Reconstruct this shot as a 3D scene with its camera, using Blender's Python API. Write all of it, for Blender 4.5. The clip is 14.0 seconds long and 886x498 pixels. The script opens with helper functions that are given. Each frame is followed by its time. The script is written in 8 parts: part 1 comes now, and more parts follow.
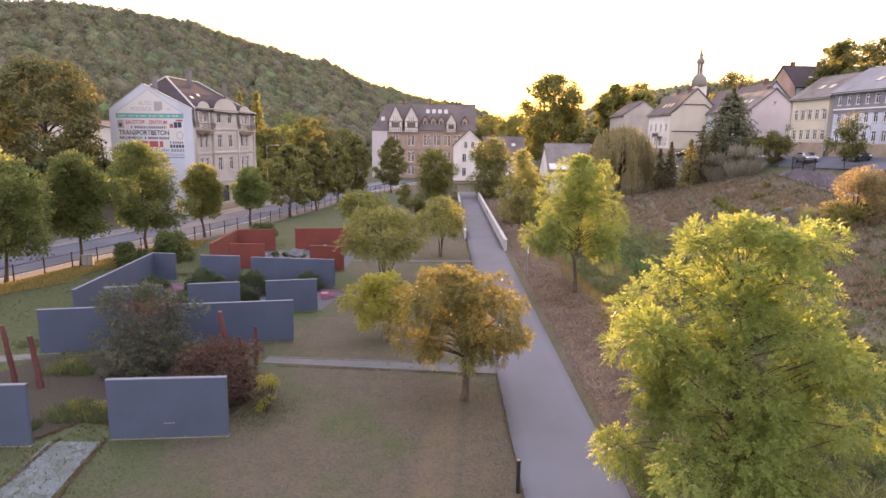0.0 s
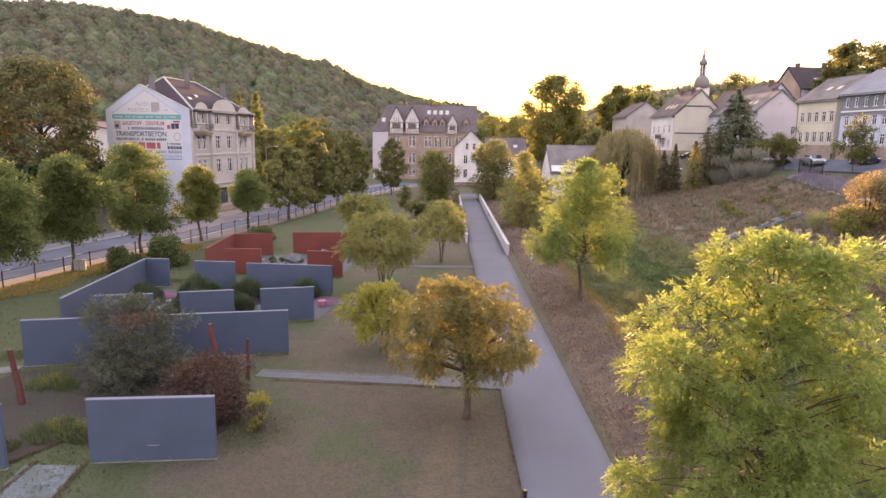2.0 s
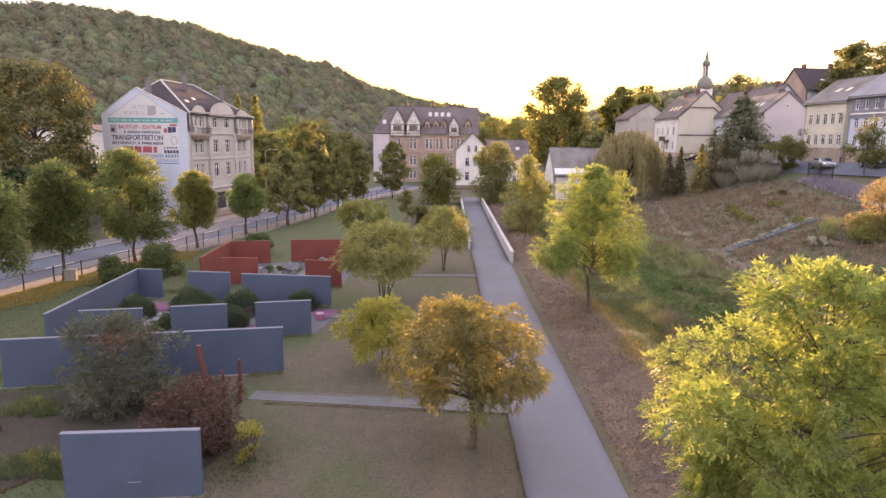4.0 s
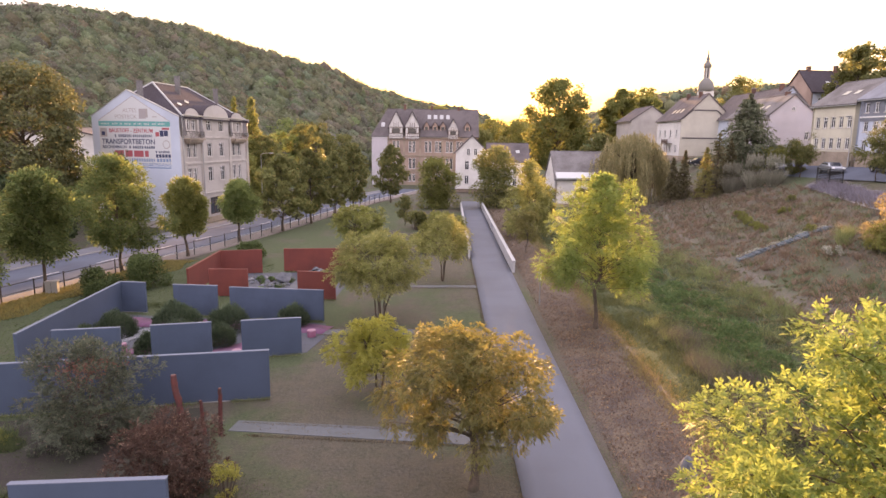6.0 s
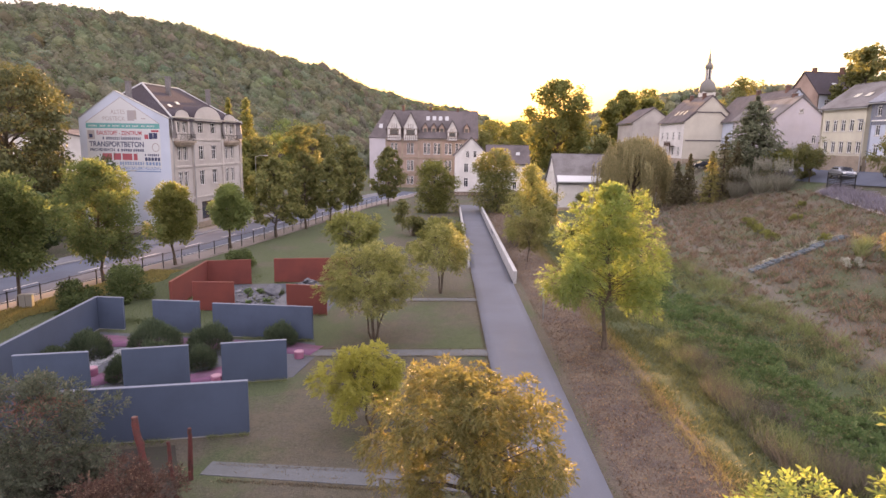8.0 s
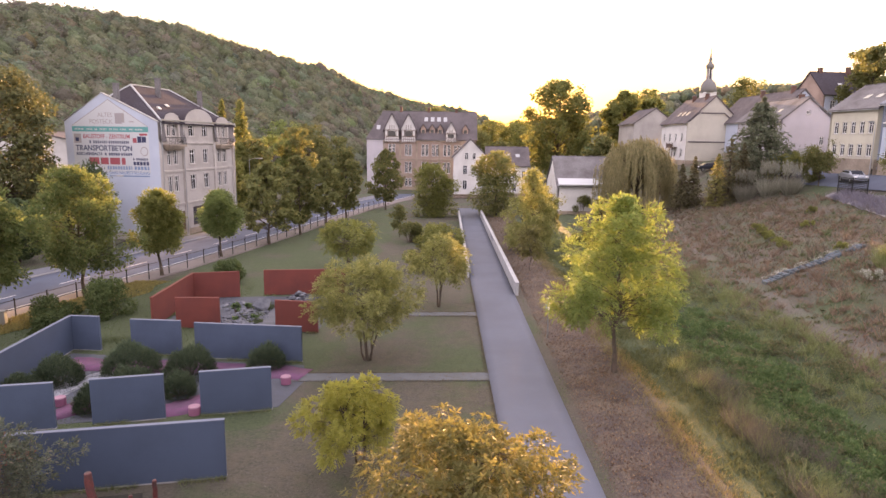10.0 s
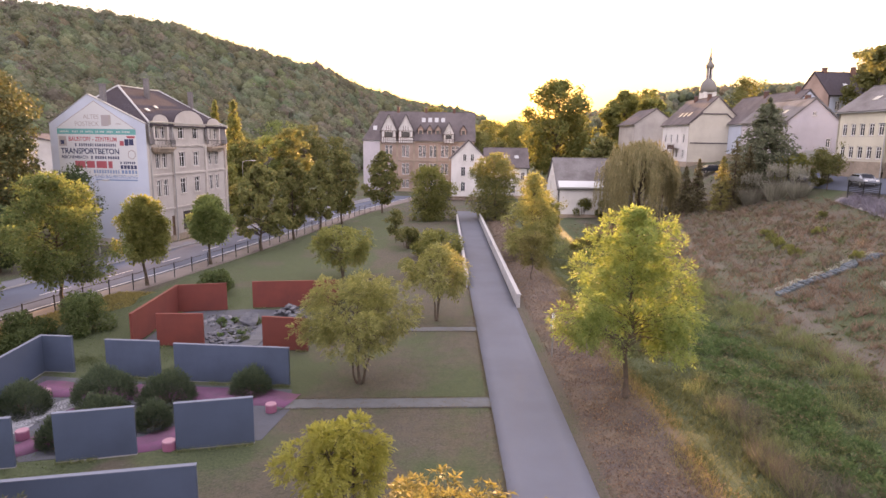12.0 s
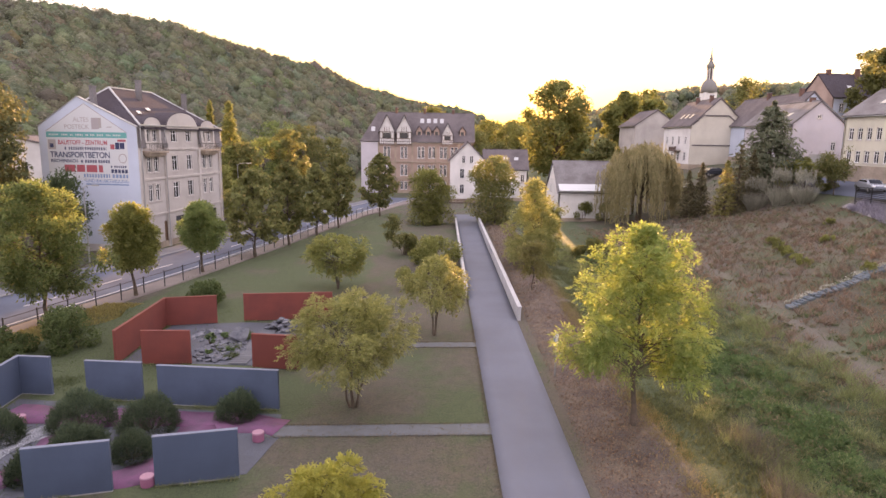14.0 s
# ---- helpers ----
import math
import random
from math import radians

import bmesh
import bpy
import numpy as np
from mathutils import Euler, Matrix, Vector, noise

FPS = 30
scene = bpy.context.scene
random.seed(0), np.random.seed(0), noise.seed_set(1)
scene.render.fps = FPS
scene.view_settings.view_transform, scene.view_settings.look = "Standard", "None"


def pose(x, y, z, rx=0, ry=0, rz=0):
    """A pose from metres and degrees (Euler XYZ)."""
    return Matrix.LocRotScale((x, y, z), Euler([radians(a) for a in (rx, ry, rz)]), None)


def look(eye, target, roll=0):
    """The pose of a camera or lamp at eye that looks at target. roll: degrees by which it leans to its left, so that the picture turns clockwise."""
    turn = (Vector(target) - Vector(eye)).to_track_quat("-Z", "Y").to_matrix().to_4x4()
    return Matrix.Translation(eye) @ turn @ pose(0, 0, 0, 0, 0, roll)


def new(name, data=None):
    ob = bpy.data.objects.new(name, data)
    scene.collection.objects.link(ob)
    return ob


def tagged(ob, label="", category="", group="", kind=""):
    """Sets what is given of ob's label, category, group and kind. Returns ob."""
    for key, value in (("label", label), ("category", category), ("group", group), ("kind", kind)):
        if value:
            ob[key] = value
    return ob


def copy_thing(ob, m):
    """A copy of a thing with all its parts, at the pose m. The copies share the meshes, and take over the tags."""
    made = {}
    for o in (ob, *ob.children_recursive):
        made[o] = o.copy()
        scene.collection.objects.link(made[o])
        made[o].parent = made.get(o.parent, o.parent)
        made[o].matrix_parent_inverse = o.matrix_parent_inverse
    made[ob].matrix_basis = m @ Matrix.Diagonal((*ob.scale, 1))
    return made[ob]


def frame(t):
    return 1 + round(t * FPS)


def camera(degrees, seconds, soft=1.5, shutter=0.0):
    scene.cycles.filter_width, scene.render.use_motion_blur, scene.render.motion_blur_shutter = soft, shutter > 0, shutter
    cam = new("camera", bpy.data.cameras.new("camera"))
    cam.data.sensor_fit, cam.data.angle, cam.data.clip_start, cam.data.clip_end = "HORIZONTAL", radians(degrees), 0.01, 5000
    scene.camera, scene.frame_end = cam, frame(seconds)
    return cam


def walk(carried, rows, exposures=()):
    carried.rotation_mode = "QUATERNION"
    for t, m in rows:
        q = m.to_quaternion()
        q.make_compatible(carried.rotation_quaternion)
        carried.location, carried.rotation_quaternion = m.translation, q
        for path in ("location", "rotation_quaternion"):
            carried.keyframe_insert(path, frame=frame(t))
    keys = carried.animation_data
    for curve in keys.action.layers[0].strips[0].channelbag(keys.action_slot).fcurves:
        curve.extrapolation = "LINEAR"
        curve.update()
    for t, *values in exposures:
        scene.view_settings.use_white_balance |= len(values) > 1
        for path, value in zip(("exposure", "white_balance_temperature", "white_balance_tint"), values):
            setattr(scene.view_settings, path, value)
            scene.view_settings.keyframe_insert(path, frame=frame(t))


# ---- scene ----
cam = camera(71.2, 14.0, soft=1.5)
PATH = [
    (0, (0.295, 1.235, 10.45), (0.269, 3.204, 10.097), 0.8),
    (0.5, (0.308, 1.534, 10.471), (0.28, 3.502, 10.119), 0.8),
    (1, (0.263, 1.881, 10.528), (0.236, 3.849, 10.177), 0.9),
    (1.5, (0.281, 2.193, 10.553), (0.252, 4.161, 10.202), 0.8),
    (2, (0.265, 2.518, 10.604), (0.236, 4.487, 10.253), 0.9),
    (2.5, (0.274, 2.818, 10.701), (0.244, 4.787, 10.349), 0.8),
    (3, (0.226, 3.218, 10.774), (0.194, 5.187, 10.423), 0.8),
    (5.5, (0.099, 5.753, 11.102), (0.066, 7.723, 10.759), 0.8),
    (6, (0.125, 6.326, 11.167), (0.094, 8.296, 10.825), 0.8),
    (6.5, (0.135, 6.965, 11.217), (0.104, 8.935, 10.875), 0.8),
    (7, (0.119, 7.637, 11.322), (0.089, 9.607, 10.981), 0.8),
    (7.5, (0.145, 8.222, 11.429), (0.116, 10.193, 11.088), 0.8),
    (8, (0.158, 8.897, 11.53), (0.13, 10.867, 11.189), 0.9),
    (10.5, (0.145, 12.032, 12.062), (0.122, 14.002, 11.72), 0.8),
    (11, (0.143, 12.676, 12.147), (0.121, 14.646, 11.806), 0.8),
    (11.5, (0.118, 13.277, 12.214), (0.098, 15.248, 11.873), 0.8),
    (12, (0.103, 13.822, 12.352), (0.086, 15.792, 12.008), 0.8),
    (12.5, (0.094, 14.308, 12.497), (0.077, 16.278, 12.152), 0.8),
    (13, (0.073, 14.762, 12.652), (0.058, 16.732, 12.306), 0.8),
    (13.5, (0.094, 15.165, 12.806), (0.08, 17.134, 12.459), 0.9),
    (14, (0.117, 15.559, 12.946), (0.104, 17.529, 12.598), 0.9),
]
walk(cam, [(t, look(eye, target, roll)) for t, eye, target, roll in PATH], [(0.0, 3.67, 7400, 30), (14.0, 3.67, 7400, 30)])

# sun low ahead of the camera, slightly to the right
SUN_AZ, SUN_EL = radians(3.15), radians(5.7)
world = bpy.data.worlds.new("world")
scene.world = world
world.use_nodes = True
wn = world.node_tree
sky = wn.nodes.new("ShaderNodeTexSky")
sky.sky_type = "NISHITA"
sky.sun_disc = False
sky.sun_elevation = SUN_EL
sky.sun_rotation = SUN_AZ
sky.air_density, sky.dust_density, sky.ozone_density = 1.0, 2.5, 1.0
wn.nodes["Background"].inputs["Strength"].default_value = 0.15
# thin even haze over the whole sky
haze = wn.nodes.new("ShaderNodeMix")
haze.data_type = "RGBA"
haze.inputs[0].default_value = 0.96
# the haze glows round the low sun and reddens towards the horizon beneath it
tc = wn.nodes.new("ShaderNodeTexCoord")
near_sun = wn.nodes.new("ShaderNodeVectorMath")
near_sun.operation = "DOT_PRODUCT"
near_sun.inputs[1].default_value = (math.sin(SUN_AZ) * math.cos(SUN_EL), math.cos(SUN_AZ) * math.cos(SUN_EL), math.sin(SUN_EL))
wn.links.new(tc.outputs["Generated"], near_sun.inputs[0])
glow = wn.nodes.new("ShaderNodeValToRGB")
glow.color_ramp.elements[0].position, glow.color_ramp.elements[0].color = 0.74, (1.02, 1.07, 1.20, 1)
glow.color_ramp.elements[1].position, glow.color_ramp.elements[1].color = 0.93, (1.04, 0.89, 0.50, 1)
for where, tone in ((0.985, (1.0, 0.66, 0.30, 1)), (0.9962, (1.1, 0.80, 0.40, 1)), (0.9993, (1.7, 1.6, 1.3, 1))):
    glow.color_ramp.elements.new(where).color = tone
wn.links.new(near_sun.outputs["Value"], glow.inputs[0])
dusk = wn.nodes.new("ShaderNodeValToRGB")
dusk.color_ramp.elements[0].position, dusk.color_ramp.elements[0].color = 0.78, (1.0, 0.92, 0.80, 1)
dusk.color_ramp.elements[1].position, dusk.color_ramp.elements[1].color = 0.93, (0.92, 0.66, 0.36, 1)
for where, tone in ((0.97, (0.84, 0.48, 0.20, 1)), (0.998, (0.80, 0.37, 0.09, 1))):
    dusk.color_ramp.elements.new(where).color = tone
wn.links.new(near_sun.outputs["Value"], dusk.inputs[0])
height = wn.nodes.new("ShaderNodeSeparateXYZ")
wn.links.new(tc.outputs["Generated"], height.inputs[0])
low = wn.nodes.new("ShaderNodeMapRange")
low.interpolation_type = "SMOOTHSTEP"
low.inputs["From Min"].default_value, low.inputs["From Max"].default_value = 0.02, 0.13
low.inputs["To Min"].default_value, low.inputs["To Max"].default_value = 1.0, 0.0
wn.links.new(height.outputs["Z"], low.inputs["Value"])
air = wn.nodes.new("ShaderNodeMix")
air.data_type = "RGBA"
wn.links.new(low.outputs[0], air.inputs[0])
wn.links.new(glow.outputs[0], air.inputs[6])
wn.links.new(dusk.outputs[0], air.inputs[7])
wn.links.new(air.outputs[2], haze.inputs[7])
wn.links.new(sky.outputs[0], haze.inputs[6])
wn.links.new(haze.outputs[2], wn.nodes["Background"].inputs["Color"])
sun = new("sun", bpy.data.lights.new("sun", "SUN"))
sun.data.energy, sun.data.angle, sun.data.color = 1.6, radians(0.6), (1.0, 0.63, 0.28)
sun.matrix_world = look((math.sin(SUN_AZ) * math.cos(SUN_EL) * 100, math.cos(SUN_AZ) * math.cos(SUN_EL) * 100, math.sin(SUN_EL) * 100), (0, 0, 0))


# ---- materials ----
def nodes_of(name):
    m = bpy.data.materials.new(name)
    m.use_nodes = True
    return m, m.node_tree.nodes, m.node_tree.links, m.node_tree.nodes["Principled BSDF"]


def noise_node(n, l, scale, detail=4.0, coord="Object", rough=0.6):
    tc = n.new("ShaderNodeTexCoord")
    t = n.new("ShaderNodeTexNoise")
    t.inputs["Scale"].default_value, t.inputs["Detail"].default_value, t.inputs["Roughness"].default_value = scale, detail, rough
    l.new(tc.outputs[coord], t.inputs["Vector"])
    return t.outputs["Fac"]


def ramp(n, l, fac, lo, hi, a=0.35, b=0.65):
    r = n.new("ShaderNodeValToRGB")
    r.color_ramp.elements[0].position, r.color_ramp.elements[1].position = a, b
    r.color_ramp.elements[0].color, r.color_ramp.elements[1].color = (*lo, 1), (*hi, 1)
    l.new(fac, r.inputs[0])
    return r.outputs[0]


def mixc(n, l, fac, a, b, mode="MIX"):
    m = n.new("ShaderNodeMix")
    m.data_type, m.blend_type = "RGBA", mode
    for sock, v in ((m.inputs[0], fac), (m.inputs[6], a), (m.inputs[7], b)):
        if isinstance(v, (int, float)):
            sock.default_value = v
        elif isinstance(v, tuple):
            sock.default_value = (*v, 1)
        else:
            l.new(v, sock)
    return m.outputs[2]


def bump(n, l, bsdf, height, strength=0.3, dist=0.02):
    b = n.new("ShaderNodeBump")
    b.inputs["Strength"].default_value, b.inputs["Distance"].default_value = strength, dist
    l.new(height, b.inputs["Height"])
    l.new(b.outputs[0], bsdf.inputs["Normal"])


def surface(name, a, b, stain=None, big=0.4, fine=18.0, rough=0.85, bumpy=0.25, dist=0.01, metal=0.0, coord="Object", vary=0.0):
    """Two tones in a fine grain, a third in broad stains, and relief."""
    m, n, l, p = nodes_of(name)
    f = noise_node(n, l, fine, 5, coord)
    col = ramp(n, l, f, a, b, 0.3, 0.7)
    if stain:
        col = mixc(n, l, ramp(n, l, noise_node(n, l, big, 5, coord), (0, 0, 0), (1, 1, 1), 0.42, 0.68), col, stain)
    if vary:
        info = n.new("ShaderNodeObjectInfo")
        dark = tuple(c * (1 - vary) for c in a)
        col = mixc(n, l, info.outputs["Random"], col, mixc(n, l, 0.6, col, dark))
    l.new(col, p.inputs["Base Color"])
    p.inputs["Roughness"].default_value, p.inputs["Metallic"].default_value = rough, metal
    if bumpy:
        bump(n, l, p, f, bumpy, dist)
    return m


def plain(name, c, rough=0.5, metal=0.0):
    return surface(name, tuple(v * 0.92 for v in c), c, None, fine=9.0, rough=rough, bumpy=0.08, metal=metal)


def leafy(name, a, b, c=None, through_light=0.5, gloss=0.12, crowns=False):
    """Thin leaves that let some light through; every leaf has its own tone."""
    m, n, l, p = nodes_of(name)
    geo = n.new("ShaderNodeNewGeometry")
    r = n.new("ShaderNodeValToRGB")
    r.color_ramp.elements[0].color, r.color_ramp.elements[1].color = (*a, 1), (*b, 1)
    if c:
        e = r.color_ramp.elements.new(0.9)
        e.color = (*b, 1)
        r.color_ramp.elements[-1].color = (*c, 1)
    l.new(geo.outputs["Random Per Island"], r.inputs[0])
    info = n.new("ShaderNodeObjectInfo")
    hsv = n.new("ShaderNodeHueSaturation")
    mr = n.new("ShaderNodeMapRange")
    mr.inputs["To Min"].default_value, mr.inputs["To Max"].default_value = 0.82, 1.18
    l.new(info.outputs["Random"], mr.inputs["Value"])
    l.new(mr.outputs[0], hsv.inputs["Value"])
    tone = r.outputs[0]
    if crowns:
        at = n.new("ShaderNodeVertexColor")
        at.layer_name = "tone"
        tone = mixc(n, l, 1.0, tone, at.outputs[0], "MULTIPLY")
    l.new(tone, hsv.inputs["Color"])
    l.new(hsv.outputs[0], p.inputs["Base Color"])
    p.inputs["Roughness"].default_value = 0.55
    p.inputs["Specular IOR Level"].default_value = gloss
    tr = n.new("ShaderNodeBsdfTranslucent")
    bright = n.new("ShaderNodeHueSaturation")
    bright.inputs["Hue"].default_value, bright.inputs["Saturation"].default_value, bright.inputs["Value"].default_value = 0.49, 1.05, 1.12
    l.new(hsv.outputs[0], bright.inputs["Color"])
    l.new(bright.outputs[0], tr.inputs["Color"])
    mix = n.new("ShaderNodeMixShader")
    mix.inputs[0].default_value = through_light
    l.new(p.outputs[0], mix.inputs[1])
    l.new(tr.outputs[0], mix.inputs[2])
    l.new(mix.outputs[0], n["Material Output"].inputs["Surface"])
    return m


M = {}
M["grey_wall"] = surface("painted_concrete_grey", (0.052, 0.077, 0.127), (0.066, 0.094, 0.148), (0.047, 0.068, 0.109), 0.7, 30, 0.85, 0.15, 0.004, vary=0.12)
M["grey_cap"] = surface("painted_cap_grey", (0.115, 0.137, 0.19), (0.16, 0.183, 0.24), None, 1, 30, 0.85, 0.1, 0.004)
M["red_wall"] = surface("painted_concrete_red", (0.158, 0.036, 0.028), (0.198, 0.047, 0.035), (0.125, 0.032, 0.027), 0.7, 30, 0.75, 0.15, 0.004, vary=0.12)
M["red_post"] = surface("red_painted_wood", (0.065, 0.02, 0.019), (0.145, 0.033, 0.029), (0.045, 0.024, 0.024), 5, 26, 0.6, 0.3, 0.005)
M["asphalt"] = surface("road_asphalt", (0.098, 0.114, 0.152), (0.132, 0.152, 0.20), (0.088, 0.10, 0.134), 0.18, 60, 0.8, 0.3, 0.006)
M["path"] = surface("path_asphalt", (0.108, 0.12, 0.15), (0.142, 0.156, 0.194), (0.112, 0.122, 0.15), 0.25, 70, 0.85, 0.3, 0.005)
M["paving"] = surface("concrete_paving", (0.095, 0.107, 0.122), (0.175, 0.188, 0.205), (0.10, 0.11, 0.11), 1.1, 13, 0.9, 0.3, 0.008, vary=0.2)
M["pavement_near"] = surface("pinkish_pavement", (0.165, 0.14, 0.132), (0.22, 0.188, 0.175), (0.145, 0.126, 0.118), 0.3, 25, 0.9, 0.3, 0.006)
M["pavement"] = surface("grey_pavement", (0.12, 0.13, 0.155), (0.16, 0.17, 0.20), (0.105, 0.115, 0.138), 0.3, 25, 0.9, 0.3, 0.006)
M["kerb"] = surface("granite_kerb", (0.20, 0.20, 0.205), (0.27, 0.27, 0.275), None, 1, 25, 0.85, 0.3, 0.006)
M["line"] = surface("road_paint", (0.45, 0.46, 0.47), (0.58, 0.59, 0.60), (0.32, 0.33, 0.34), 1.5, 30, 0.6, 0.1, 0.002)
M["soil"] = surface("dark_soil", (0.021, 0.018, 0.016), (0.043, 0.036, 0.031), (0.03, 0.033, 0.022), 0.8, 9, 0.95, 0.7, 0.03)
M["gravel_white"] = surface("white_gravel", (0.27, 0.29, 0.33), (0.52, 0.54, 0.58), (0.24, 0.26, 0.29), 2, 40, 0.9, 0.8, 0.02, vary=0.2)
M["gravel_pink"] = surface("pink_gravel", (0.118, 0.046, 0.105), (0.19, 0.083, 0.16), (0.105, 0.058, 0.10), 1.2, 40, 0.9, 0.7, 0.02)
M["pink"] = surface("pink_stool_paint", (0.24, 0.085, 0.155), (0.29, 0.11, 0.185), None, 1, 25, 0.7, 0.1, 0.003)
M["slate"] = surface("slate_rock", (0.055, 0.062, 0.08), (0.165, 0.178, 0.21), (0.21, 0.215, 0.235), 1.2, 6, 0.8, 0.6, 0.03, vary=0.35)
M["bark"] = surface("bark", (0.075, 0.055, 0.04), (0.14, 0.105, 0.08), (0.05, 0.045, 0.03), 3, 22, 0.95, 0.8, 0.03)
M["metal_dark"] = plain("dark_steel", (0.035, 0.037, 0.04), 0.45, 0.6)
M["metal_grey"] = plain("galvanised_steel", (0.42, 0.43, 0.44), 0.4, 0.85)
M["white"] = surface("white_paint", (0.70, 0.70, 0.69), (0.78, 0.78, 0.77), None, 1, 12, 0.6, 0.08, 0.003)
M["render_white"] = surface("white_render", (0.62, 0.61, 0.60), (0.70, 0.69, 0.68), (0.52, 0.51, 0.50), 0.25, 14, 0.9, 0.25, 0.006)
M["render_blue"] = surface("bluish_white_render", (0.45, 0.51, 0.62), (0.52, 0.58, 0.68), (0.42, 0.47, 0.57), 0.2, 14, 0.9, 0.25, 0.006)
M["render_cream"] = surface("cream_render", (0.55, 0.525, 0.43), (0.62, 0.595, 0.49), (0.49, 0.465, 0.385), 0.25, 14, 0.9, 0.25, 0.006)
M["render_pink"] = surface("pale_pink_render", (0.46, 0.435, 0.475), (0.53, 0.505, 0.545), (0.42, 0.40, 0.435), 0.25, 14, 0.9, 0.25, 0.006)
M["render_beige"] = surface("beige_stucco", (0.41, 0.385, 0.365), (0.49, 0.465, 0.44), (0.35, 0.325, 0.305), 0.3, 14, 0.9, 0.3, 0.008)
M["render_grey"] = surface("grey_render", (0.40, 0.38, 0.37), (0.48, 0.46, 0.44), (0.34, 0.32, 0.31), 0.3, 14, 0.9, 0.3, 0.008)
M["render_rose"] = surface("weathered_rose_render", (0.34, 0.255, 0.215), (0.42, 0.32, 0.27), (0.27, 0.20, 0.17), 0.3, 14, 0.9, 0.3, 0.008)
M["stucco_trim"] = surface("stucco_trim", (0.46, 0.43, 0.405), (0.54, 0.505, 0.475), (0.39, 0.36, 0.34), 0.5, 14, 0.9, 0.2, 0.006)
M["brick"] = surface("red_brick", (0.13, 0.07, 0.055), (0.19, 0.105, 0.08), (0.10, 0.06, 0.05), 0.4, 9, 0.9, 0.4, 0.01)
M["stone_base"] = surface("sandstone_base", (0.30, 0.24, 0.19), (0.42, 0.35, 0.28), (0.24, 0.2, 0.16), 0.5, 6, 0.9, 0.4, 0.02)
M["roof_slate"] = surface("roof_slate", (0.052, 0.046, 0.055), (0.088, 0.079, 0.092), (0.066, 0.057, 0.064), 0.35, 5, 0.92, 0.4, 0.02)
M["roof_tile"] = surface("roof_tile_brown", (0.115, 0.102, 0.108), (0.17, 0.15, 0.155), (0.10, 0.09, 0.094), 0.35, 5, 0.92, 0.5, 0.03)
M["roof_grey"] = surface("roof_tile_grey", (0.15, 0.145, 0.15), (0.22, 0.21, 0.215), (0.12, 0.11, 0.11), 0.35, 5, 0.92, 0.5, 0.03)
M["slate_blue"] = surface("blue_grey_slate", (0.17, 0.185, 0.225), (0.235, 0.25, 0.295), (0.15, 0.16, 0.19), 0.35, 5, 0.9, 0.4, 0.02)
M["timber"] = surface("dark_timber", (0.06, 0.035, 0.025), (0.10, 0.06, 0.045), None, 1, 25, 0.8, 0.3, 0.006)
M["wood_door"] = surface("brown_door_wood", (0.12, 0.07, 0.04), (0.18, 0.11, 0.065), None, 1, 20, 0.6, 0.2, 0.004)
M["pane"] = plain("window_glass", (0.035, 0.04, 0.05), 0.06)
M["pane"].node_tree.nodes["Principled BSDF"].inputs["Specular IOR Level"].default_value = 0.8
M["dark"] = plain("dark_interior", (0.02, 0.02, 0.022), 0.9)
M["teal"] = plain("teal_sign_paint", (0.10, 0.34, 0.33), 0.7)
M["sign_red"] = plain("red_sign_paint", (0.38, 0.09, 0.11), 0.7)
M["sign_blue"] = plain("dark_blue_sign_paint", (0.03, 0.04, 0.10), 0.7)
M["sign_light"] = plain("pale_blue_sign_paint", (0.17, 0.25, 0.41), 0.7)
M["sign_brown"] = plain("grey_brown_sign_paint", (0.36, 0.33, 0.325), 0.7)
M["sign_mauve"] = plain("faded_grey_sign_paint", (0.36, 0.33, 0.34), 0.7)
M["sign_pale"] = plain("pale_sign_ground", (0.56, 0.58, 0.60), 0.8)
M["parapet"] = surface("pale_concrete", (0.38, 0.385, 0.40), (0.47, 0.475, 0.49), (0.30, 0.30, 0.30), 0.5, 18, 0.9, 0.3, 0.008, vary=0.12)
M["car_light"] = plain("silver_car_paint", (0.42, 0.45, 0.50), 0.25, 0.5)
M["car_dark"] = plain("dark_car_paint", (0.05, 0.06, 0.08), 0.25, 0.4)
M["car_red"] = plain("red_car_paint", (0.25, 0.03, 0.03), 0.25, 0.3)
M["tyre"] = plain("black_rubber", (0.02, 0.02, 0.02), 0.85)
M["lens"] = plain("lamp_lens", (0.7, 0.7, 0.68), 0.2)

M["leaf_yellow"] = leafy("leaves_yellow_green", (0.22, 0.24, 0.085), (0.36, 0.36, 0.135), (0.50, 0.48, 0.20), 0.55, 0.35)
M["leaf_ash"] = leafy("leaves_ash", (0.17, 0.235, 0.075), (0.255, 0.315, 0.10), (0.335, 0.355, 0.12), 0.56, 0.15)
M["leaf_spruce"] = leafy("spruce_needles", (0.10, 0.12, 0.08), (0.175, 0.19, 0.125), None, 0.35)
M["spire"] = surface("weathered_copper", (0.14, 0.135, 0.13), (0.20, 0.195, 0.185), None, 1, 8, 0.7, 0.2, 0.01)
M["render_pale"] = surface("pale_cream_render", (0.53, 0.50, 0.43), (0.60, 0.57, 0.49), (0.47, 0.44, 0.38), 0.25, 14, 0.9, 0.25, 0.006)
M["leaf_lime"] = leafy("leaves_lime", (0.15, 0.175, 0.06), (0.25, 0.26, 0.09), (0.34, 0.31, 0.11), 0.55)
M["leaf_olive"] = leafy("leaves_olive_orange", (0.17, 0.172, 0.063), (0.265, 0.245, 0.088), (0.36, 0.29, 0.115), 0.55, 0.35)
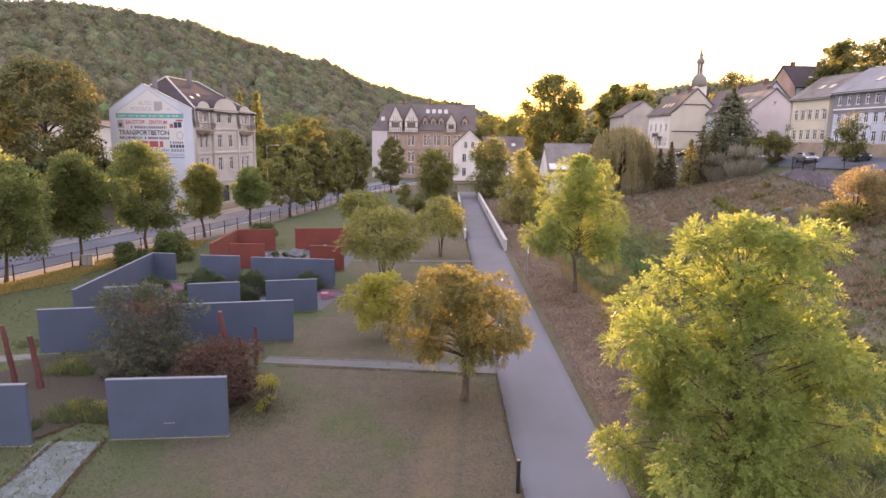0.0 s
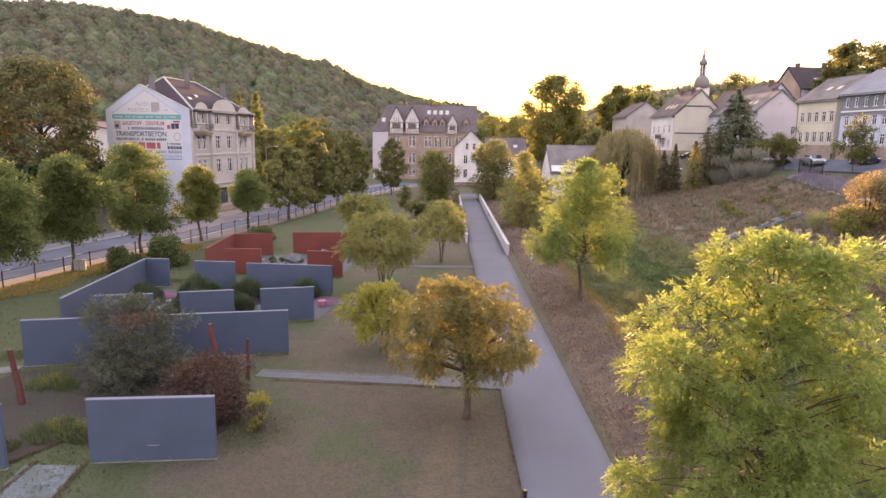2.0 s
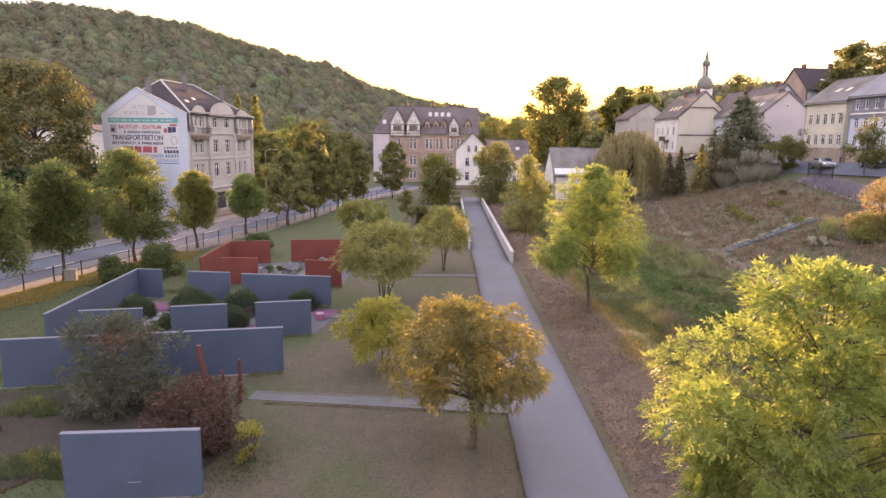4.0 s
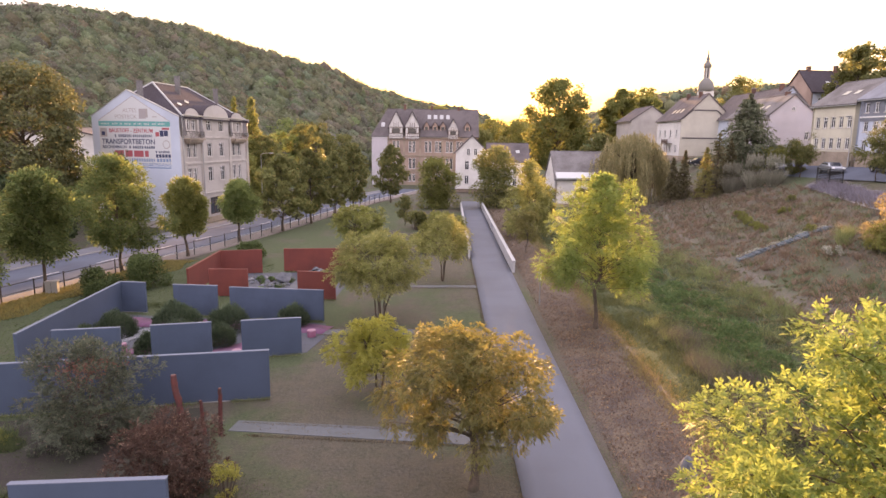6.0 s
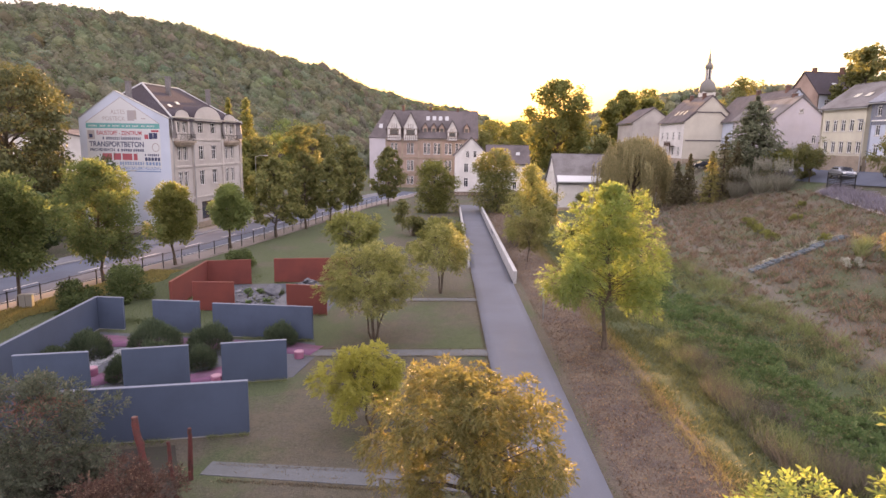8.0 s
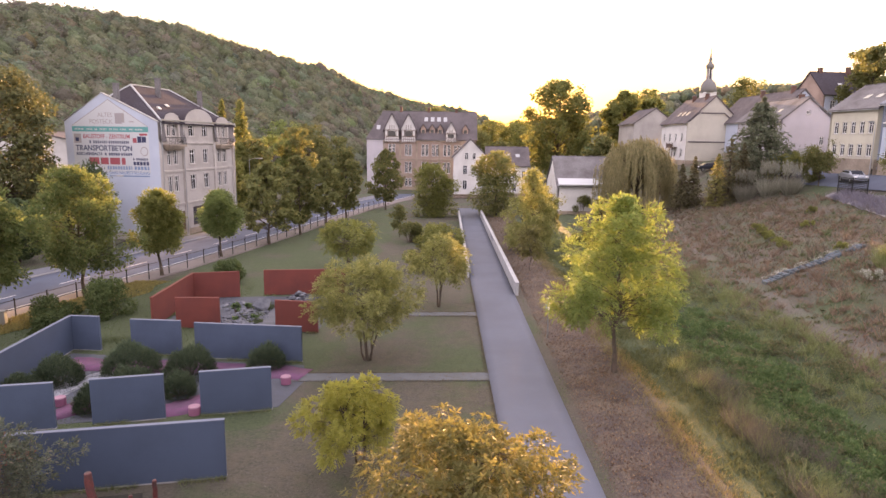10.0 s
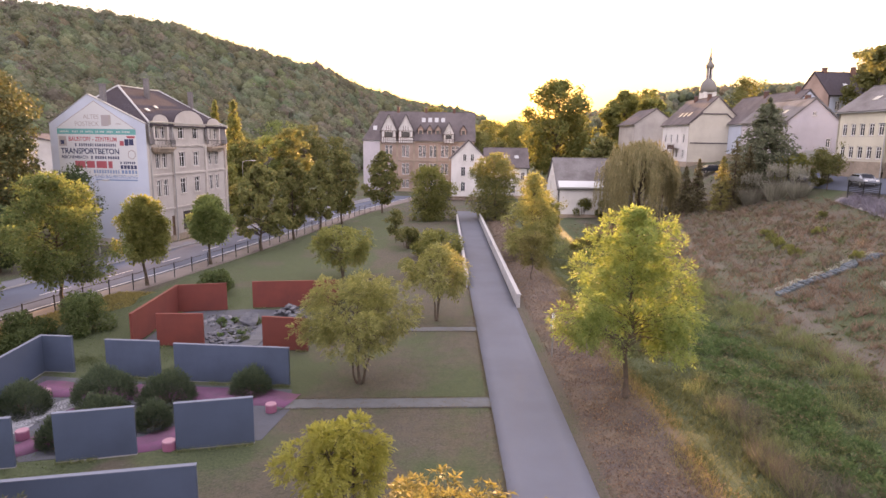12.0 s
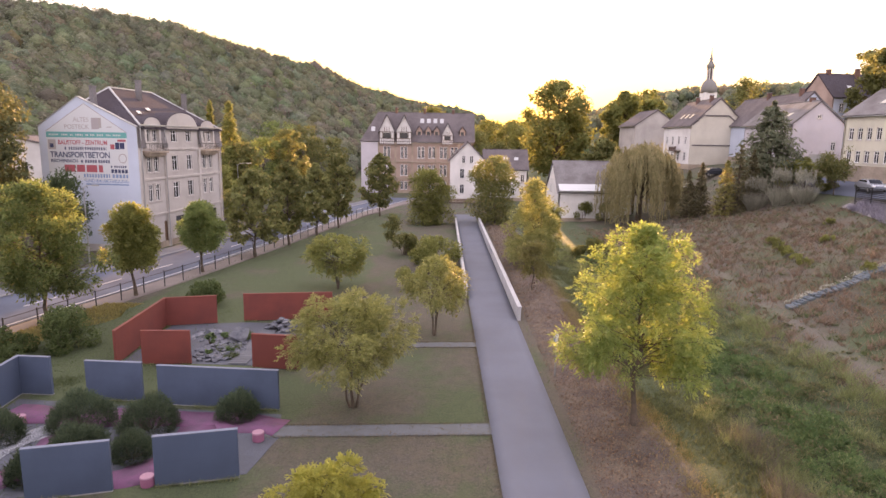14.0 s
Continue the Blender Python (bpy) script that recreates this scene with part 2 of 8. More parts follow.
M["leaf_green"] = leafy("leaves_green", (0.13, 0.18, 0.07), (0.215, 0.26, 0.10), (0.30, 0.30, 0.115), 0.55)
M["leaf_dense"] = leafy("dense_lime_leaves", (0.085, 0.10, 0.05), (0.15, 0.155, 0.068), (0.24, 0.20, 0.075), 0.32)
M["leaf_mid"] = leafy("leaves_mid_green", (0.125, 0.14, 0.058), (0.205, 0.212, 0.082), (0.30, 0.25, 0.10), 0.55)
M["leaf_dark"] = leafy("leaves_dark_green", (0.042, 0.065, 0.033), (0.08, 0.108, 0.048), None, 0.25)
M["leaf_pine"] = leafy("mountain_pine_needles", (0.05, 0.078, 0.052), (0.098, 0.13, 0.075), None, 0.3)
M["leaf_needle"] = leafy("needles", (0.075, 0.10, 0.065), (0.14, 0.16, 0.10), None, 0.35)
# forest leaves greyed and lightened: the haze over the hill is in the colour
M["leaf_forest"] = leafy("leaves_forest", (0.14, 0.152, 0.11), (0.185, 0.195, 0.14), None, 0.45, 0.03, crowns=True)
# needles warmed towards brown, with the veil of sun glare in the colour
M["leaf_thuja"] = leafy("leaves_thuja", (0.105, 0.10, 0.055), (0.175, 0.155, 0.085), None, 0.35)
# yellow leaves, made brighter to carry the sunlight on the small lawn tree
M["leaf_gold"] = leafy("leaves_golden", (0.30, 0.315, 0.075), (0.44, 0.43, 0.11), (0.55, 0.50, 0.14), 0.6, 0.35)
M["leaf_tip"] = leafy("reddish_shoot_leaves", (0.20, 0.11, 0.085), (0.31, 0.18, 0.14), (0.38, 0.26, 0.20), 0.45)
M["grass_rust"] = leafy("rusty_grass_blades", (0.15, 0.098, 0.07), (0.265, 0.175, 0.12), (0.32, 0.245, 0.165), 0.4)
# withered brown, plus a little red of the sun's glare put into the colour
M["grass_slope"] = leafy("withered_slope_grass", (0.125, 0.096, 0.073), (0.265, 0.20, 0.15), (0.165, 0.15, 0.085), 0.4)
M["grass_straw"] = leafy("straw_grass_blades", (0.11, 0.098, 0.072), (0.26, 0.225, 0.165), (0.15, 0.16, 0.085), 0.35)
M["grass_lawn"] = leafy("dry_lawn_blades", (0.07, 0.066, 0.05), (0.185, 0.167, 0.13), (0.115, 0.122, 0.07), 0.35)
M["leaf_red"] = leafy("leaves_dark_red", (0.06, 0.036, 0.031), (0.125, 0.08, 0.062), (0.26, 0.185, 0.135), 0.4)
M["leaf_grey"] = leafy("leaves_grey_green", (0.062, 0.082, 0.055), (0.14, 0.16, 0.11), (0.25, 0.215, 0.16), 0.4, 0.35)
M["leaf_silver"] = leafy("leaves_silver", (0.23, 0.235, 0.19), (0.36, 0.355, 0.29), (0.44, 0.42, 0.35), 0.5)
M["leaf_shrub"] = leafy("leaves_shrub", (0.055, 0.085, 0.035), (0.105, 0.14, 0.055), (0.15, 0.17, 0.07), 0.4)
M["leaf_orange"] = leafy("leaves_orange", (0.20, 0.175, 0.09), (0.34, 0.28, 0.15), (0.46, 0.38, 0.22))
M["leaf_willow"] = leafy("leaves_willow", (0.22, 0.21, 0.115), (0.34, 0.305, 0.17), (0.42, 0.365, 0.215), 0.6)
M["grass_dry"] = leafy("dry_grass_blades", (0.07, 0.058, 0.04), (0.225, 0.185, 0.13), (0.12, 0.125, 0.06), 0.4)
M["grass_green"] = leafy("green_grass_blades", (0.072, 0.104, 0.05), (0.13, 0.165, 0.077), (0.20, 0.20, 0.105), 0.4)
M["litter"] = leafy("fallen_leaves", (0.10, 0.072, 0.058), (0.22, 0.15, 0.105), (0.36, 0.24, 0.12), 0.25)

M["canopy"] = surface("tree_canopy", (0.09, 0.10, 0.064), (0.16, 0.17, 0.11), (0.115, 0.125, 0.08), 0.35, 1.5, 0.9, 1.0, 0.7)
M["canopy"].node_tree.nodes["Principled BSDF"].inputs["Specular IOR Level"].default_value = 0.03


def tone_canopy():
    """Every crown of the canopy takes its own tone."""
    n, l = M["canopy"].node_tree.nodes, M["canopy"].node_tree.links
    p = n["Principled BSDF"]
    at = n.new("ShaderNodeVertexColor")
    at.layer_name = "tone"
    l.new(mixc(n, l, 1.0, p.inputs["Base Color"].links[0].from_socket, at.outputs[0], "MULTIPLY"), p.inputs["Base Color"])


tone_canopy()
M["pave_dark"] = surface("dark_slate_chips", (0.046, 0.054, 0.073), (0.098, 0.109, 0.136), (0.063, 0.069, 0.083), 0.8, 26, 0.9, 0.6, 0.015)
M["plank"] = surface("weathered_plank", (0.075, 0.083, 0.10), (0.125, 0.135, 0.155), None, 1, 20, 0.8, 0.4, 0.006, vary=0.3)
M["pink_top"] = surface("pale_pink_paint", (0.29, 0.155, 0.215), (0.34, 0.195, 0.255), None, 1, 25, 0.7, 0.1, 0.003)
M["gravel_grey"] = surface("grey_gravel", (0.06, 0.08, 0.10), (0.155, 0.195, 0.225), (0.07, 0.095, 0.09), 1.3, 13, 0.9, 0.6, 0.02, vary=0.25)
M["trail"] = surface("dirt_trail", (0.26, 0.24, 0.25), (0.38, 0.355, 0.36), (0.20, 0.185, 0.17), 0.9, 9, 0.95, 0.6, 0.03)
# gold of the low sun on the ditch shoulder is put into these blades
M["grass_gold"] = leafy("sun_gold_grass_blades", (0.17, 0.15, 0.07), (0.29, 0.245, 0.115), (0.17, 0.19, 0.08), 0.45)
# verge blades coloured gold for the sunlight that falls along the road fence
M["grass_verge"] = leafy("sunlit_verge_grass", (0.20, 0.18, 0.075), (0.34, 0.295, 0.12), (0.22, 0.225, 0.09), 0.6)
M["grass_side"] = leafy("olive_grass_blades", (0.07, 0.085, 0.038), (0.13, 0.142, 0.065), (0.18, 0.17, 0.085), 0.35)
M["leaf_lavender"] = leafy("lavender_stems", (0.19, 0.18, 0.215), (0.30, 0.28, 0.345), (0.20, 0.21, 0.18), 0.3)
# darker lawn blades: the shade next to the sunlit verge is in their colour
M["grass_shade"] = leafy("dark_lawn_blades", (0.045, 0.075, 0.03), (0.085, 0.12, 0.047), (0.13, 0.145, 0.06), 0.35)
M["leaf_herb"] = leafy("herb_leaves", (0.085, 0.15, 0.065), (0.16, 0.235, 0.10), (0.26, 0.305, 0.14), 0.45)
M["grass_brown"] = leafy("withered_stalks", (0.11, 0.098, 0.08), (0.19, 0.168, 0.135), (0.25, 0.225, 0.18), 0.3)
M["leaf_weed"] = leafy("weed_leaves", (0.09, 0.11, 0.06), (0.18, 0.175, 0.095), (0.28, 0.22, 0.15), 0.35)
M["grass_ditch"] = leafy("ditch_grass_blades", (0.14, 0.175, 0.08), (0.235, 0.265, 0.125), (0.32, 0.31, 0.17), 0.45)
M["litter_dark"] = leafy("old_fallen_leaves", (0.07, 0.055, 0.045), (0.13, 0.10, 0.075), (0.17, 0.14, 0.10), 0.15)
M["leaf_white"] = leafy("white_flowers", (0.30, 0.32, 0.24), (0.62, 0.62, 0.56), (0.16, 0.19, 0.09), 0.3)
for key, gloss in (("roof_slate", 0.04), ("roof_tile", 0.06), ("roof_grey", 0.08), ("path", 0.2), ("asphalt", 0.05)):
    M[key].node_tree.nodes["Principled BSDF"].inputs["Specular IOR Level"].default_value = gloss

# ---- mesh helpers ----
def thing(name, label, category, group="", kind="", at=None):
    e = new(name)
    e.empty_display_size = 0.2
    if at is not None:
        e.matrix_basis = at
    return tagged(e, label, category, group, kind)


def part(name, bm, material, parent=None, label=""):
    me = bpy.data.meshes.new(name)
    bm.to_mesh(me)
    bm.free()
    me.materials.append(material)
    ob = new(name, me)
    ob.parent = parent
    if label:
        ob["label"] = label
    return ob


def array_mesh(name, verts, faces, material, parent=None, smooth=False, label=""):
    """A mesh from arrays: verts (n, 3), faces (m, 3 or 4)."""
    verts, faces = np.asarray(verts, np.float32), np.asarray(faces, np.int32)
    me = bpy.data.meshes.new(name)
    k = faces.shape[1]
    me.vertices.add(len(verts))
    me.vertices.foreach_set("co", verts.ravel())
    me.loops.add(faces.size)
    me.loops.foreach_set("vertex_index", faces.ravel())
    me.polygons.add(len(faces))
    me.polygons.foreach_set("loop_start", np.arange(0, faces.size, k, dtype=np.int32))
    me.polygons.foreach_set("loop_total", np.full(len(faces), k, np.int32))
    if smooth:
        me.polygons.foreach_set("use_smooth", np.ones(len(faces), bool))
    me.update(calc_edges=True)
    me.materials.append(material)
    ob = new(name, me)
    ob.parent = parent
    if label:
        ob["label"] = label
    return ob


def box(bm, x0, x1, y0, y1, z0, z1, bevel=0.0, m=None):
    """A box between two corners, with its edges taken off."""
    g = bmesh.ops.create_cube(bm, size=1.0)
    vs = g["verts"]
    for v in vs:
        v.co = Vector(((x0 + x1) / 2 + v.co.x * (x1 - x0), (y0 + y1) / 2 + v.co.y * (y1 - y0), (z0 + z1) / 2 + v.co.z * (z1 - z0)))
    if m is not None:
        bmesh.ops.transform(bm, matrix=m, verts=vs)
    if bevel:
        es = list({e for v in vs for e in v.link_edges})
        bmesh.ops.bevel(bm, geom=es, offset=bevel, segments=1, affect="EDGES")
    return bm


def boxes(*args, bevel=0.0):
    bm = bmesh.new()
    for a in args:
        box(bm, *a, bevel=bevel)
    return bm


def tube(pts, radii, sides=6):
    """Verts and quads of a tapered tube along points."""
    pts, radii = np.asarray(pts, float), np.asarray(radii, float)
    d = np.gradient(pts, axis=0)
    d /= np.linalg.norm(d, axis=1)[:, None] + 1e-9
    ref = np.where(np.abs(d[:, 2:3]) > 0.9, [[1.0, 0, 0]], [[0, 0, 1.0]])
    a = np.cross(d, ref)
    a /= np.linalg.norm(a, axis=1)[:, None] + 1e-9
    b = np.cross(d, a)
    th = np.arange(sides) * 2 * np.pi / sides
    v = pts[:, None] + radii[:, None, None] * (np.cos(th)[None, :, None] * a[:, None] + np.sin(th)[None, :, None] * b[:, None])
    n = len(pts)
    i, j = np.meshgrid(np.arange(n - 1), np.arange(sides), indexing="ij")
    f = np.stack([i * sides + j, i * sides + (j + 1) % sides, (i + 1) * sides + (j + 1) % sides, (i + 1) * sides + j], -1).reshape(-1, 4)
    return v.reshape(-1, 3), f


def join(parts):
    """Stacks (verts, faces) pairs."""
    vs, fs, k = [], [], 0
    for v, f in parts:
        vs.append(v)
        fs.append(f + k)
        k += len(v)
    return np.concatenate(vs), np.concatenate(fs)


def leaves(rng, centres, size, ratio=0.45, up=0.5, outward=None, droop=0.0):
    """Small pointed leaves at the given centres: verts and triangles."""
    n = len(centres)
    ax = rng.normal(size=(n, 3))
    if outward is not None:
        ax += outward * 1.1
    ax[:, 2] -= droop
    ax /= np.linalg.norm(ax, axis=1)[:, None] + 1e-9
    nor = rng.normal(size=(n, 3))
    nor[:, 2] += up * 2
    side = np.cross(ax, nor)
    side /= np.linalg.norm(side, axis=1)[:, None] + 1e-9
    nor = np.cross(side, ax)
    s = size * rng.uniform(0.6, 1.35, (n, 1))
    base, tip = centres - ax * s * 0.42 + nor * s * 0.08, centres + ax * s * 0.55
    v = np.stack([base + side * s * ratio * 0.5, tip, base - side * s * ratio * 0.5], 1).reshape(-1, 3)
    return v, np.arange(3 * n).reshape(-1, 3)


# ---- lie of the land ----
def smooth01(t):
    t = np.clip(t, 0, 1)
    return t * t * (3 - 2 * t)


RIDGE_U = [-1.6, -0.72, -0.62, -0.53, -0.40, -0.29, -0.18, -0.13, -0.06, 0.02, 0.10, 0.2]
RIDGE_Y = [130, 210, 225, 245, 275, 310, 360, 400, 450, 520, 600, 700]
RIDGE_Z = [36, 46, 49, 51, 51, 47, 43, 37, 33.5, 31, 24, 10]
FOOT_Y = [60, 100, 112, 125, 140, 165, 205, 235, 270, 330, 420, 500]
BANK_X = [-1e4, 5.6, 8.0, 9.5, 10.5, 12.8, 16.5, 20.5, 25.0, 30.0, 36.0, 43.0, 50.0, 60.0, 80.0, 120.0, 200.0, 1e4]
BANK_Z = [0, 0, 0.25, 0.38, 0.1, -0.6, -0.45, 0.9, 1.7, 3.3, 4.7, 6.3, 8.3, 9.8, 13.0, 17.0, 22.0, 24.0]


def land(x, y):
    """Height of the ground."""
    x, y = np.asarray(x, float), np.asarray(y, float)
    z = np.where(x < 0, -0.4 * smooth01((-15 - x) / 9), 0.0)
    shift = np.interp(y, [60, 110, 150], [0, 8.0, 4.0]) * smooth01((x - 16) / 6) * (1 - smooth01((x - 38) / 10))
    bank = np.interp(x - shift, BANK_X, BANK_Z)
    far = smooth01((y - 190) / 120)
    bank = bank * (1 - far * 0.65)
    bank = np.where(y < 5, bank * smooth01((y + 20) / 25), bank)
    u = x / np.maximum(y, 1.0)
    f, r, h = np.interp(u, RIDGE_U, FOOT_Y), np.interp(u, RIDGE_U, RIDGE_Y), np.interp(u, RIDGE_U, RIDGE_Z)
    hill = h * np.clip((y - f) / (r - f), 0, 1) ** 1.15 * (1 - 0.3 * smooth01((y - r) / 250))
    hill = np.where(y > 20, hill, 0) * (1 - smooth01((u - 0.03) / 0.12))
    rim = 26 * smooth01((np.hypot(x, y) - 560) / 480)
    rim = rim + smooth01((y - 430) / 220) * np.interp(u, [0.08, 0.21, 0.30, 0.38, 0.6], [0, 20, 44, 52, 55])
    return np.maximum(z + bank, np.maximum(hill, rim))


def land1(x, y):
    return float(land(x, y))


# ---- ground: one sheet to the horizon ----
def axis_steps(fine_lo, fine_hi, step, far):
    mid = np.arange(fine_lo, fine_hi + 1e-6, step)
    out = [fine_hi]
    d = step
    while out[-1] < far:
        d *= 1.22
        out.append(out[-1] + d)
    low = [fine_lo]
    d = step
    while low[-1] > -far:
        d *= 1.22
        low.append(low[-1] - d)
    return np.concatenate([np.array(low[1:])[::-1], mid, np.array(out[1:])])


def ground_sheet():
    gx, gy = axis_steps(-36, 62, 0.8, 3800), axis_steps(8, 150, 0.8, 3800)
    X, Y = np.meshgrid(gx, gy, indexing="ij")
    Z = land(X, Y)
    rough = np.where((X > 9) & (X < 60) & (Y > 5) & (Y < 150), 1.0, 0.12)
    bumps = np.array([noise.fractal((a * 0.35, b * 0.35, 0.0), 0.9, 2.0, 3) for a, b in zip(X.ravel(), Y.ravel())]).reshape(X.shape)
    near = (np.abs(X) < 80) & (Y < 180)
    Z = Z + np.where(near, bumps * 0.14 * rough, 0)
    road_zone = np.interp(Y, [20, 46, 60, 85, 119, 160], [-34, -30.5, -27, -21.5, -13.5, -6])
    Z = np.where((X < road_zone + 2) & (X > -44) & (Y < 160), np.minimum(Z, -0.40), Z)
    Z = np.where((X > 1.2) & (X < 6.3) & (Y < 118), np.minimum(Z, -0.02), Z)
    v = np.stack([X, Y, Z], -1).reshape(-1, 3)
    ni, nj = len(gx), len(gy)
    i, j = np.meshgrid(np.arange(ni - 1), np.arange(nj - 1), indexing="ij")
    f = np.stack([i * nj + j, (i + 1) * nj + j, (i + 1) * nj + j + 1, i * nj + j + 1], -1).reshape(-1, 4)
    m, n, l, p = nodes_of("grassland")
    fine = noise_node(n, l, 8, 8, rough=0.78)
    mid = noise_node(n, l, 1.6, 8, rough=0.75)
    big = noise_node(n, l, 0.22, 8, rough=0.72)
    dry = ramp(n, l, fine, (0.032, 0.029, 0.024), (0.116, 0.104, 0.083), 0.34, 0.66)
    dry = mixc(n, l, ramp(n, l, noise_node(n, l, 0.45, 10, rough=0.84), (0, 0, 0), (1, 1, 1), 0.43, 0.56), dry, ramp(n, l, fine, (0.030, 0.029, 0.02), (0.10, 0.094, 0.065), 0.34, 0.66))
    dry = mixc(n, l, ramp(n, l, mid, (0, 0, 0), (1, 1, 1), 0.47, 0.6), dry, mixc(n, l, fine, (0.055, 0.047, 0.036), (0.118, 0.104, 0.074)))
    green = ramp(n, l, fine, (0.022, 0.035, 0.016), (0.074, 0.10, 0.043), 0.36, 0.64)
    green = mixc(n, l, ramp(n, l, mid, (0, 0, 0), (1, 1, 1), 0.45, 0.7), green, (0.06, 0.08, 0.036))
    at = n.new("ShaderNodeVertexColor")
    at.layer_name = "cover"
    sep = n.new("ShaderNodeSeparateColor")
    l.new(at.outputs[0], sep.inputs[0])
    add = n.new("ShaderNodeMath")
    add.operation = "ADD"
    l.new(sep.outputs[0], add.inputs[0])
    off = n.new("ShaderNodeMath")
    off.operation = "MULTIPLY_ADD"
    off.inputs[1].default_value, off.inputs[2].default_value = 2.2, -1.1
    l.new(big, off.inputs[0])
    l.new(off.outputs[0], add.inputs[1])
    col = mixc(n, l, ramp(n, l, add.outputs[0], (0, 0, 0), (1, 1, 1), 0.3, 0.7), dry, green)
    col = mixc(n, l, sep.outputs[2], col, ramp(n, l, fine, (0.13, 0.117, 0.107), (0.225, 0.205, 0.187), 0.3, 0.7))
    litter = ramp(n, l, noise_node(n, l, 9, 6), (0.08, 0.064, 0.053), (0.215, 0.162, 0.118), 0.3, 0.7)
    litter = mixc(n, l, ramp(n, l, noise_node(n, l, 0.8, 9, rough=0.8), (0, 0, 0), (1, 1, 1), 0.45, 0.56), litter, ramp(n, l, noise_node(n, l, 14, 6), (0.045, 0.038, 0.038), (0.13, 0.102, 0.096), 0.32, 0.68))
    col = mixc(n, l, sep.outputs[1], col, litter)
    l.new(col, p.inputs["Base Color"])
    p.inputs["Roughness"].default_value = 0.95
    bump(n, l, p, fine, 0.9, 0.05)
    ob = array_mesh("ground", v, f, m, None, True)
    x, y = v[:, 0], v[:, 1]
    g = np.full(len(v), 0.35)
    lawn = (x > -24) & (x < 2.5) & (y < 125)
    g[lawn] = np.interp(y[lawn], [10, 22, 30, 38, 44, 54, 60, 80, 110], [0.34, 0.28, 0.26, 0.34, 0.48, 0.4, 0.26, 0.36, 0.4])
    g[lawn & (x < -7.5) & (y > 36)] = 0.8
    g[(x <= -13.5) & (y > 24) & (y < 62) & (x > -32)] = 1.0
    edge = (x <= -6) & (y <= 29) & (x > -32)
    g[edge] = np.interp(x[edge], [-14, -6], [0.8, 0.35])
    g[(x > 10.2) & (x < 21)] = 0.9
    g[(x >= 20) & (x < 40)] = 0.42
    g[(x >= 40)] = 0.4
    g[(y > 150)] = 0.6
    g[(np.abs(x) > 80)] = 0.9
    lit = np.where((x > 5.8) & (x < 9.6) & (y < 130), 0.85, 0.0)
    lit = np.where((x > 24) & (x < 42) & (y > 60) & (y < 130), 0.25, lit)
    ty = [20, 36, 46, 57, 66, 77, 88, 100]
    tx = np.interp(y, ty, [20.8, 21.6, 22.5, 23.4, 24.0, 25.8, 28.4, 31.5])
    trail = np.clip(1.3 - np.abs(x - tx) / 0.9, 0, 1) * (0.3 + 0.1 * np.sin(y * 1.7) * np.sin(y * 0.6 + x)) * ((y > 20) & (y < 98))
    g = np.clip(g + 0.25 * np.sin(x * 0.7 + 1.3 * np.sin(y * 0.31)) * np.cos(y * 0.43), 0, 1)
    c = np.stack([g, lit, trail, np.ones_like(g)], -1).astype(np.float32)
    layer = ob.data.color_attributes.new("cover", "FLOAT_COLOR", "POINT")
    layer.data.foreach_set("color", c.ravel())
    return tagged(ob, "dry brown and green grassland with a shallow ditch and rising bank", "ground", kind="structure")


ground_sheet()


def strip(name, left, right, z, material, label, category, thick=0.0, step=2.0, kind="structure"):
    """A sheet between two lines given as (y, x) tables, with turned-down edges."""
    ys = np.arange(left[0][0], left[0][-1] + 1e-6, step)
    xl, xr = np.interp(ys, *left), np.interp(ys, *right)
    k = 7
    t = np.linspace(0, 1, k)
    X = xl[:, None] * (1 - t) + xr[:, None] * t
    Y = np.repeat(ys[:, None], k, 1)
    Z = np.full_like(X, z)
    X = np.concatenate([X[:, :1], X, X[:, -1:]], 1)
    Y = np.concatenate([Y[:, :1], Y, Y[:, -1:]], 1)
    Z = np.concatenate([Z[:, :1] - 0.25, Z, Z[:, -1:] - 0.25], 1)
    k += 2
    v = np.stack([X, Y, Z], -1).reshape(-1, 3)
    i, j = np.meshgrid(np.arange(len(ys) - 1), np.arange(k - 1), indexing="ij")
    f = np.stack([i * k + j, i * k + j + 1, (i + 1) * k + j + 1, (i + 1) * k + j], -1).reshape(-1, 4)
    return tagged(array_mesh(name, v, f, material), label, category, kind=kind)


# walking path, straight ahead
PATH_Y = [-40, 18, 42, 65, 90, 112, 124]
PATH_L = [3.4, 2.6, 2.25, 1.95, 1.65, 1.45, 1.3]
PATH_R = [6.3, 5.76, 5.5, 5.27, 5.05, 4.9, 4.85]
strip("path", (PATH_Y, PATH_L), (PATH_Y, PATH_R), 0.03, M["path"], "grey asphalt footpath between lawn and leafy strip", "footpath")

# road with pavements
RY = [-60, 20, 46, 60, 69.5, 77, 87, 99, 119, 135, 160, 200]
FENCE_X = [-52, -36.6, -30.5, -27.2, -24.8, -23.1, -21.1, -18.9, -15.2, -11.3, -4.0, 10]
NEAR_X = [v - 2.0 for v in FENCE_X]
FAR_X = [v - 10.6 + d for v, d in zip(FENCE_X, [0, 0, 0, 0, 0, 0.2, 0.6, 1.2, 2.2, 2.2, 2.2, 2.2])]
strip("road", (RY, FAR_X), (RY, NEAR_X), -0.36, M["asphalt"], "grey asphalt road with white edge lines", "road")
strip("pavement", (RY, NEAR_X), (RY, [v + 0.25 for v in FENCE_X]), -0.26, M["pavement_near"], "pinkish grey pavement beside the road", "pavement")
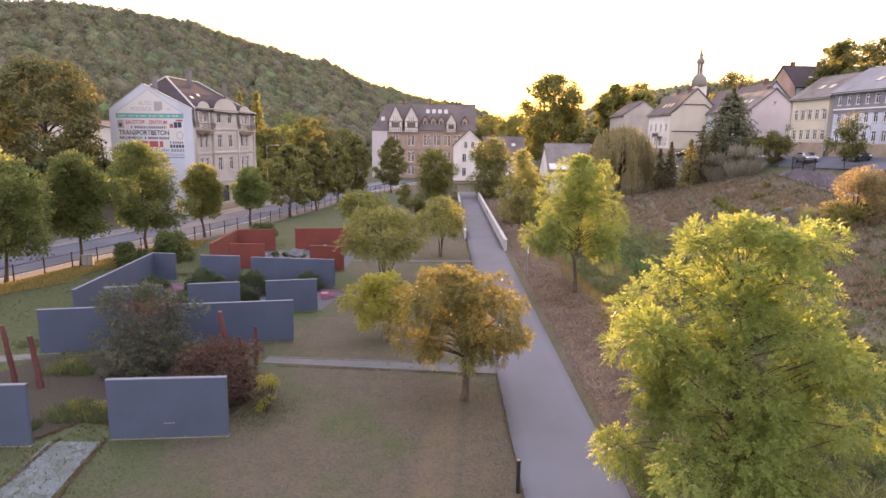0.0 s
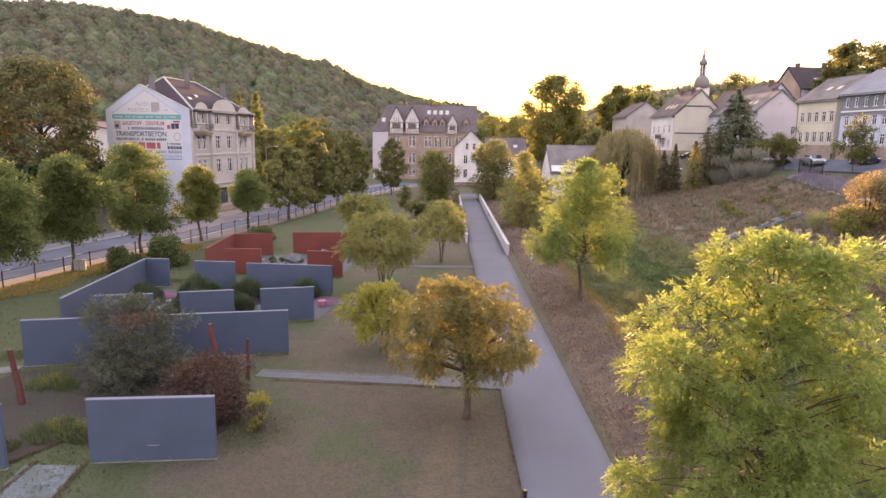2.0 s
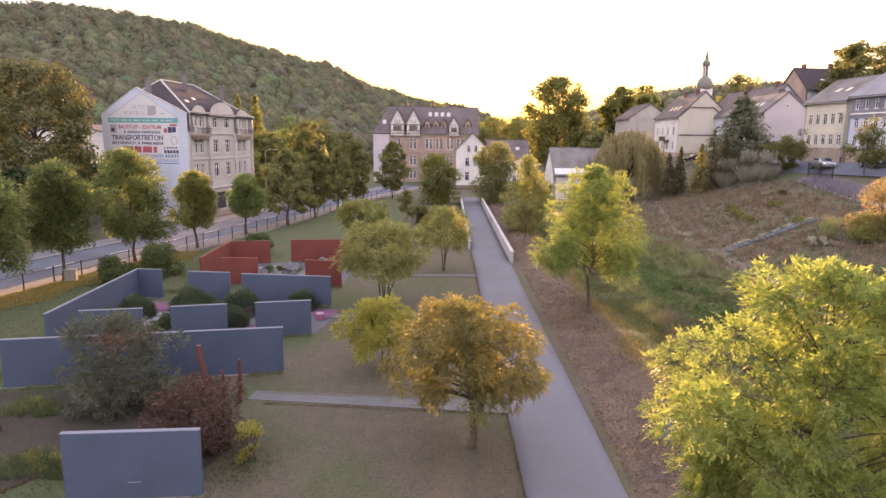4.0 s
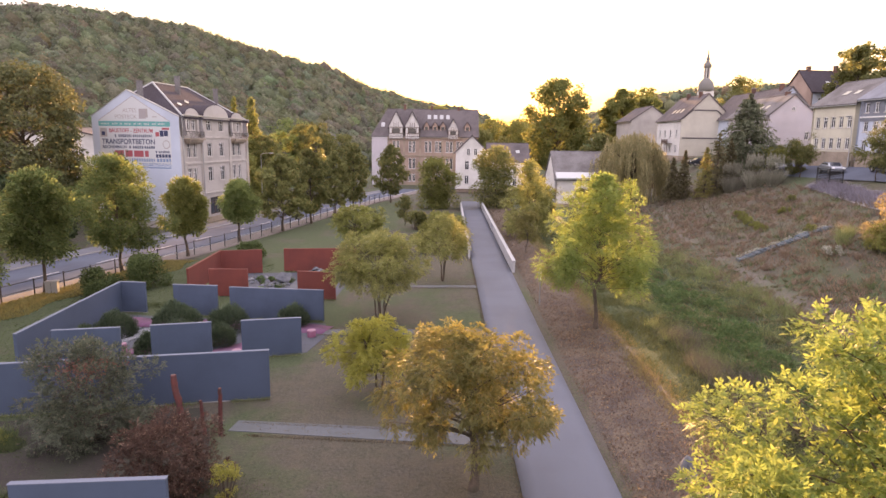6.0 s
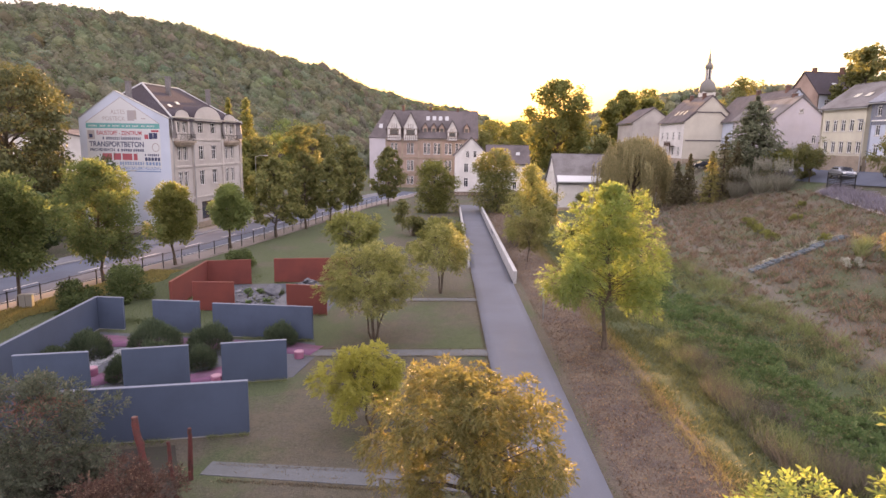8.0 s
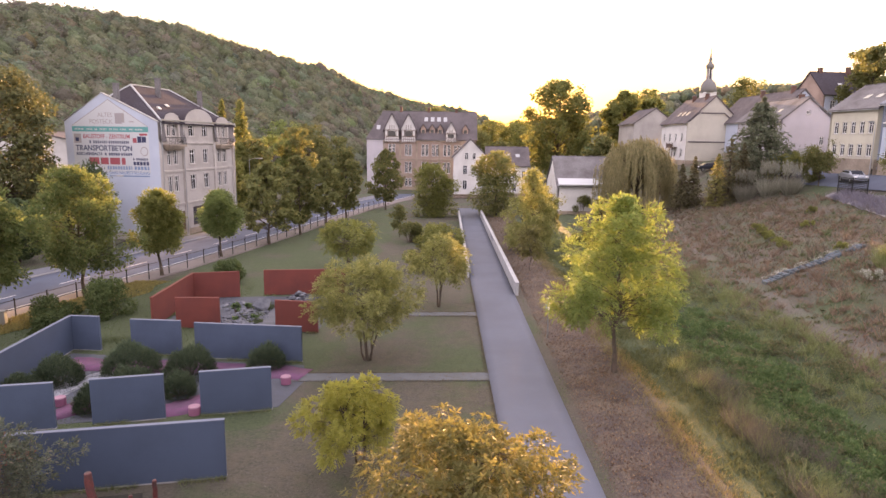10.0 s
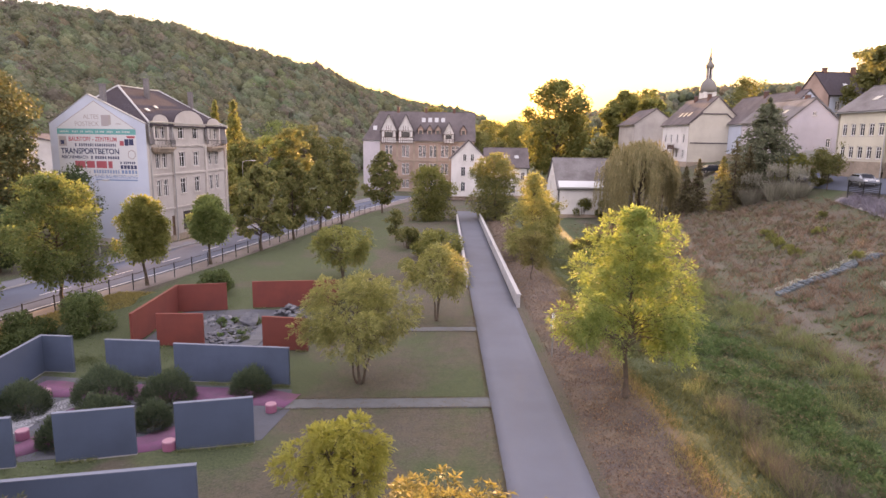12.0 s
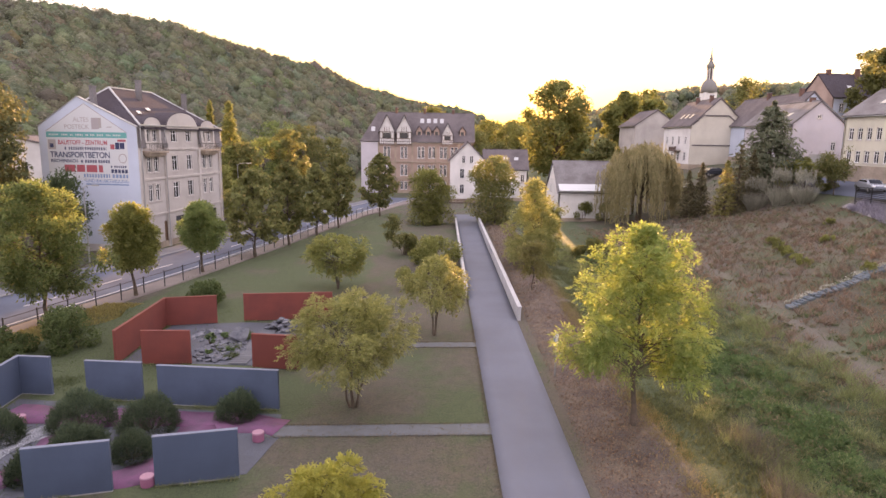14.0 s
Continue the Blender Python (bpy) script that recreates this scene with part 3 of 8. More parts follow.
strip("pavement_far", (RY, [v - 2.4 for v in FAR_X]), (RY, FAR_X), -0.25, M["pavement"], "blue-grey asphalt pavement along the houses", "pavement")
strip("kerb", (RY, [v - 0.14 for v in NEAR_X]), (RY, [v + 0.002 for v in NEAR_X]), -0.245, M["kerb"], "granite kerb of the near pavement", "kerb")
strip("kerb_far", (RY, [v - 0.002 for v in FAR_X]), (RY, [v + 0.14 for v in FAR_X]), -0.235, M["kerb"], "granite kerb of the far pavement", "kerb")


def lines():
    e0 = [v - 0.75 for v in NEAR_X]
    strip("edge_line", (RY, [v - 0.16 for v in e0]), (RY, e0), -0.352, M["line"], "white painted edge line on the road", "road marking", step=2.0)
    y = 20.0
    while y < 150:
        c0, c1 = [(np.interp(yy, RY, NEAR_X) * 0.52 + np.interp(yy, RY, FAR_X) * 0.48) for yy in (y, y + 3.0)]
        vs = [(c0 - 0.08, y, -0.352), (c0 + 0.08, y, -0.352), (c1 + 0.08, y + 3, -0.352), (c1 - 0.08, y + 3, -0.352)]
        tagged(array_mesh("lane_dash", vs, [(0, 1, 2, 3)], M["line"]), "white painted dash on the road", "road marking", "centre dashes", "structure")
        y += 7.0


lines()


def quad_path(name, pts, z, material, label, category):
    """A flat slab over a polygon, 8 cm deep."""
    bm = bmesh.new()
    top = [bm.verts.new((x, y, z)) for x, y in pts]
    low = [bm.verts.new((x, y, z - 0.15)) for x, y in pts]
    bm.faces.new(top)
    for i in range(len(pts)):
        j = (i + 1) % len(pts)
        bm.faces.new((top[i], low[i], low[j], top[j]))
    bmesh.ops.recalc_face_normals(bm, faces=bm.faces)
    return tagged(part(name, bm, material), label, category, kind="structure")


# ---- garden walls ----
def garden_wall(a, b, colour, h=2.0, t=0.16):
    a, b = Vector((*a, 0)), Vector((*b, 0))
    w = (b - a).length
    ang = math.degrees(math.atan2(b.y - a.y, b.x - a.x))
    what = "blue-grey" if colour == "grey" else "rust-red"
    e = thing("garden_wall", f"{what} painted concrete garden wall panel on the lawn", "wall", f"{what} garden walls", at=pose(a.x, a.y, 0, 0, 0, ang))
    part("panel", box(bmesh.new(), 0, w, 0, t, 0.02, h - 0.03, 0.012), M[colour + "_wall"], e)
    part("cap", box(bmesh.new(), -0.01, w + 0.01, -0.012, t + 0.012, h - 0.03, h, 0.006), M["grey_cap" if colour == "grey" else "red_wall"], e, "thin lighter top edge")
    part("foot", box(bmesh.new(), -0.01, w + 0.01, -0.03, t + 0.03, -0.35, 0.025, 0.008), M["kerb" if colour == "grey" else "soil"], e, "concrete strip footing")
    return e


for a, b in [((-11.4, 20.97), (-7.43, 21.42)), ((-17.55, 20.02), (-13.8, 20.44)), ((-19.25, 29.2), (-7.74, 31.75)),
             ((-10.65, 36.7), (-7.74, 37.45)), ((-14.8, 35.6), (-12.05, 36.35)), ((-19.05, 34.5), (-16.1, 35.2)),
             ((-13.85, 43.9), (-7.85, 43.5)), ((-17.62, 44.35), (-14.75, 44.2)), ((-20.3, 33.9), (-21.2, 44.85)), ((-21.37, 44.84), (-19.6, 44.75))]:
    w = garden_wall(a, b, "grey", 2.2 if a[1] < 30 else 2.0)
    if a == (-11.4, 20.97):
        mark = bmesh.new()
        for k in range(6):
            box(mark, -0.035, 0.035, -0.005, 0.001, -0.007, 0.007, 0, pose(1.86 + k * 0.062, 0, 0.56 + 0.01 * (k / 2.5 - 1) ** 2, 0, -4 * (k / 2.5 - 1), 0))
        part("paint_mark", mark, M["parapet"], w, "small curved white paint mark")
for a, b in [((-18.65, 49.15), (-19.1, 56.5)), ((-19.27, 56.46), (-15.92, 57.35)), ((-14.25, 57.95), (-8.1, 58.9)),
             ((-17.25, 49.2), (-14.5, 49.35)), ((-10.85, 49.0), (-8.1, 48.7))]:
    garden_wall(a, b, "red")

quad_path("cross_path_1", [(-8.35, 29.5), (-8.45, 28.6), (2.5, 27.75), (2.45, 28.9)], 0.022, M["paving"], "narrow pale paved cross path over the dry lawn", "path")
quad_path("cross_path_2", [(-7.95, 41.8), (-7.75, 40.7), (2.25, 41.35), (2.25, 42.45)], 0.02, M["paving"], "narrow pale paved cross path over the lawn", "path")
quad_path("cross_path_3", [(-8.0, 53.55), (-8.0, 52.55), (2.1, 53.15), (2.1, 54.15)], 0.02, M["paving"], "narrow pale paved cross path over the lawn", "path")
quad_path("gravel_path", [(-13.4, 20.75), (-13.05, 18.0), (-12.1, 16.5), (-11.2, 14.0), (-10.0, 14.0), (-11.2, 17.4), (-11.6, 20.8)], 0.02, M["gravel_grey"], "pale gravel path between the grey walls", "path")


# ---- trees ----
def skeleton(rng, height, clear, rx, base_r, limbs, twigs, top_shape=1.0, stems=1, squash=1.0, fine_wood=True, inner=0.45):
    """Trunk, limbs and twigs; returns the wood and the points that carry leaves, with their outward ways."""
    wood, tips = [], []
    cz, hz = (clear + height) / 2, (height - clear) / 2
    for s in range(stems):
        lean = rng.normal(size=2) * (0.03 if stems == 1 else 0.16) * height
        hgt = height * (0.9 if stems == 1 else rng.uniform(0.75, 0.92))
        k = 7
        tt = np.linspace(0, 1, k)
        trunk = np.stack([lean[0] * tt + rng.normal(0, 0.015 * height, k) * (tt > 0), lean[1] * tt + rng.normal(0, 0.015 * height, k) * (tt > 0), -0.3 + tt * (hgt + 0.3)], 1)
        r0 = base_r / math.sqrt(stems)
        rad = r0 * (1 - tt * 0.88)
        rad[0] *= 1.35
        wood.append(tube(trunk, rad, 7))
        for i in range(limbs // stems):
            f = rng.uniform(max(0.18, clear / height * 0.8), 0.95)
            start = np.array([np.interp(f, tt, trunk[:, c]) for c in range(3)])
            while True:
                d = rng.uniform(-1, 1, 3)
                if 0.25 < (d * d).sum() < 1:
                    break
            d /= (d * d).sum() ** 0.5
            d *= rng.uniform(0.62, 1.0)
            wid = rx * (1 - (1 - top_shape) * max(0.0, d[2]))
            end = np.array([d[0] * wid, d[1] * wid * squash, cz + d[2] * hz])
            if end[2] < start[2] - 0.25 * height:
                start = np.array([np.interp(max(0.2, end[2] / height), tt, trunk[:, c]) for c in range(3)])
            mid = (start + end) / 2 + np.array([0, 0, 0.06 * height]) + rng.normal(0, 0.03 * height, 3)
            q = np.linspace(0, 1, 5)[:, None]
            limb = (1 - q) ** 2 * start + 2 * q * (1 - q) * mid + q ** 2 * end
            lr = np.interp(f, tt, rad) * 0.55
            wood.append(tube(limb, lr * (1 - 0.85 * q[:, 0]) + 0.006, 5))
            for j in range(twigs):
                g = rng.uniform(inner, 1.0)
                p = (1 - g) ** 2 * start + 2 * g * (1 - g) * mid + g ** 2 * end
                e = p + rng.normal(0, 1, 3) * np.array([1, 1, 0.7]) * 0.17 * rx + (end - start) * 0.08
                if fine_wood:
                    wood.append(tube(np.array([p, (p + e) / 2 + rng.normal(0, 0.02, 3), e]), [lr * 0.35 + 0.006, lr * 0.2 + 0.005, 0.004], 4))
                tips.append((p * 0.35 + e * 0.65, e))
    return join(wood), np.array(tips)


def tree_mesh(seed, height, clear, rx, base_r, limbs, twigs, per, leaf, mat, spread, ratio=0.45, droop=0.0, top_shape=0.8, stems=1, squash=1.0, fine_wood=True, inner=0.45):
    rng = np.random.default_rng(seed)
    wood, tips = skeleton(rng, height, clear, rx, base_r, limbs, twigs, top_shape, stems, squash, fine_wood, inner)
    mids, ends = tips[:, 0], tips[:, 1]
    n = len(mids)
    q = rng.uniform(0, 1, (n, per, 1))
    c = mids[:, None] * (1 - q) + ends[:, None] * q + rng.normal(0, 1, (n, per, 3)) * np.array([1, 1, 0.75]) * spread
    c = c.reshape(-1, 3)
    out = c - np.array([0, 0, (clear + height) / 2])
    out /= np.linalg.norm(out, axis=1)[:, None] + 1e-9
    lv = leaves(rng, c, leaf, ratio, 0.5, out, droop)
    return wood, lv


def tree(x, y, label, seed, height, clear, rx, mat, name="tree", category="tree", group="", z=None, base_r=None, limbs=22, twigs=6, per=24, leaf=0.22, spread=0.35, bark="bark", **kw):
    z = land1(x, y) if z is None else z
    e = thing(name, label, category, group, at=pose(x, y, z))
    wood, lv = tree_mesh(seed, height, clear, rx, base_r or 0.022 * height, limbs, twigs, per, leaf, mat, spread, **kw)
    array_mesh("trunk", *wood, M[bark], e, True)
    array_mesh("crown", *lv, M[mat], e)
    return e


def sprays(rng, start, way, rach, k, leaf, ratio, droop, facing=False):
    """Leaflets set along short drooping stalks; with facing, single leaves lying on the round of the crown."""
    n = len(start)
    way = way / (np.linalg.norm(way, axis=1)[:, None] + 1e-9)
    if facing:
        nor = way + rng.normal(0, 0.5, (n, 3)) + [0, 0, 0.25]
        nor /= np.linalg.norm(nor, axis=1)[:, None] + 1e-9
        ax = np.cross(nor, rng.normal(size=(n, 3))) - [0, 0, droop * 0.5]
        ax /= np.linalg.norm(ax, axis=1)[:, None] + 1e-9
        w = np.cross(nor, ax)
        l = leaf * rng.uniform(0.6, 1.35, (n, 1))
        v = np.stack([start - ax * l * 0.5, start + ax * l * 0.3 + w * l * ratio * 0.6, start + ax * l * 0.3 - w * l * ratio * 0.6], 1).reshape(-1, 3)
        return v, np.arange(3 * n).reshape(-1, 3)
    else:
        nor = rng.normal(size=(n, 3)) * 0.45 + [0, 0, 1.0]
        side = np.cross(way, nor)
        side /= np.linalg.norm(side, axis=1)[:, None] + 1e-9
        up = np.cross(side, way)
        t = np.linspace(0.2, 1.0, k)[None, :, None]
        ln = rach * rng.uniform(0.65, 1.3, (n, 1, 1))
        p = start[:, None] + way[:, None] * ln * t + np.array([0, 0, -droop]) * ln * t ** 2
        sign = np.where(np.arange(k) % 2 == 0, 1.0, -1.0)[None, :, None]
        ax = way[:, None] * 0.6 + side[:, None] * sign * 0.75 + rng.normal(0, 0.22, (n, k, 3))
        ax[:, -1] = way + rng.normal(0, 0.2, (n, 3))
        ax[..., 2] -= droop * 0.7
        ax /= np.linalg.norm(ax, axis=2)[..., None] + 1e-9
        w = np.cross(ax, np.repeat(up[:, None], k, 1))
        w /= np.linalg.norm(w, axis=2)[..., None] + 1e-9
        p, ax, w = p.reshape(-1, 3), ax.reshape(-1, 3), w.reshape(-1, 3)
        l = leaf * rng.uniform(0.65, 1.3, (n * k, 1))
        nor = np.cross(w, ax)
    mid = p + ax * l * 0.45 + nor * l * 0.07
    v = np.stack([p, mid + w * l * ratio * 0.5, p + ax * l, mid - w * l * ratio * 0.5], 1).reshape(-1, 3)
    return v, np.arange(len(v)).reshape(-1, 4)


def crown_tree(x, y, label, seed, height, clear, rx, mat, lumps=44, per=200, k=7, rach=0.3, leaf=0.1, ratio=0.42, droop=0.3, widest=0.4, dome=2.0, lump=0.3, stems=1, base_r=0.12,
               sy=1.0, shift=(0.0, 0.0), z=None, name="tree", category="tree", group="", bark="bark", core=0.35, twigs=1, fork=0.32, ragged=0.12):
    """A tree whose crown is a heap of leafy clumps inside an egg: widest at a share of the crown's height, blunt (dome 3) or pointed (dome 1) above."""
    rng = np.random.default_rng(seed)
    e = thing(name, label, category, group, at=pose(x, y, land1(x, y) if z is None else z))
    span = height - clear
    lr0 = lump * rx
    ph = rng.uniform(0, 6.283, 3)
    cs, rs = [], []
    for i in range(lumps):
        h = (i + rng.uniform(0.2, 0.8)) / lumps
        prof = (1 - ((h - widest) / (1 - widest)) ** dome) ** (1 / max(dome, 1.4)) if h > widest else math.sqrt(max(0.0, 1 - ((widest - h) / (widest + 0.12)) ** 2))
        lr = lr0 * rng.uniform(0.6, 1.35) * (0.6 + 0.4 * prof)
        a = i * 2.39996 + rng.normal(0, 0.4)
        wave = 1 + ragged * (math.sin(2 * a + ph[0] + 2.5 * h) + 0.8 * math.sin(3 * a + ph[1] - 5 * h) + 0.7 * math.sin(5 * a + ph[2] + 8 * h)) + rng.normal(0, ragged * 0.6)
        d = max(0.0, rx * prof * wave * math.sqrt(rng.uniform(core, 1.1)) - lr * 0.6)
        lift = rng.normal(0, ragged * 0.25) * span * (h > 0.3)
        cs.append((math.cos(a) * d + shift[0] * min(1, h * 3), math.sin(a) * d * sy + shift[1] * min(1, h * 3), clear + min(max(span * h + lift, lr * 0.5), span - lr * 0.7)))
        rs.append(lr)
    cs, rs = np.array(cs), np.array(rs)
    # wood: stems fork from the foot, limbs rise to the clumps
    wood = []
    tops = []
    for s in range(stems):
        a = s * 6.283 / stems + rng.uniform(0, 1)
        out = (0.0 if stems == 1 else 0.3 * rx)
        hh = clear + span * (0.72 if stems == 1 else rng.uniform(0.45, 0.65))
        t = np.linspace(0, 1, 7)
        bow, foot = (1.4, 0.0) if stems < 4 else (0.9, 0.5 * base_r)
        line = np.stack([math.cos(a) * foot + (math.cos(a) * out + shift[0] * 0.6) * t ** bow, math.sin(a) * foot + (math.sin(a) * out + shift[1] * 0.6) * t ** bow, -0.3 + (hh + 0.3) * t], 1) + rng.normal(0, 0.012 * height, (7, 3)) * (t > 0.1)[:, None]
        rad = base_r / math.sqrt(stems) * (1 - 0.85 * t)
        rad[0] *= 1.35
        wood.append(tube(line, rad, 7))
        tops.append((line, rad))
    for c, lr in zip(cs, rs):
        line, rad = tops[rng.integers(0, stems)]
        zf = max(clear * 0.85 + rng.uniform(0, 0.4) ** 1.5 * span, c[2] - math.hypot(c[0] - shift[0], c[1] - shift[1]) * rng.uniform(0.35, 0.8))
        zf = min(zf, max(clear * 0.85, c[2] - 0.1))
        start = np.array([np.interp(zf, line[:, 2], line[:, q]) for q in range(3)])
        r1 = float(np.interp(zf, line[:, 2], rad)) * fork + 0.008
        q = np.linspace(0, 1, 5)[:, None]
        mid = (start + c) / 2 + rng.normal(0, 0.05 * rx, 3) + [0, 0, 0.04 * height]
        wood.append(tube((1 - q) ** 2 * start + 2 * q * (1 - q) * mid + q ** 2 * c, r1 * (1 - 0.85 * q[:, 0]) + 0.005, 4))
        for _ in range(twigs):
            d = rng.normal(size=3)
            d /= np.linalg.norm(d)
            wood.append(tube(np.array([c, c + d * lr * 0.5 + [0, 0, 0.03], c + d * lr * 0.95]), [r1 * 0.3 + 0.004, r1 * 0.18 + 0.003, 0.003], 3))
    n = lumps * per
    which = rng.choice(lumps, n, p=rs ** 2.2 / (rs ** 2.2).sum())
    d = rng.normal(size=(n, 3))
    d /= np.linalg.norm(d, axis=1)[:, None]
    p = cs[which] + d * (rs[which] * rng.uniform(0.12, 1.0, n) ** 0.55)[:, None] * np.array([1, 1, 0.85])
    out = p - np.array([shift[0], shift[1], clear + span * 0.45])
    out /= np.linalg.norm(out, axis=1)[:, None] + 1e-9
    way = d * 0.8 + out * 0.5 + rng.normal(0, 0.3, (n, 3))
    array_mesh("trunk", *join(wood), M[bark], e, True)
    array_mesh("crown", *sprays(rng, p, way, rach, k, leaf, ratio, droop, k == 1), M[mat], e)
    return e


def bush(x, y, label, seed, r, h, mat, n=3500, leaf=0.12, z=None, category="bush", group="", ratio=0.5, name="bush", stalks=9, sy=1.0, lumps=9, low=0.12):
    """A shrub of many stems with leaves gathered in lumps."""
    rng = np.random.default_rng(seed)
    z = land1(x, y) if z is None else z
    e = thing(name, label, category, group, at=pose(x, y, z))
    wood, cs, rs = [], [], []
    for i in range(max(stalks, lumps)):
        zf = rng.uniform(low, 0.86) if i > 2 else 0.8
        lim = math.sqrt(max(0.05, 1 - ((zf - 0.38) / 0.62) ** 2)) if zf > 0.38 else 0.8 + 0.2 * zf / 0.38
        a, d = rng.uniform(0, 6.283), math.sqrt(rng.uniform(0.05, 1)) * 0.78 * lim
        br = (0.26 + 0.14 * rng.uniform()) * min(r, h * 0.9)
        top = np.array([math.cos(a) * d * r, math.sin(a) * d * r * sy, max(br * 0.7, h * zf - br * 0.4)])
        wood.append(tube(np.array([[top[0] * 0.12, top[1] * 0.12, -0.15], top * [0.6, 0.6, 0.6], top]), [0.012 * h + 0.015, 0.008 * h + 0.01, 0.008], 5))
        cs.append(top)
        rs.append(br)
    cs, rs = np.array(cs), np.array(rs)
    k = rng.choice(len(cs), n, p=rs ** 2 / (rs ** 2).sum())
    d = rng.normal(size=(n, 3))
    d /= np.linalg.norm(d, axis=1)[:, None]
    c = cs[k] + d * (rs[k] * rng.uniform(0.3, 1.08, n) ** 0.6)[:, None] * np.array([1, 1, 0.95])
    c[:, 2] = np.abs(c[:, 2]) + 0.02
    array_mesh("branchwork", *join(wood), M["bark"], e, True)
    array_mesh("foliage", *leaves(rng, c, leaf, ratio, 0.5, d), M[mat], e)
    return e


# walking-path trees
crown_tree(6.9, 15.0, "large yellow-green ash tree beside the path", 11, 8.6, 1.8, 2.8, "leaf_ash", lumps=130, per=100, k=9, rach=0.24, leaf=0.10, ratio=0.38, droop=0.35, widest=0.38, dome=2.0, lump=0.175, base_r=0.15, z=0.15, core=0.15, twigs=4, ragged=0.14, fork=0.18)
crown_tree(0.9, 24.9, "young olive and orange tree with drooping leaves on the dry lawn", 12, 5.35, 2.1, 2.5, "leaf_olive", lumps=88, per=56, k=7, rach=0.21, leaf=0.15, ratio=0.28, droop=0.6, widest=0.36, dome=2.3, lump=0.19, base_r=0.17, shift=(-0.2, 0.0), core=0.2, ragged=0.15, fork=0.17)
crown_tree(-2.9, 32.2, "small bright yellow-green tree on the lawn", 13, 3.45, 1.2, 1.65, "leaf_gold", lumps=30, per=80, k=7, rach=0.22, leaf=0.14, ratio=0.36, droop=0.45, widest=0.45, dome=2.0, lump=0.27, stems=2, base_r=0.1, shift=(-0.45, 0.0), core=0.3, ragged=0.2)
crown_tree(-4.3, 44.0, "small spreading tree with several stems on the lawn", 14, 5.45, 2.3, 3.0, "leaf_yellow", lumps=84, per=46, k=7, rach=0.32, leaf=0.165, ratio=0.36, droop=0.3, widest=0.3, dome=2.0, lump=0.17, stems=5, base_r=0.15, core=0.2, ragged=0.15, fork=0.2)
crown_tree(8.7, 42.0, "tall yellow-green ash tree beside the path", 15, 9.0, 2.75, 3.3, "leaf_ash", lumps=92, per=78, k=5, rach=0.29, leaf=0.17, ratio=0.38, droop=0.35, widest=0.28, dome=1.6, lump=0.19, base_r=0.14, z=0.3, core=0.15, ragged=0.14, fork=0.14)
crown_tree(-0.65, 55.4, "small yellowish tree with forked stems on the lawn", 16, 5.3, 2.3, 2.15, "leaf_yellow", lumps=38, per=44, k=4, rach=0.3, leaf=0.24, ratio=0.34, droop=0.6, widest=0.35, dome=2.0, lump=0.23, stems=3, base_r=0.14, ragged=0.14)
crown_tree(-9.3, 68.0, "low spreading tree on the lawn", 17, 4.6, 1.7, 2.6, "leaf_lime", lumps=38, per=50, k=4, rach=0.3, leaf=0.26, ratio=0.4, droop=0.5, widest=0.4, dome=2.2, lump=0.22, stems=3, base_r=0.13, ragged=0.14)

# street trees along the fence: x, y, top of the crown, foot of the crown, half width
for i, (x, y, h, c, r, mt) in enumerate([(-33.5, 36.0, 8.8, 2.4, 2.9, "leaf_green"), (-31.0, 43.2, 9.2, 2.4, 3.1, "leaf_green"), (-29.4, 49.5, 8.7, 2.9, 2.75, "leaf_green"), (-28.0, 57.5, 9.5, 2.3, 3.55, "leaf_green"), (-25.8, 65.6, 7.2, 2.5, 1.75, "leaf_lime"),
                                         (-23.9, 75.0, 6.4, 2.4, 1.95, "leaf_green"), (-21.3, 83.4, 9.5, 1.5, 3.2, "leaf_mid"), (-19.5, 91.3, 9.9, 1.3, 2.8, "leaf_mid"), (-17.8, 99.5, 9.6, 1.5, 2.7, "leaf_mid"), (-16.1, 107.0, 10.8, 1.5, 3.0, "leaf_mid"), (-11.6, 122.0, 10.6, 1.4, 3.2, "leaf_mid")]):
    near = y < 80
    crown_tree(x, y, "round-crowned street tree beside the road fence", 30 + i, h, c, r, mt, group="street trees", lumps=70, per=112 if near else 80, k=3 if near else 1, rach=0.42, leaf=0.23 if near else 0.46, ratio=0.55, droop=0.3, widest=0.4, dome=1.7, lump=0.2 if near else 0.26, base_r=0.14, twigs=2 if near else 0, core=0.2, ragged=0.17 if near else 0.08)


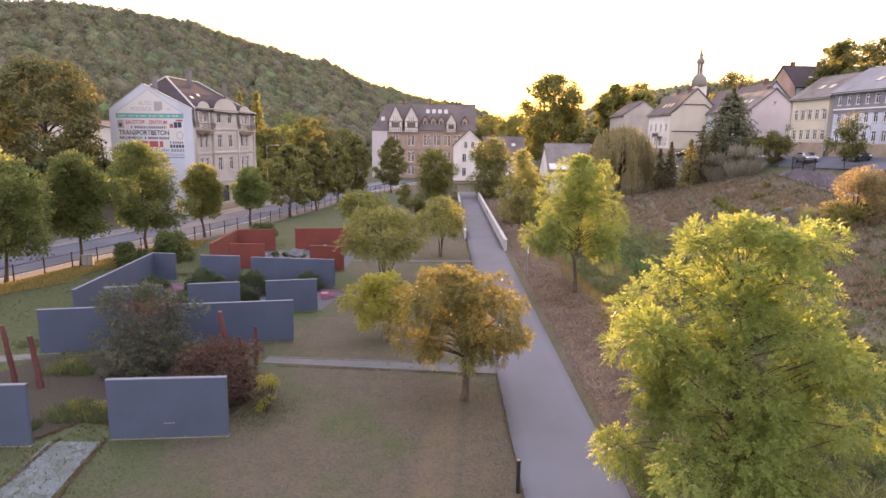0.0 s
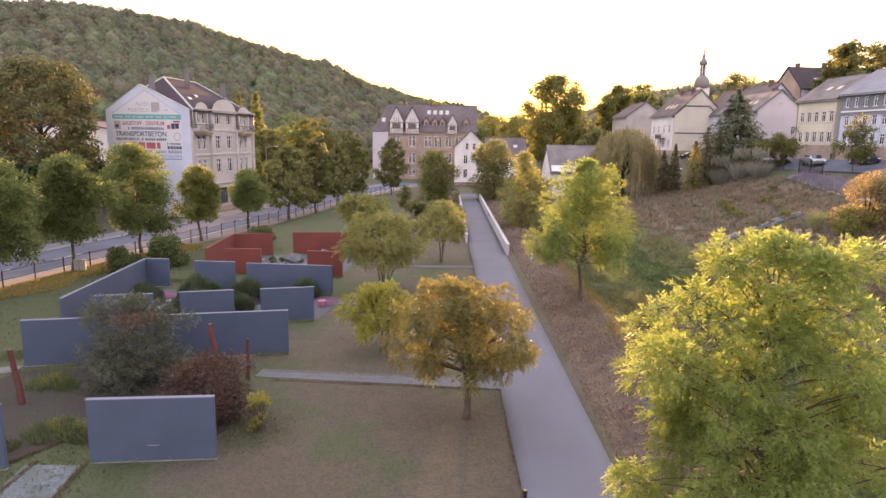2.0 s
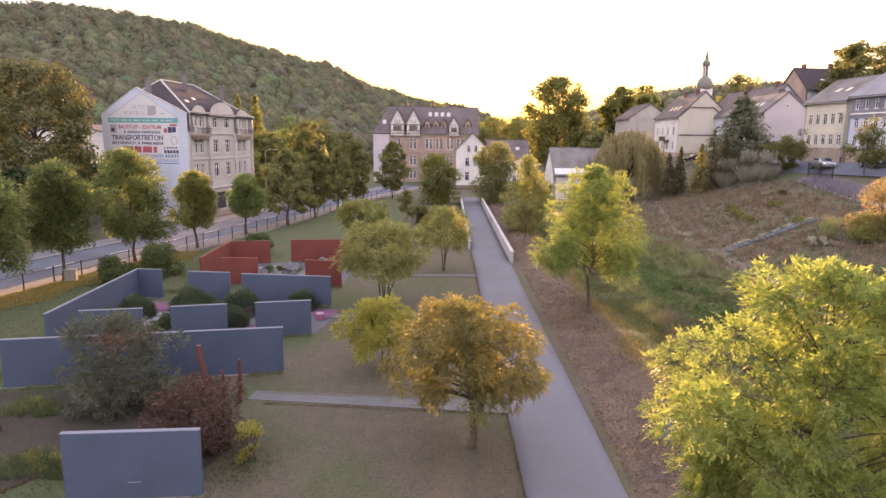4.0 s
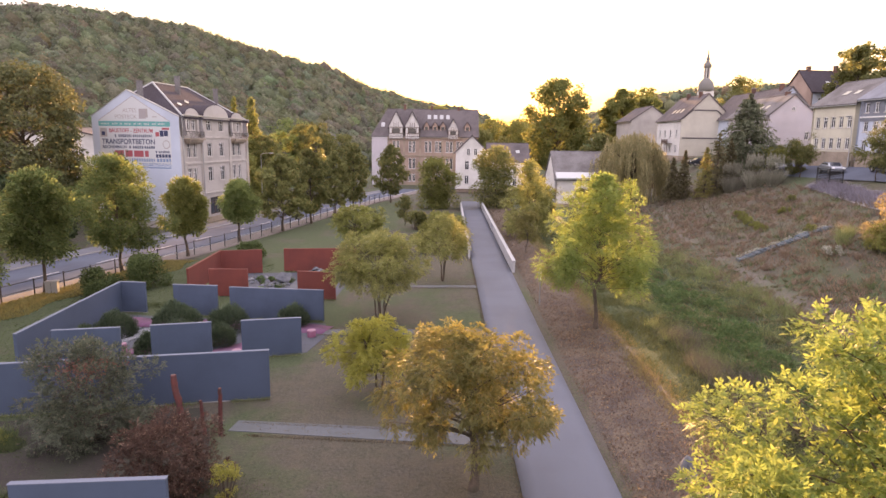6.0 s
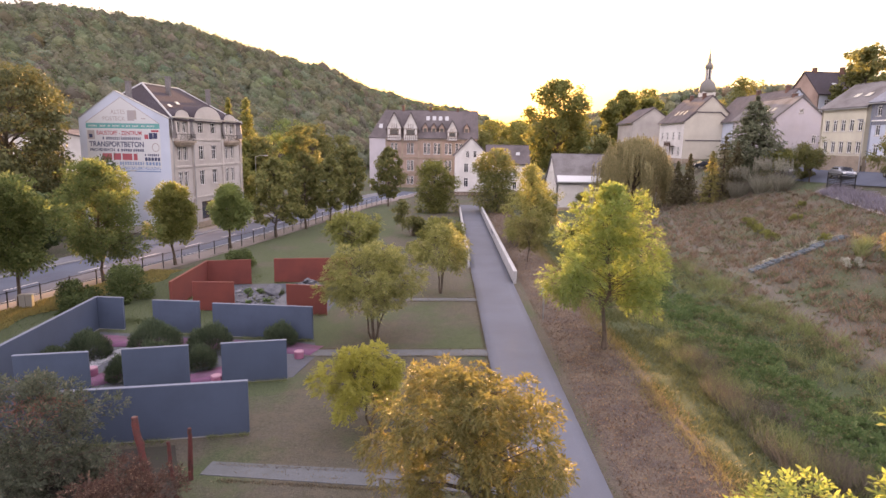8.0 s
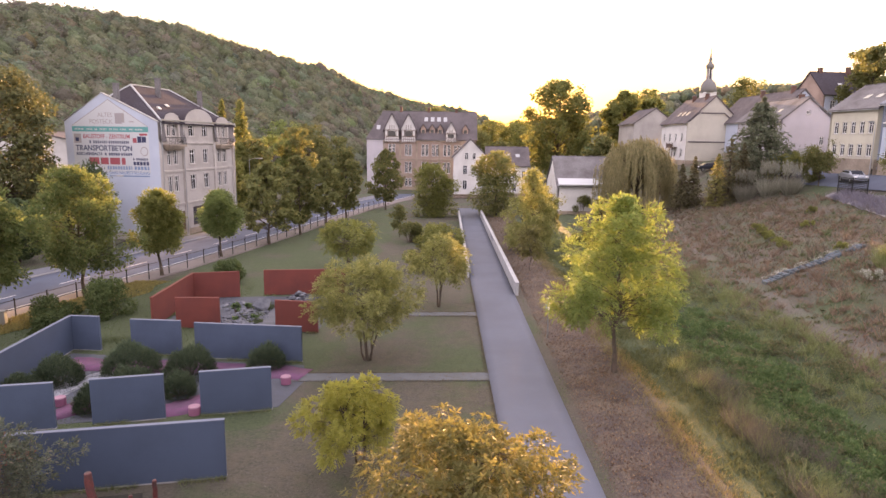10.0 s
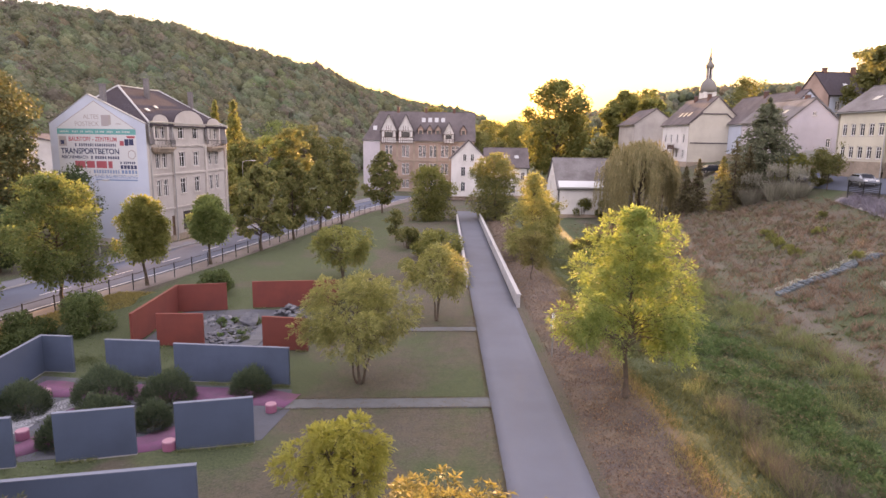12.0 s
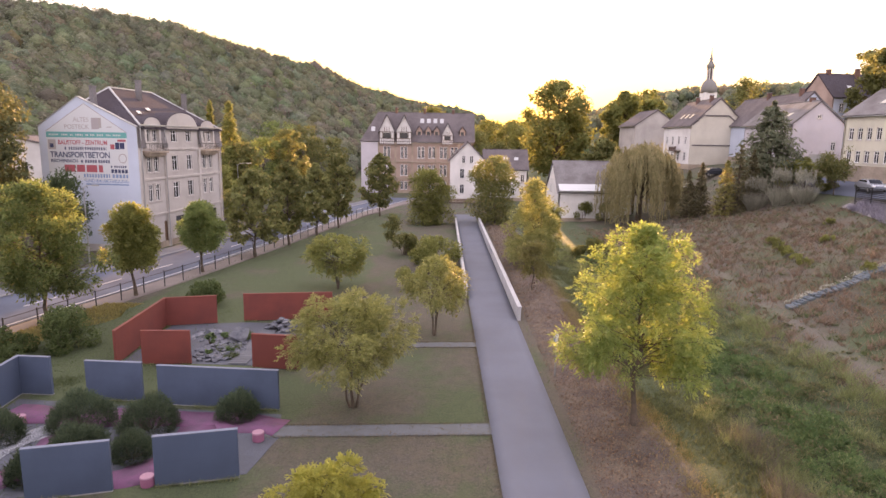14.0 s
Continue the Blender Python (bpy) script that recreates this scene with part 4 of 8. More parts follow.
# ---- houses ----
def wall_panel(w, h, holes, t=0.3, peak=None, peak_x=None):
    """An upright wall in the plane y = 0, inside towards +y, with holes (x0, x1, z0, z1) right through, and a gable if peak is given."""
    px = w / 2 if peak_x is None else peak_x
    xs = sorted({0.0, w, *( [px] if peak else [] ), *[v for a in holes for v in a[:2]]})
    zs = sorted({-0.6, h, *( [peak] if peak else [] ), *[v for a in holes for v in a[2:]]})

    def cap(x, z):
        if not peak or z <= h:
            return z
        lim = h + (peak - h) * (x / px if x <= px else (w - x) / (w - px))
        return min(z, lim)

    bm = bmesh.new()
    for y in (0.0, t):
        for x0, x1 in zip(xs, xs[1:]):
            for z0, z1 in zip(zs, zs[1:]):
                cx, cz = (x0 + x1) / 2, (z0 + z1) / 2
                if any(a[0] < cx < a[1] and a[2] < cz < a[3] for a in holes):
                    continue
                ring = [(x0, cap(x0, z0)), (x1, cap(x1, z0)), (x1, cap(x1, z1)), (x0, cap(x0, z1))]
                ring = [p for i, p in enumerate(ring) if p != ring[i - 1]]
                if len(ring) < 3:
                    continue
                vs = [bm.verts.new((x, y, z)) for x, z in ring]
                bm.faces.new(vs if y == 0 else vs[::-1])
    for x0, x1, z0, z1 in holes:
        ring = [(x0, z0), (x1, z0), (x1, z1), (x0, z1)]
        for (a, b), (c, d) in zip(ring, ring[1:] + ring[:1]):
            bm.faces.new([bm.verts.new(p) for p in ((a, 0, b), (a, t, b), (c, t, d), (c, 0, d))])
    return bm


def hoop(x0, x1, z0, z1, f, y0, y1):
    """A closed rectangular frame, f wide, in one piece."""
    bm = bmesh.new()
    ring = [[bm.verts.new((x, y, z)) for x, z in c] for y in (y0, y1) for c in (((x0, z0), (x1, z0), (x1, z1), (x0, z1)), ((x0 + f, z0 + f), (x1 - f, z0 + f), (x1 - f, z1 - f), (x0 + f, z1 - f)))]
    a, b, c, d = ring
    for i in range(4):
        j = (i + 1) % 4
        for p, q in ((a, b), (b, d), (d, c), (c, a)):
            bm.faces.new((p[i], p[j], q[j], q[i]))
    bmesh.ops.recalc_face_normals(bm, faces=bm.faces)
    return bm


def window(parent, x0, x1, z0, z1, face, frame_mat="white", trim=None, bars=1, sill=True):
    """A window in a wall whose plane is given by face: frame, panes, sill, in the parent's space."""
    w, h = x1 - x0, z1 - z0
    f = 0.09
    fr = part("window", hoop(0, w, 0, h, f, 0.10, 0.17), M[frame_mat], parent)
    fr.matrix_local = face @ Matrix.Translation((x0, 0, z0))
    part("pane", box(bmesh.new(), f, w - f, 0.135, 0.145, f, h - f), M["pane"], fr)
    if bars:
        part("mullion", box(bmesh.new(), w / 2 - 0.035, w / 2 + 0.035, 0.10, 0.16, f, h - f), M[frame_mat], fr)
        if h > 1.2:
            part("transom", box(bmesh.new(), f, w - f, 0.105, 0.158, h * 0.68, h * 0.68 + 0.06), M[frame_mat], fr)
    if sill:
        part("sill", box(bmesh.new(), -0.08, w + 0.08, -0.08, 0.1, -0.09, 0.0, 0.01), M[trim or "stucco_trim"], fr)
    if trim:
        part("surround", hoop(-0.16, w + 0.16, -0.10, h + 0.16, 0.16, -0.05, 0.02), M[trim], fr)
    return fr


def slab(bm, a, b, c, d, t=0.22):
    """A roof slope through four corners, t thick upwards."""
    a, b, c, d = map(Vector, (a, b, c, d))
    n = (b - a).cross(d - a).normalized()
    if n.z < 0:
        n = -n
    lo = [bm.verts.new(p) for p in (a, b, c, d)]
    hi = [bm.verts.new(p + n * t) for p in (a, b, c, d)]
    bm.faces.new(lo)
    bm.faces.new(hi)
    for i in range(4):
        j = (i + 1) % 4
        bm.faces.new((lo[i], lo[j], hi[j], hi[i]))
    bmesh.ops.recalc_face_normals(bm, faces=bm.faces)


def gable_house(name, label, at, w, d, h, peak, wall, roof, front=(), left=(), right=(), peak_x=None, over=0.35, chimneys=(), skylights=(), frame_mat="white", trim=None, base="stone_base", back_peak=True, side=None):
    """Gable towards -y, ridge along y. Holes are windows: (x0, x1, z0, z1); left and right count along y."""
    e = thing(name, label, "house", "houses", at=at)
    px = w / 2 if peak_x is None else peak_x
    faces = {"front": (pose(0, 0, 0), w, front, peak, px), "back": (pose(w, d, 0, 0, 0, 180), w, (), peak, w - px),
             "left": (pose(0, d - 0.3, 0, 0, 0, -90), d - 0.6, left, None, None), "right": (pose(w, 0.3, 0, 0, 0, 90), d - 0.6, right, None, None)}
    for key, (m, ww, holes, pk, ppx) in faces.items():
        ob = part("wall", wall_panel(ww, h, holes, 0.3, pk, ppx), M[side if side and key in ("left", "right") else wall], e)
        ob.matrix_local = m
        b = part("plinth", box(bmesh.new(), -0.04, ww + 0.04, -0.05, 0.0, -1.9, 0.55, 0.01), M[base], e)
        b.matrix_local = m
        for a in holes:
            window(e, *a, m, frame_mat, trim)
    for s in (0, 1):
        xe, xo = (0, -over) if s == 0 else (w, w + over)
        dz = (peak - h) / (px if s == 0 else w - px) * over
        bm = bmesh.new()
        slab(bm, (xo, -over * 0.6, h - dz), (px, -over * 0.6, peak), (px, d + over * 0.6, peak), (xo, d + over * 0.6, h - dz))
        part("roof", bm, M[roof], e)
        g = tube(np.array([[xo - 0.05, -over * 0.6, h - dz], [xo - 0.05, d + over * 0.6, h - dz]]), [0.07, 0.07], 6)
        array_mesh("gutter", *g, M["metal_grey"], e)
    part("ridge", box(bmesh.new(), px - 0.14, px + 0.14, -over * 0.6, d + over * 0.6, peak + 0.14, peak + 0.30, 0.05), M[roof], e)
    part("ceiling_slab", box(bmesh.new(), 0.3, w - 0.3, 0.3, d - 0.3, h - 0.25, h - 0.05), M["dark"], e)
    for cx, cy, ch in chimneys:
        zc = h + (peak - h) * (cx / px if cx <= px else (w - cx) / (w - px)) - 0.3
        c = part("chimney", box(bmesh.new(), cx - 0.35, cx + 0.35, cy - 0.3, cy + 0.3, zc, peak + ch, 0.02), M["brick"], e)
        part("chimney_cap", box(bmesh.new(), cx - 0.42, cx + 0.42, cy - 0.37, cy + 0.37, peak + ch, peak + ch + 0.1, 0.02), M["kerb"], c)
    for side, f, cy in skylights:
        xa, xb = (0, px) if side == "left" else (w, px)
        x0, z0 = xa + (xb - xa) * f, h + (peak - h) * f
        x1, z1 = xa + (xb - xa) * (f + 0.16), h + (peak - h) * (f + 0.16)
        n = Vector((-(z1 - z0) * (1 if side == "left" else -1), 0, abs(x1 - x0))).normalized() * 0.24
        bm = bmesh.new()
        slab(bm, (x0 + n.x, cy, z0 + n.z), (x1 + n.x, cy, z1 + n.z), (x1 + n.x, cy + 0.9, z1 + n.z), (x0 + n.x, cy + 0.9, z0 + n.z), 0.06)
        part("skylight", bm, M["metal_grey"], e)
    return e


def row(x0, n, step, w, z, h):
    return [(x0 + i * step, x0 + i * step + w, z, z + h) for i in range(n)]


# pale house at the end of the path
gable_house("house", "white rendered gabled house at the end of the footpath", pose(0.5, 146, 0.2), 7.2, 11, 8.6, 12.2, "render_white", "roof_tile",
            front=row(2.0, 1, 2.6, 1.0, 1.6, 2.0) + row(2.0, 1, 2.6, 1.0, 4.8, 2.0) + row(2.4, 2, 1.6, 0.8, 8.0, 1.5), right=row(2, 3, 3, 1.0, 4.8, 1.8), left=row(2, 3, 3, 1, 4.8, 1.8), skylights=[("right", 0.3, 2), ("right", 0.3, 4), ("right", 0.3, 6)])
gable_house("house", "white side wing of the gabled house", pose(7.8, 158, 0.2, 0, 0, -90), 8.0, 9.5, 6.8, 10.6, "render_white", "roof_tile", right=row(5.6, 2, 2, 0.9, 3.9, 1.7) + row(5.6, 2, 2, 0.9, 1.0, 1.7), skylights=[("right", 0.42, 2.0), ("right", 0.42, 4.3), ("right", 0.42, 6.6)])
# low house right of the path: ridge across
barn = gable_house("house", "low white house with a grey roof beside the weeping willow", pose(18.2, 129.2, 0.0, 0, 0, -90), 12.0, 12.5, 4.9, 9.5, "render_white", "roof_grey",
                   front=[(4.0, 4.6, 4.4, 6.6), (5.4, 6.0, 4.4, 6.6), (8.8, 9.4, 0.8, 3.2)])
bm = bmesh.new()
slab(bm, (12.45, 0.1, 4.85), (11.1, 0.1, 5.85), (11.1, 9.6, 5.85), (12.45, 9.6, 4.85), 0.30)
part("eaves_band", bm, M["sign_pale"], barn, "white sheet-metal eaves strip")

# yellow gabled house on the bank, and the houses behind it
gable_house("house", "cream gabled town house with stepped brown bands", pose(48.2, 141, 8.3), 10.6, 16, 8.3, 13.4, "render_pale", "roof_tile", side="render_white",
            left=row(1.5, 4, 3.6, 1.1, 1.2, 1.7) + row(1.5, 4, 3.6, 1.1, 4.4, 1.7), chimneys=[(4.7, 3, 0.8), (4.7, 10, 0.8)], skylights=[("left", 0.25, 4), ("left", 0.25, 6.5), ("left", 0.25, 9)])
gable_house("house", "grey rendered town house with a flat gable", pose(44.5, 166, 8.0), 10, 14, 9.0, 12.5, "render_grey", "roof_tile")
pink = gable_house("house", "pale pink gabled house with a blue-grey slate roof", pose(50.3, 108, 9.6), 7.4, 15, 6.5, 9.6, "render_pink", "roof_grey", front=[(3.4, 4.0, 7.2, 7.8), (5.8, 6.5, 2.6, 3.9)], chimneys=[(3.8, 2.5, 0.7)], skylights=[("left", 0.3, 3), ("left", 0.3, 5), ("left", 0.5, 9)])
for k in range(2):
    leaf = part("garage_door", box(bmesh.new(), 2.7 + 1.3 * k, 3.94 + 1.3 * k, -0.11, -0.05, 0.0, 2.1, 0.01), M["metal_grey"], pink)
    part("handle", box(bmesh.new(), 3.78 + 0.16 * k, 3.82 + 0.16 * k, -0.15, -0.11, 0.95, 1.1, 0.005), M["metal_dark"], leaf)
gable_house("house", "bluish white gabled house behind the pink one", pose(56.0, 122, 10.0), 9.5, 24, 6.6, 11.6, "render_blue", "roof_tile", chimneys=[(4.4, 3, 0.9), (4.4, 14, 0.9)], skylights=[("left", 0.4, 5), ("left", 0.4, 9)])
gable_house("house", "cream two-storey town house with white-framed windows", pose(51.7, 88.5, 10.0, 0, 0, 6), 9.0, 8.4, 6.8, 9.9, "render_cream", "roof_grey",
            left=row(0.5, 5, 1.5, 0.85, 3.7, 1.5) + row(0.5, 5, 1.5, 0.85, 0.9, 1.5), skylights=[("left", 0.35, 2), ("left", 0.35, 4)])
upper = row(0.6, 9, 1.6, 0.8, 5.55, 1.25)
slated = gable_house("house", "bluish white town house with a slate upper storey", pose(53.45, 73.0, 9.9, 0, 0, 6), 9.5, 15.3, 7.3, 10.4, "render_blue", "slate_blue",
                     left=row(0.6, 9, 1.6, 0.8, 3.2, 1.3) + row(0.6, 9, 1.6, 0.8, 0.8, 1.4) + upper, chimneys=[(4.7, 7, 0.9)], skylights=[("left", 0.3, 3), ("left", 0.3, 6), ("left", 0.3, 9)])
clad = part("slate_cladding", wall_panel(14.7, 2.1, [(a, b, c - 5.1, d - 5.1) for a, b, c, d in upper], 0.06), M["slate_blue"], slated, "blue-grey slates over the upper storey")
clad.matrix_local = pose(-0.066, 15.0, 5.1, 0, 0, -90)
part("cornice", box(bmesh.new(), -0.16, -0.003, 0.3, 15.0, 4.92, 5.1, 0.02), M["white"], slated)
gable_house("house", "tall pink and white house with a dark roof uphill", pose(67.3, 137.9, 12.0, 0, 0, -80), 8.0, 12, 9.7, 13.8, "render_rose", "roof_slate", front=row(1.6, 2, 3.6, 1.0, 6.8, 1.5), right=row(1.3, 4, 2.6, 1.0, 6.9, 1.6) + row(1.3, 4, 2.6, 1.0, 3.9, 1.6), side="render_blue", chimneys=[(4, 2, 0.9), (4.6, 7.5, 1.1)], skylights=[("right", 0.3, 4), ("right", 0.3, 8)])
gable_house("house", "far white house above the town", pose(78, 190, 10), 12, 10, 8, 12, "render_white", "roof_tile", front=row(2, 3, 3, 1.1, 4, 1.6))


def bands():
    """Brown bands on the gable of the cream house, and its balcony."""
    e = thing("gable_band", "brown moulded band on the cream gable wall", "moulding", at=pose(48.4, 141, 8.3))
    part("string_course", box(bmesh.new(), 0.1, 9.3, -0.12, 0.0, 4.2, 4.45, 0.02), M["roof_tile"], e)
    part("upper_band", box(bmesh.new(), 2.3, 7.1, -0.12, 0.0, 10.0, 10.25, 0.02), M["roof_tile"], e)
    for sx, ang in ((2.3, 139), (7.1, 41)):
        part("sloping_band", box(bmesh.new(), 0, 3.0, -0.12, 0.0, -0.25, 0, 0.02, pose(sx, 0, 10.25, 0, ang, 0)), M["roof_tile"], e)
    b = thing("balcony", "dark metal balcony on the side of the cream house", "balcony", at=pose(48.4, 146, 8.3))
    part("floor_slab", box(bmesh.new(), -1.3, 0, 0, 4, 3.0, 3.15, 0.01), M["timber"], b)
    part("railing", boxes((-1.3, -1.22, 0, 4, 4.0, 4.08), (-1.3, -1.22, 0, 0.08, 3.15, 4.0), (-1.3, -1.22, 3.92, 4, 3.15, 4.0), (-1.3, -1.22, 1.95, 2.03, 3.15, 4.0), (-1.29, -1.23, 0, 4, 3.2, 3.9)), M["timber"], b)
    for yy in (0.05, 3.85):
        part("post", box(bmesh.new(), -1.3, -1.2, yy, yy + 0.1, -0.3, 3.0), M["timber"], b)


bands()


# ---- church far behind ----
def church():
    e = thing("church_tower", "slim church tower with a dark onion dome and lantern", "church", at=pose(99.1, 260, 14.0))
    part("tower", box(bmesh.new(), -2.4, 2.4, -2.4, 2.4, 0, 18.2, 0.1), M["render_white"], e)
    prof = [(2.6, 18.0), (3.0, 18.3), (3.1, 19.2), (2.95, 20.6), (2.4, 21.9), (1.5, 22.8), (1.1, 23.2)]
    v, f = tube(np.array([[0, 0, z] for r, z in prof]), [r for r, z in prof], 14)
    array_mesh("dome", v, f, M["spire"], e, True)
    bm = bmesh.new()
    bmesh.ops.create_cone(bm, segments=10, radius1=0.65, radius2=0.6, depth=4.2, cap_ends=True, matrix=pose(0, 0, 25.2))
    part("lantern_core", bm, M["roof_slate"], e)
    for k in range(6):
        a = k * math.pi / 3
        part("lantern_post", box(bmesh.new(), -0.16, 0.16, -0.16, 0.16, 23.1, 27.2, 0, pose(1.05 * math.cos(a), 1.05 * math.sin(a), 0)), M["render_white"], e)
    prof = [(1.3, 27.1), (1.5, 27.5), (1.55, 28.2), (0.9, 29.2), (0.5, 29.8), (0.7, 30.4), (0.4, 31.2), (0.14, 33.2), (0.07, 34.6)]
    v, f = tube(np.array([[0, 0, z] for r, z in prof]), [r for r, z in prof], 10)
    array_mesh("spire", v, f, M["spire"], e, True)


church()


# ---- half-timbered building by the road ----
def half_disc(cx, z0, rx, rz, y0, y1, n=20):
    """An upright half disc with a flat foot."""
    bm = bmesh.new()
    pts = [(cx + rx * math.cos(math.pi * i / n), z0 + rz * math.sin(math.pi * i / n)) for i in range(n + 1)]
    rings = [[bm.verts.new((x, y, z)) for x, z in pts] for y in (y0, y1)]
    bm.faces.new(rings[0])
    bm.faces.new(rings[1])
    for i in range(n + 1):
        j = (i + 1) % (n + 1)
        bm.faces.new((rings[0][i], rings[0][j], rings[1][j], rings[1][i]))
    bmesh.ops.recalc_face_normals(bm, faces=bm.faces)
    return bm


def text_part(name, body, width, height, m, material, parent, bold=0.0):
    """Flat letters fitted to a width and height, with their lower left at m."""
    cu = bpy.data.curves.new(name, "FONT")
    cu.body, cu.size, cu.extrude, cu.offset = body, 1.0, 0.006, bold
    tmp = new("lettering_source", cu)
    me = bpy.data.meshes.new_from_object(tmp.evaluated_get(bpy.context.evaluated_depsgraph_get()))
    bpy.data.objects.remove(tmp)
    co = np.empty(len(me.vertices) * 3)
    me.vertices.foreach_get("co", co)
    co = co.reshape(-1, 3)
    lo, hi = co.min(0), co.max(0)
    co[:, 0] = (co[:, 0] - lo[0]) / (hi[0] - lo[0]) * width
    co[:, 1] = (co[:, 1] - lo[1]) / (hi[1] - lo[1]) * height
    me.vertices.foreach_set("co", co.ravel())
    me.materials.clear()
    me.materials.append(material)
    ob = new(name, me)
    ob.parent = parent
    ob.matrix_local = m
    return ob


def timber_house():
    e = gable_house("house", "large half-timbered house with a steep roof beside the road", pose(-20.9, 178, 0.0, 0, 0, -90), 12, 27, 12.6, 19.2, "render_rose", "roof_tile",
                    right=[(x, x + 0.75, z, z + h) for z, h in ((8.4, 2.8), (4.2, 2.7), (0.9, 2.0)) for x in (1.7, 5.0, 5.95, 9.1, 10.05, 13.2, 14.15, 15.8, 16.75, 18.6, 19.55, 21.2, 22.15, 23.8, 24.75)],
                    chimneys=[(6, 8, 1.4), (6, 15, 1.2), (6, 22, 1.0)], skylights=[("right", 0.3, 2.2)] + [("right", 0.62, y) for y in (14.0, 15.6, 17.2, 18.8)])
    # the end towards the road is hipped
    for c in e.children:
        for v in c.data.vertices:
            if c.name.startswith(("roof", "ridge")) and v.co.y < 1 and v.co.z > 18:
                v.co.y += 3.6
            if c.name.startswith("wall") and c.matrix_local.translation.length < 0.01 and v.co.z > 13:
                v.co.z = 12.6
    hip = bmesh.new()
    face = hip.faces.new([hip.verts.new(p) for p in ((-0.35, -0.22, 12.3), (12.35, -0.22, 12.3), (6.0, 3.5, 19.25))])
    for v in bmesh.ops.extrude_face_region(hip, geom=[face])["geom"]:
        if isinstance(v, bmesh.types.BMVert):
            v.co.z -= 0.2
    bmesh.ops.recalc_face_normals(hip, faces=hip.faces)
    part("roof", hip, M["roof_tile"], e)
    for y in (4.0, 8.0, 12.1, 17.7, 20.6, 23.2, 26.2):
        part("pilaster", box(bmesh.new(), 12.0, 12.14, y, y + 0.42, 0.3, 12.3, 0.02), M["stone_base"], e)
    for z in (3.5, 7.4, 11.9):
        part("string_course", box(bmesh.new(), 12.0, 12.2, 4.0, 26.9, z, z + 0.28, 0.02), M["stone_base"], e)
    for y in (13.2, 15.4, 17.4, 23.6):
        d = part("small_dormer", wall_panel(1.3, 1.5, [(0.25, 1.05, 0.35, 1.3)], 0.2, 2.5), M["render_rose"], e)
        d.matrix_local = pose(11.1, y, 13.5, 0, 0, 90)
        part("dormer_window", box(bmesh.new(), 0.25, 1.05, 0.08, 0.12, 0.35, 1.3), M["pane"], d)
        for sx in (1, -1):
            r = bmesh.new()
            slab(r, (0.65 - sx * 0.95, -0.2, 1.25), (0.65, -0.2, 2.65), (0.65, 2.8, 2.65), (0.65 - sx * 0.95, 1.6, 1.25), 0.1)
            part("dormer_roof", r, M["roof_tile"], d)
    part("end_pier", box(bmesh.new(), 12.0, 12.25, 0, 4.0, -0.4, 12.5, 0.02), M["render_pink"], e, "pale pink corner bay")
    for x0, size in ((4.4, 1.0), (8.5, 1.0), (19.4, 0.72)):
        d = part("timber_dormer", wall_panel(3.6, 2.6, [(0.9, 2.7, 0.9, 2.2)], 0.3, 6.2), M["render_white"], e)
        d.matrix_local = pose(12.45, x0, 12.2, 0, 0, 90) @ Matrix.Diagonal((size, 1.0, size, 1.0))
        w = part("dormer_window", box(bmesh.new(), 0.9, 2.7, 0.1, 0.16, 0.9, 2.2), M["pane"], d)
        s = bmesh.new()
        for k in range(8):
            box(s, k * 0.5, k * 0.5 + 0.13, -0.05, 0.0, -0.5, 0.85)
        for z in (-0.55, 0.8, 2.3):
            box(s, 0, 3.6, -0.06, 0.0, z, z + 0.16)
        for x in (0.0, 0.75, 2.75, 3.45):
            box(s, x, x + 0.15, -0.05, 0.0, 0.8, 2.4)
        for x in (1.2, 1.75, 2.3):
            box(s, x, x + 0.12, -0.05, 0.0, 2.4, 3.6)
        part("timber_frame", s, M["timber"], d)
        for sx, a in ((1, -1), (-1, 1)):
            r = bmesh.new()
            slab(r, (1.8 - sx * 2.1, -0.35, 2.0), (1.8, -0.35, 6.35), (1.8, 5.0, 6.35), (1.8 - sx * 2.1, 3.0, 2.0), 0.15)
            part("dormer_roof", r, M["roof_tile"], d)


timber_house()


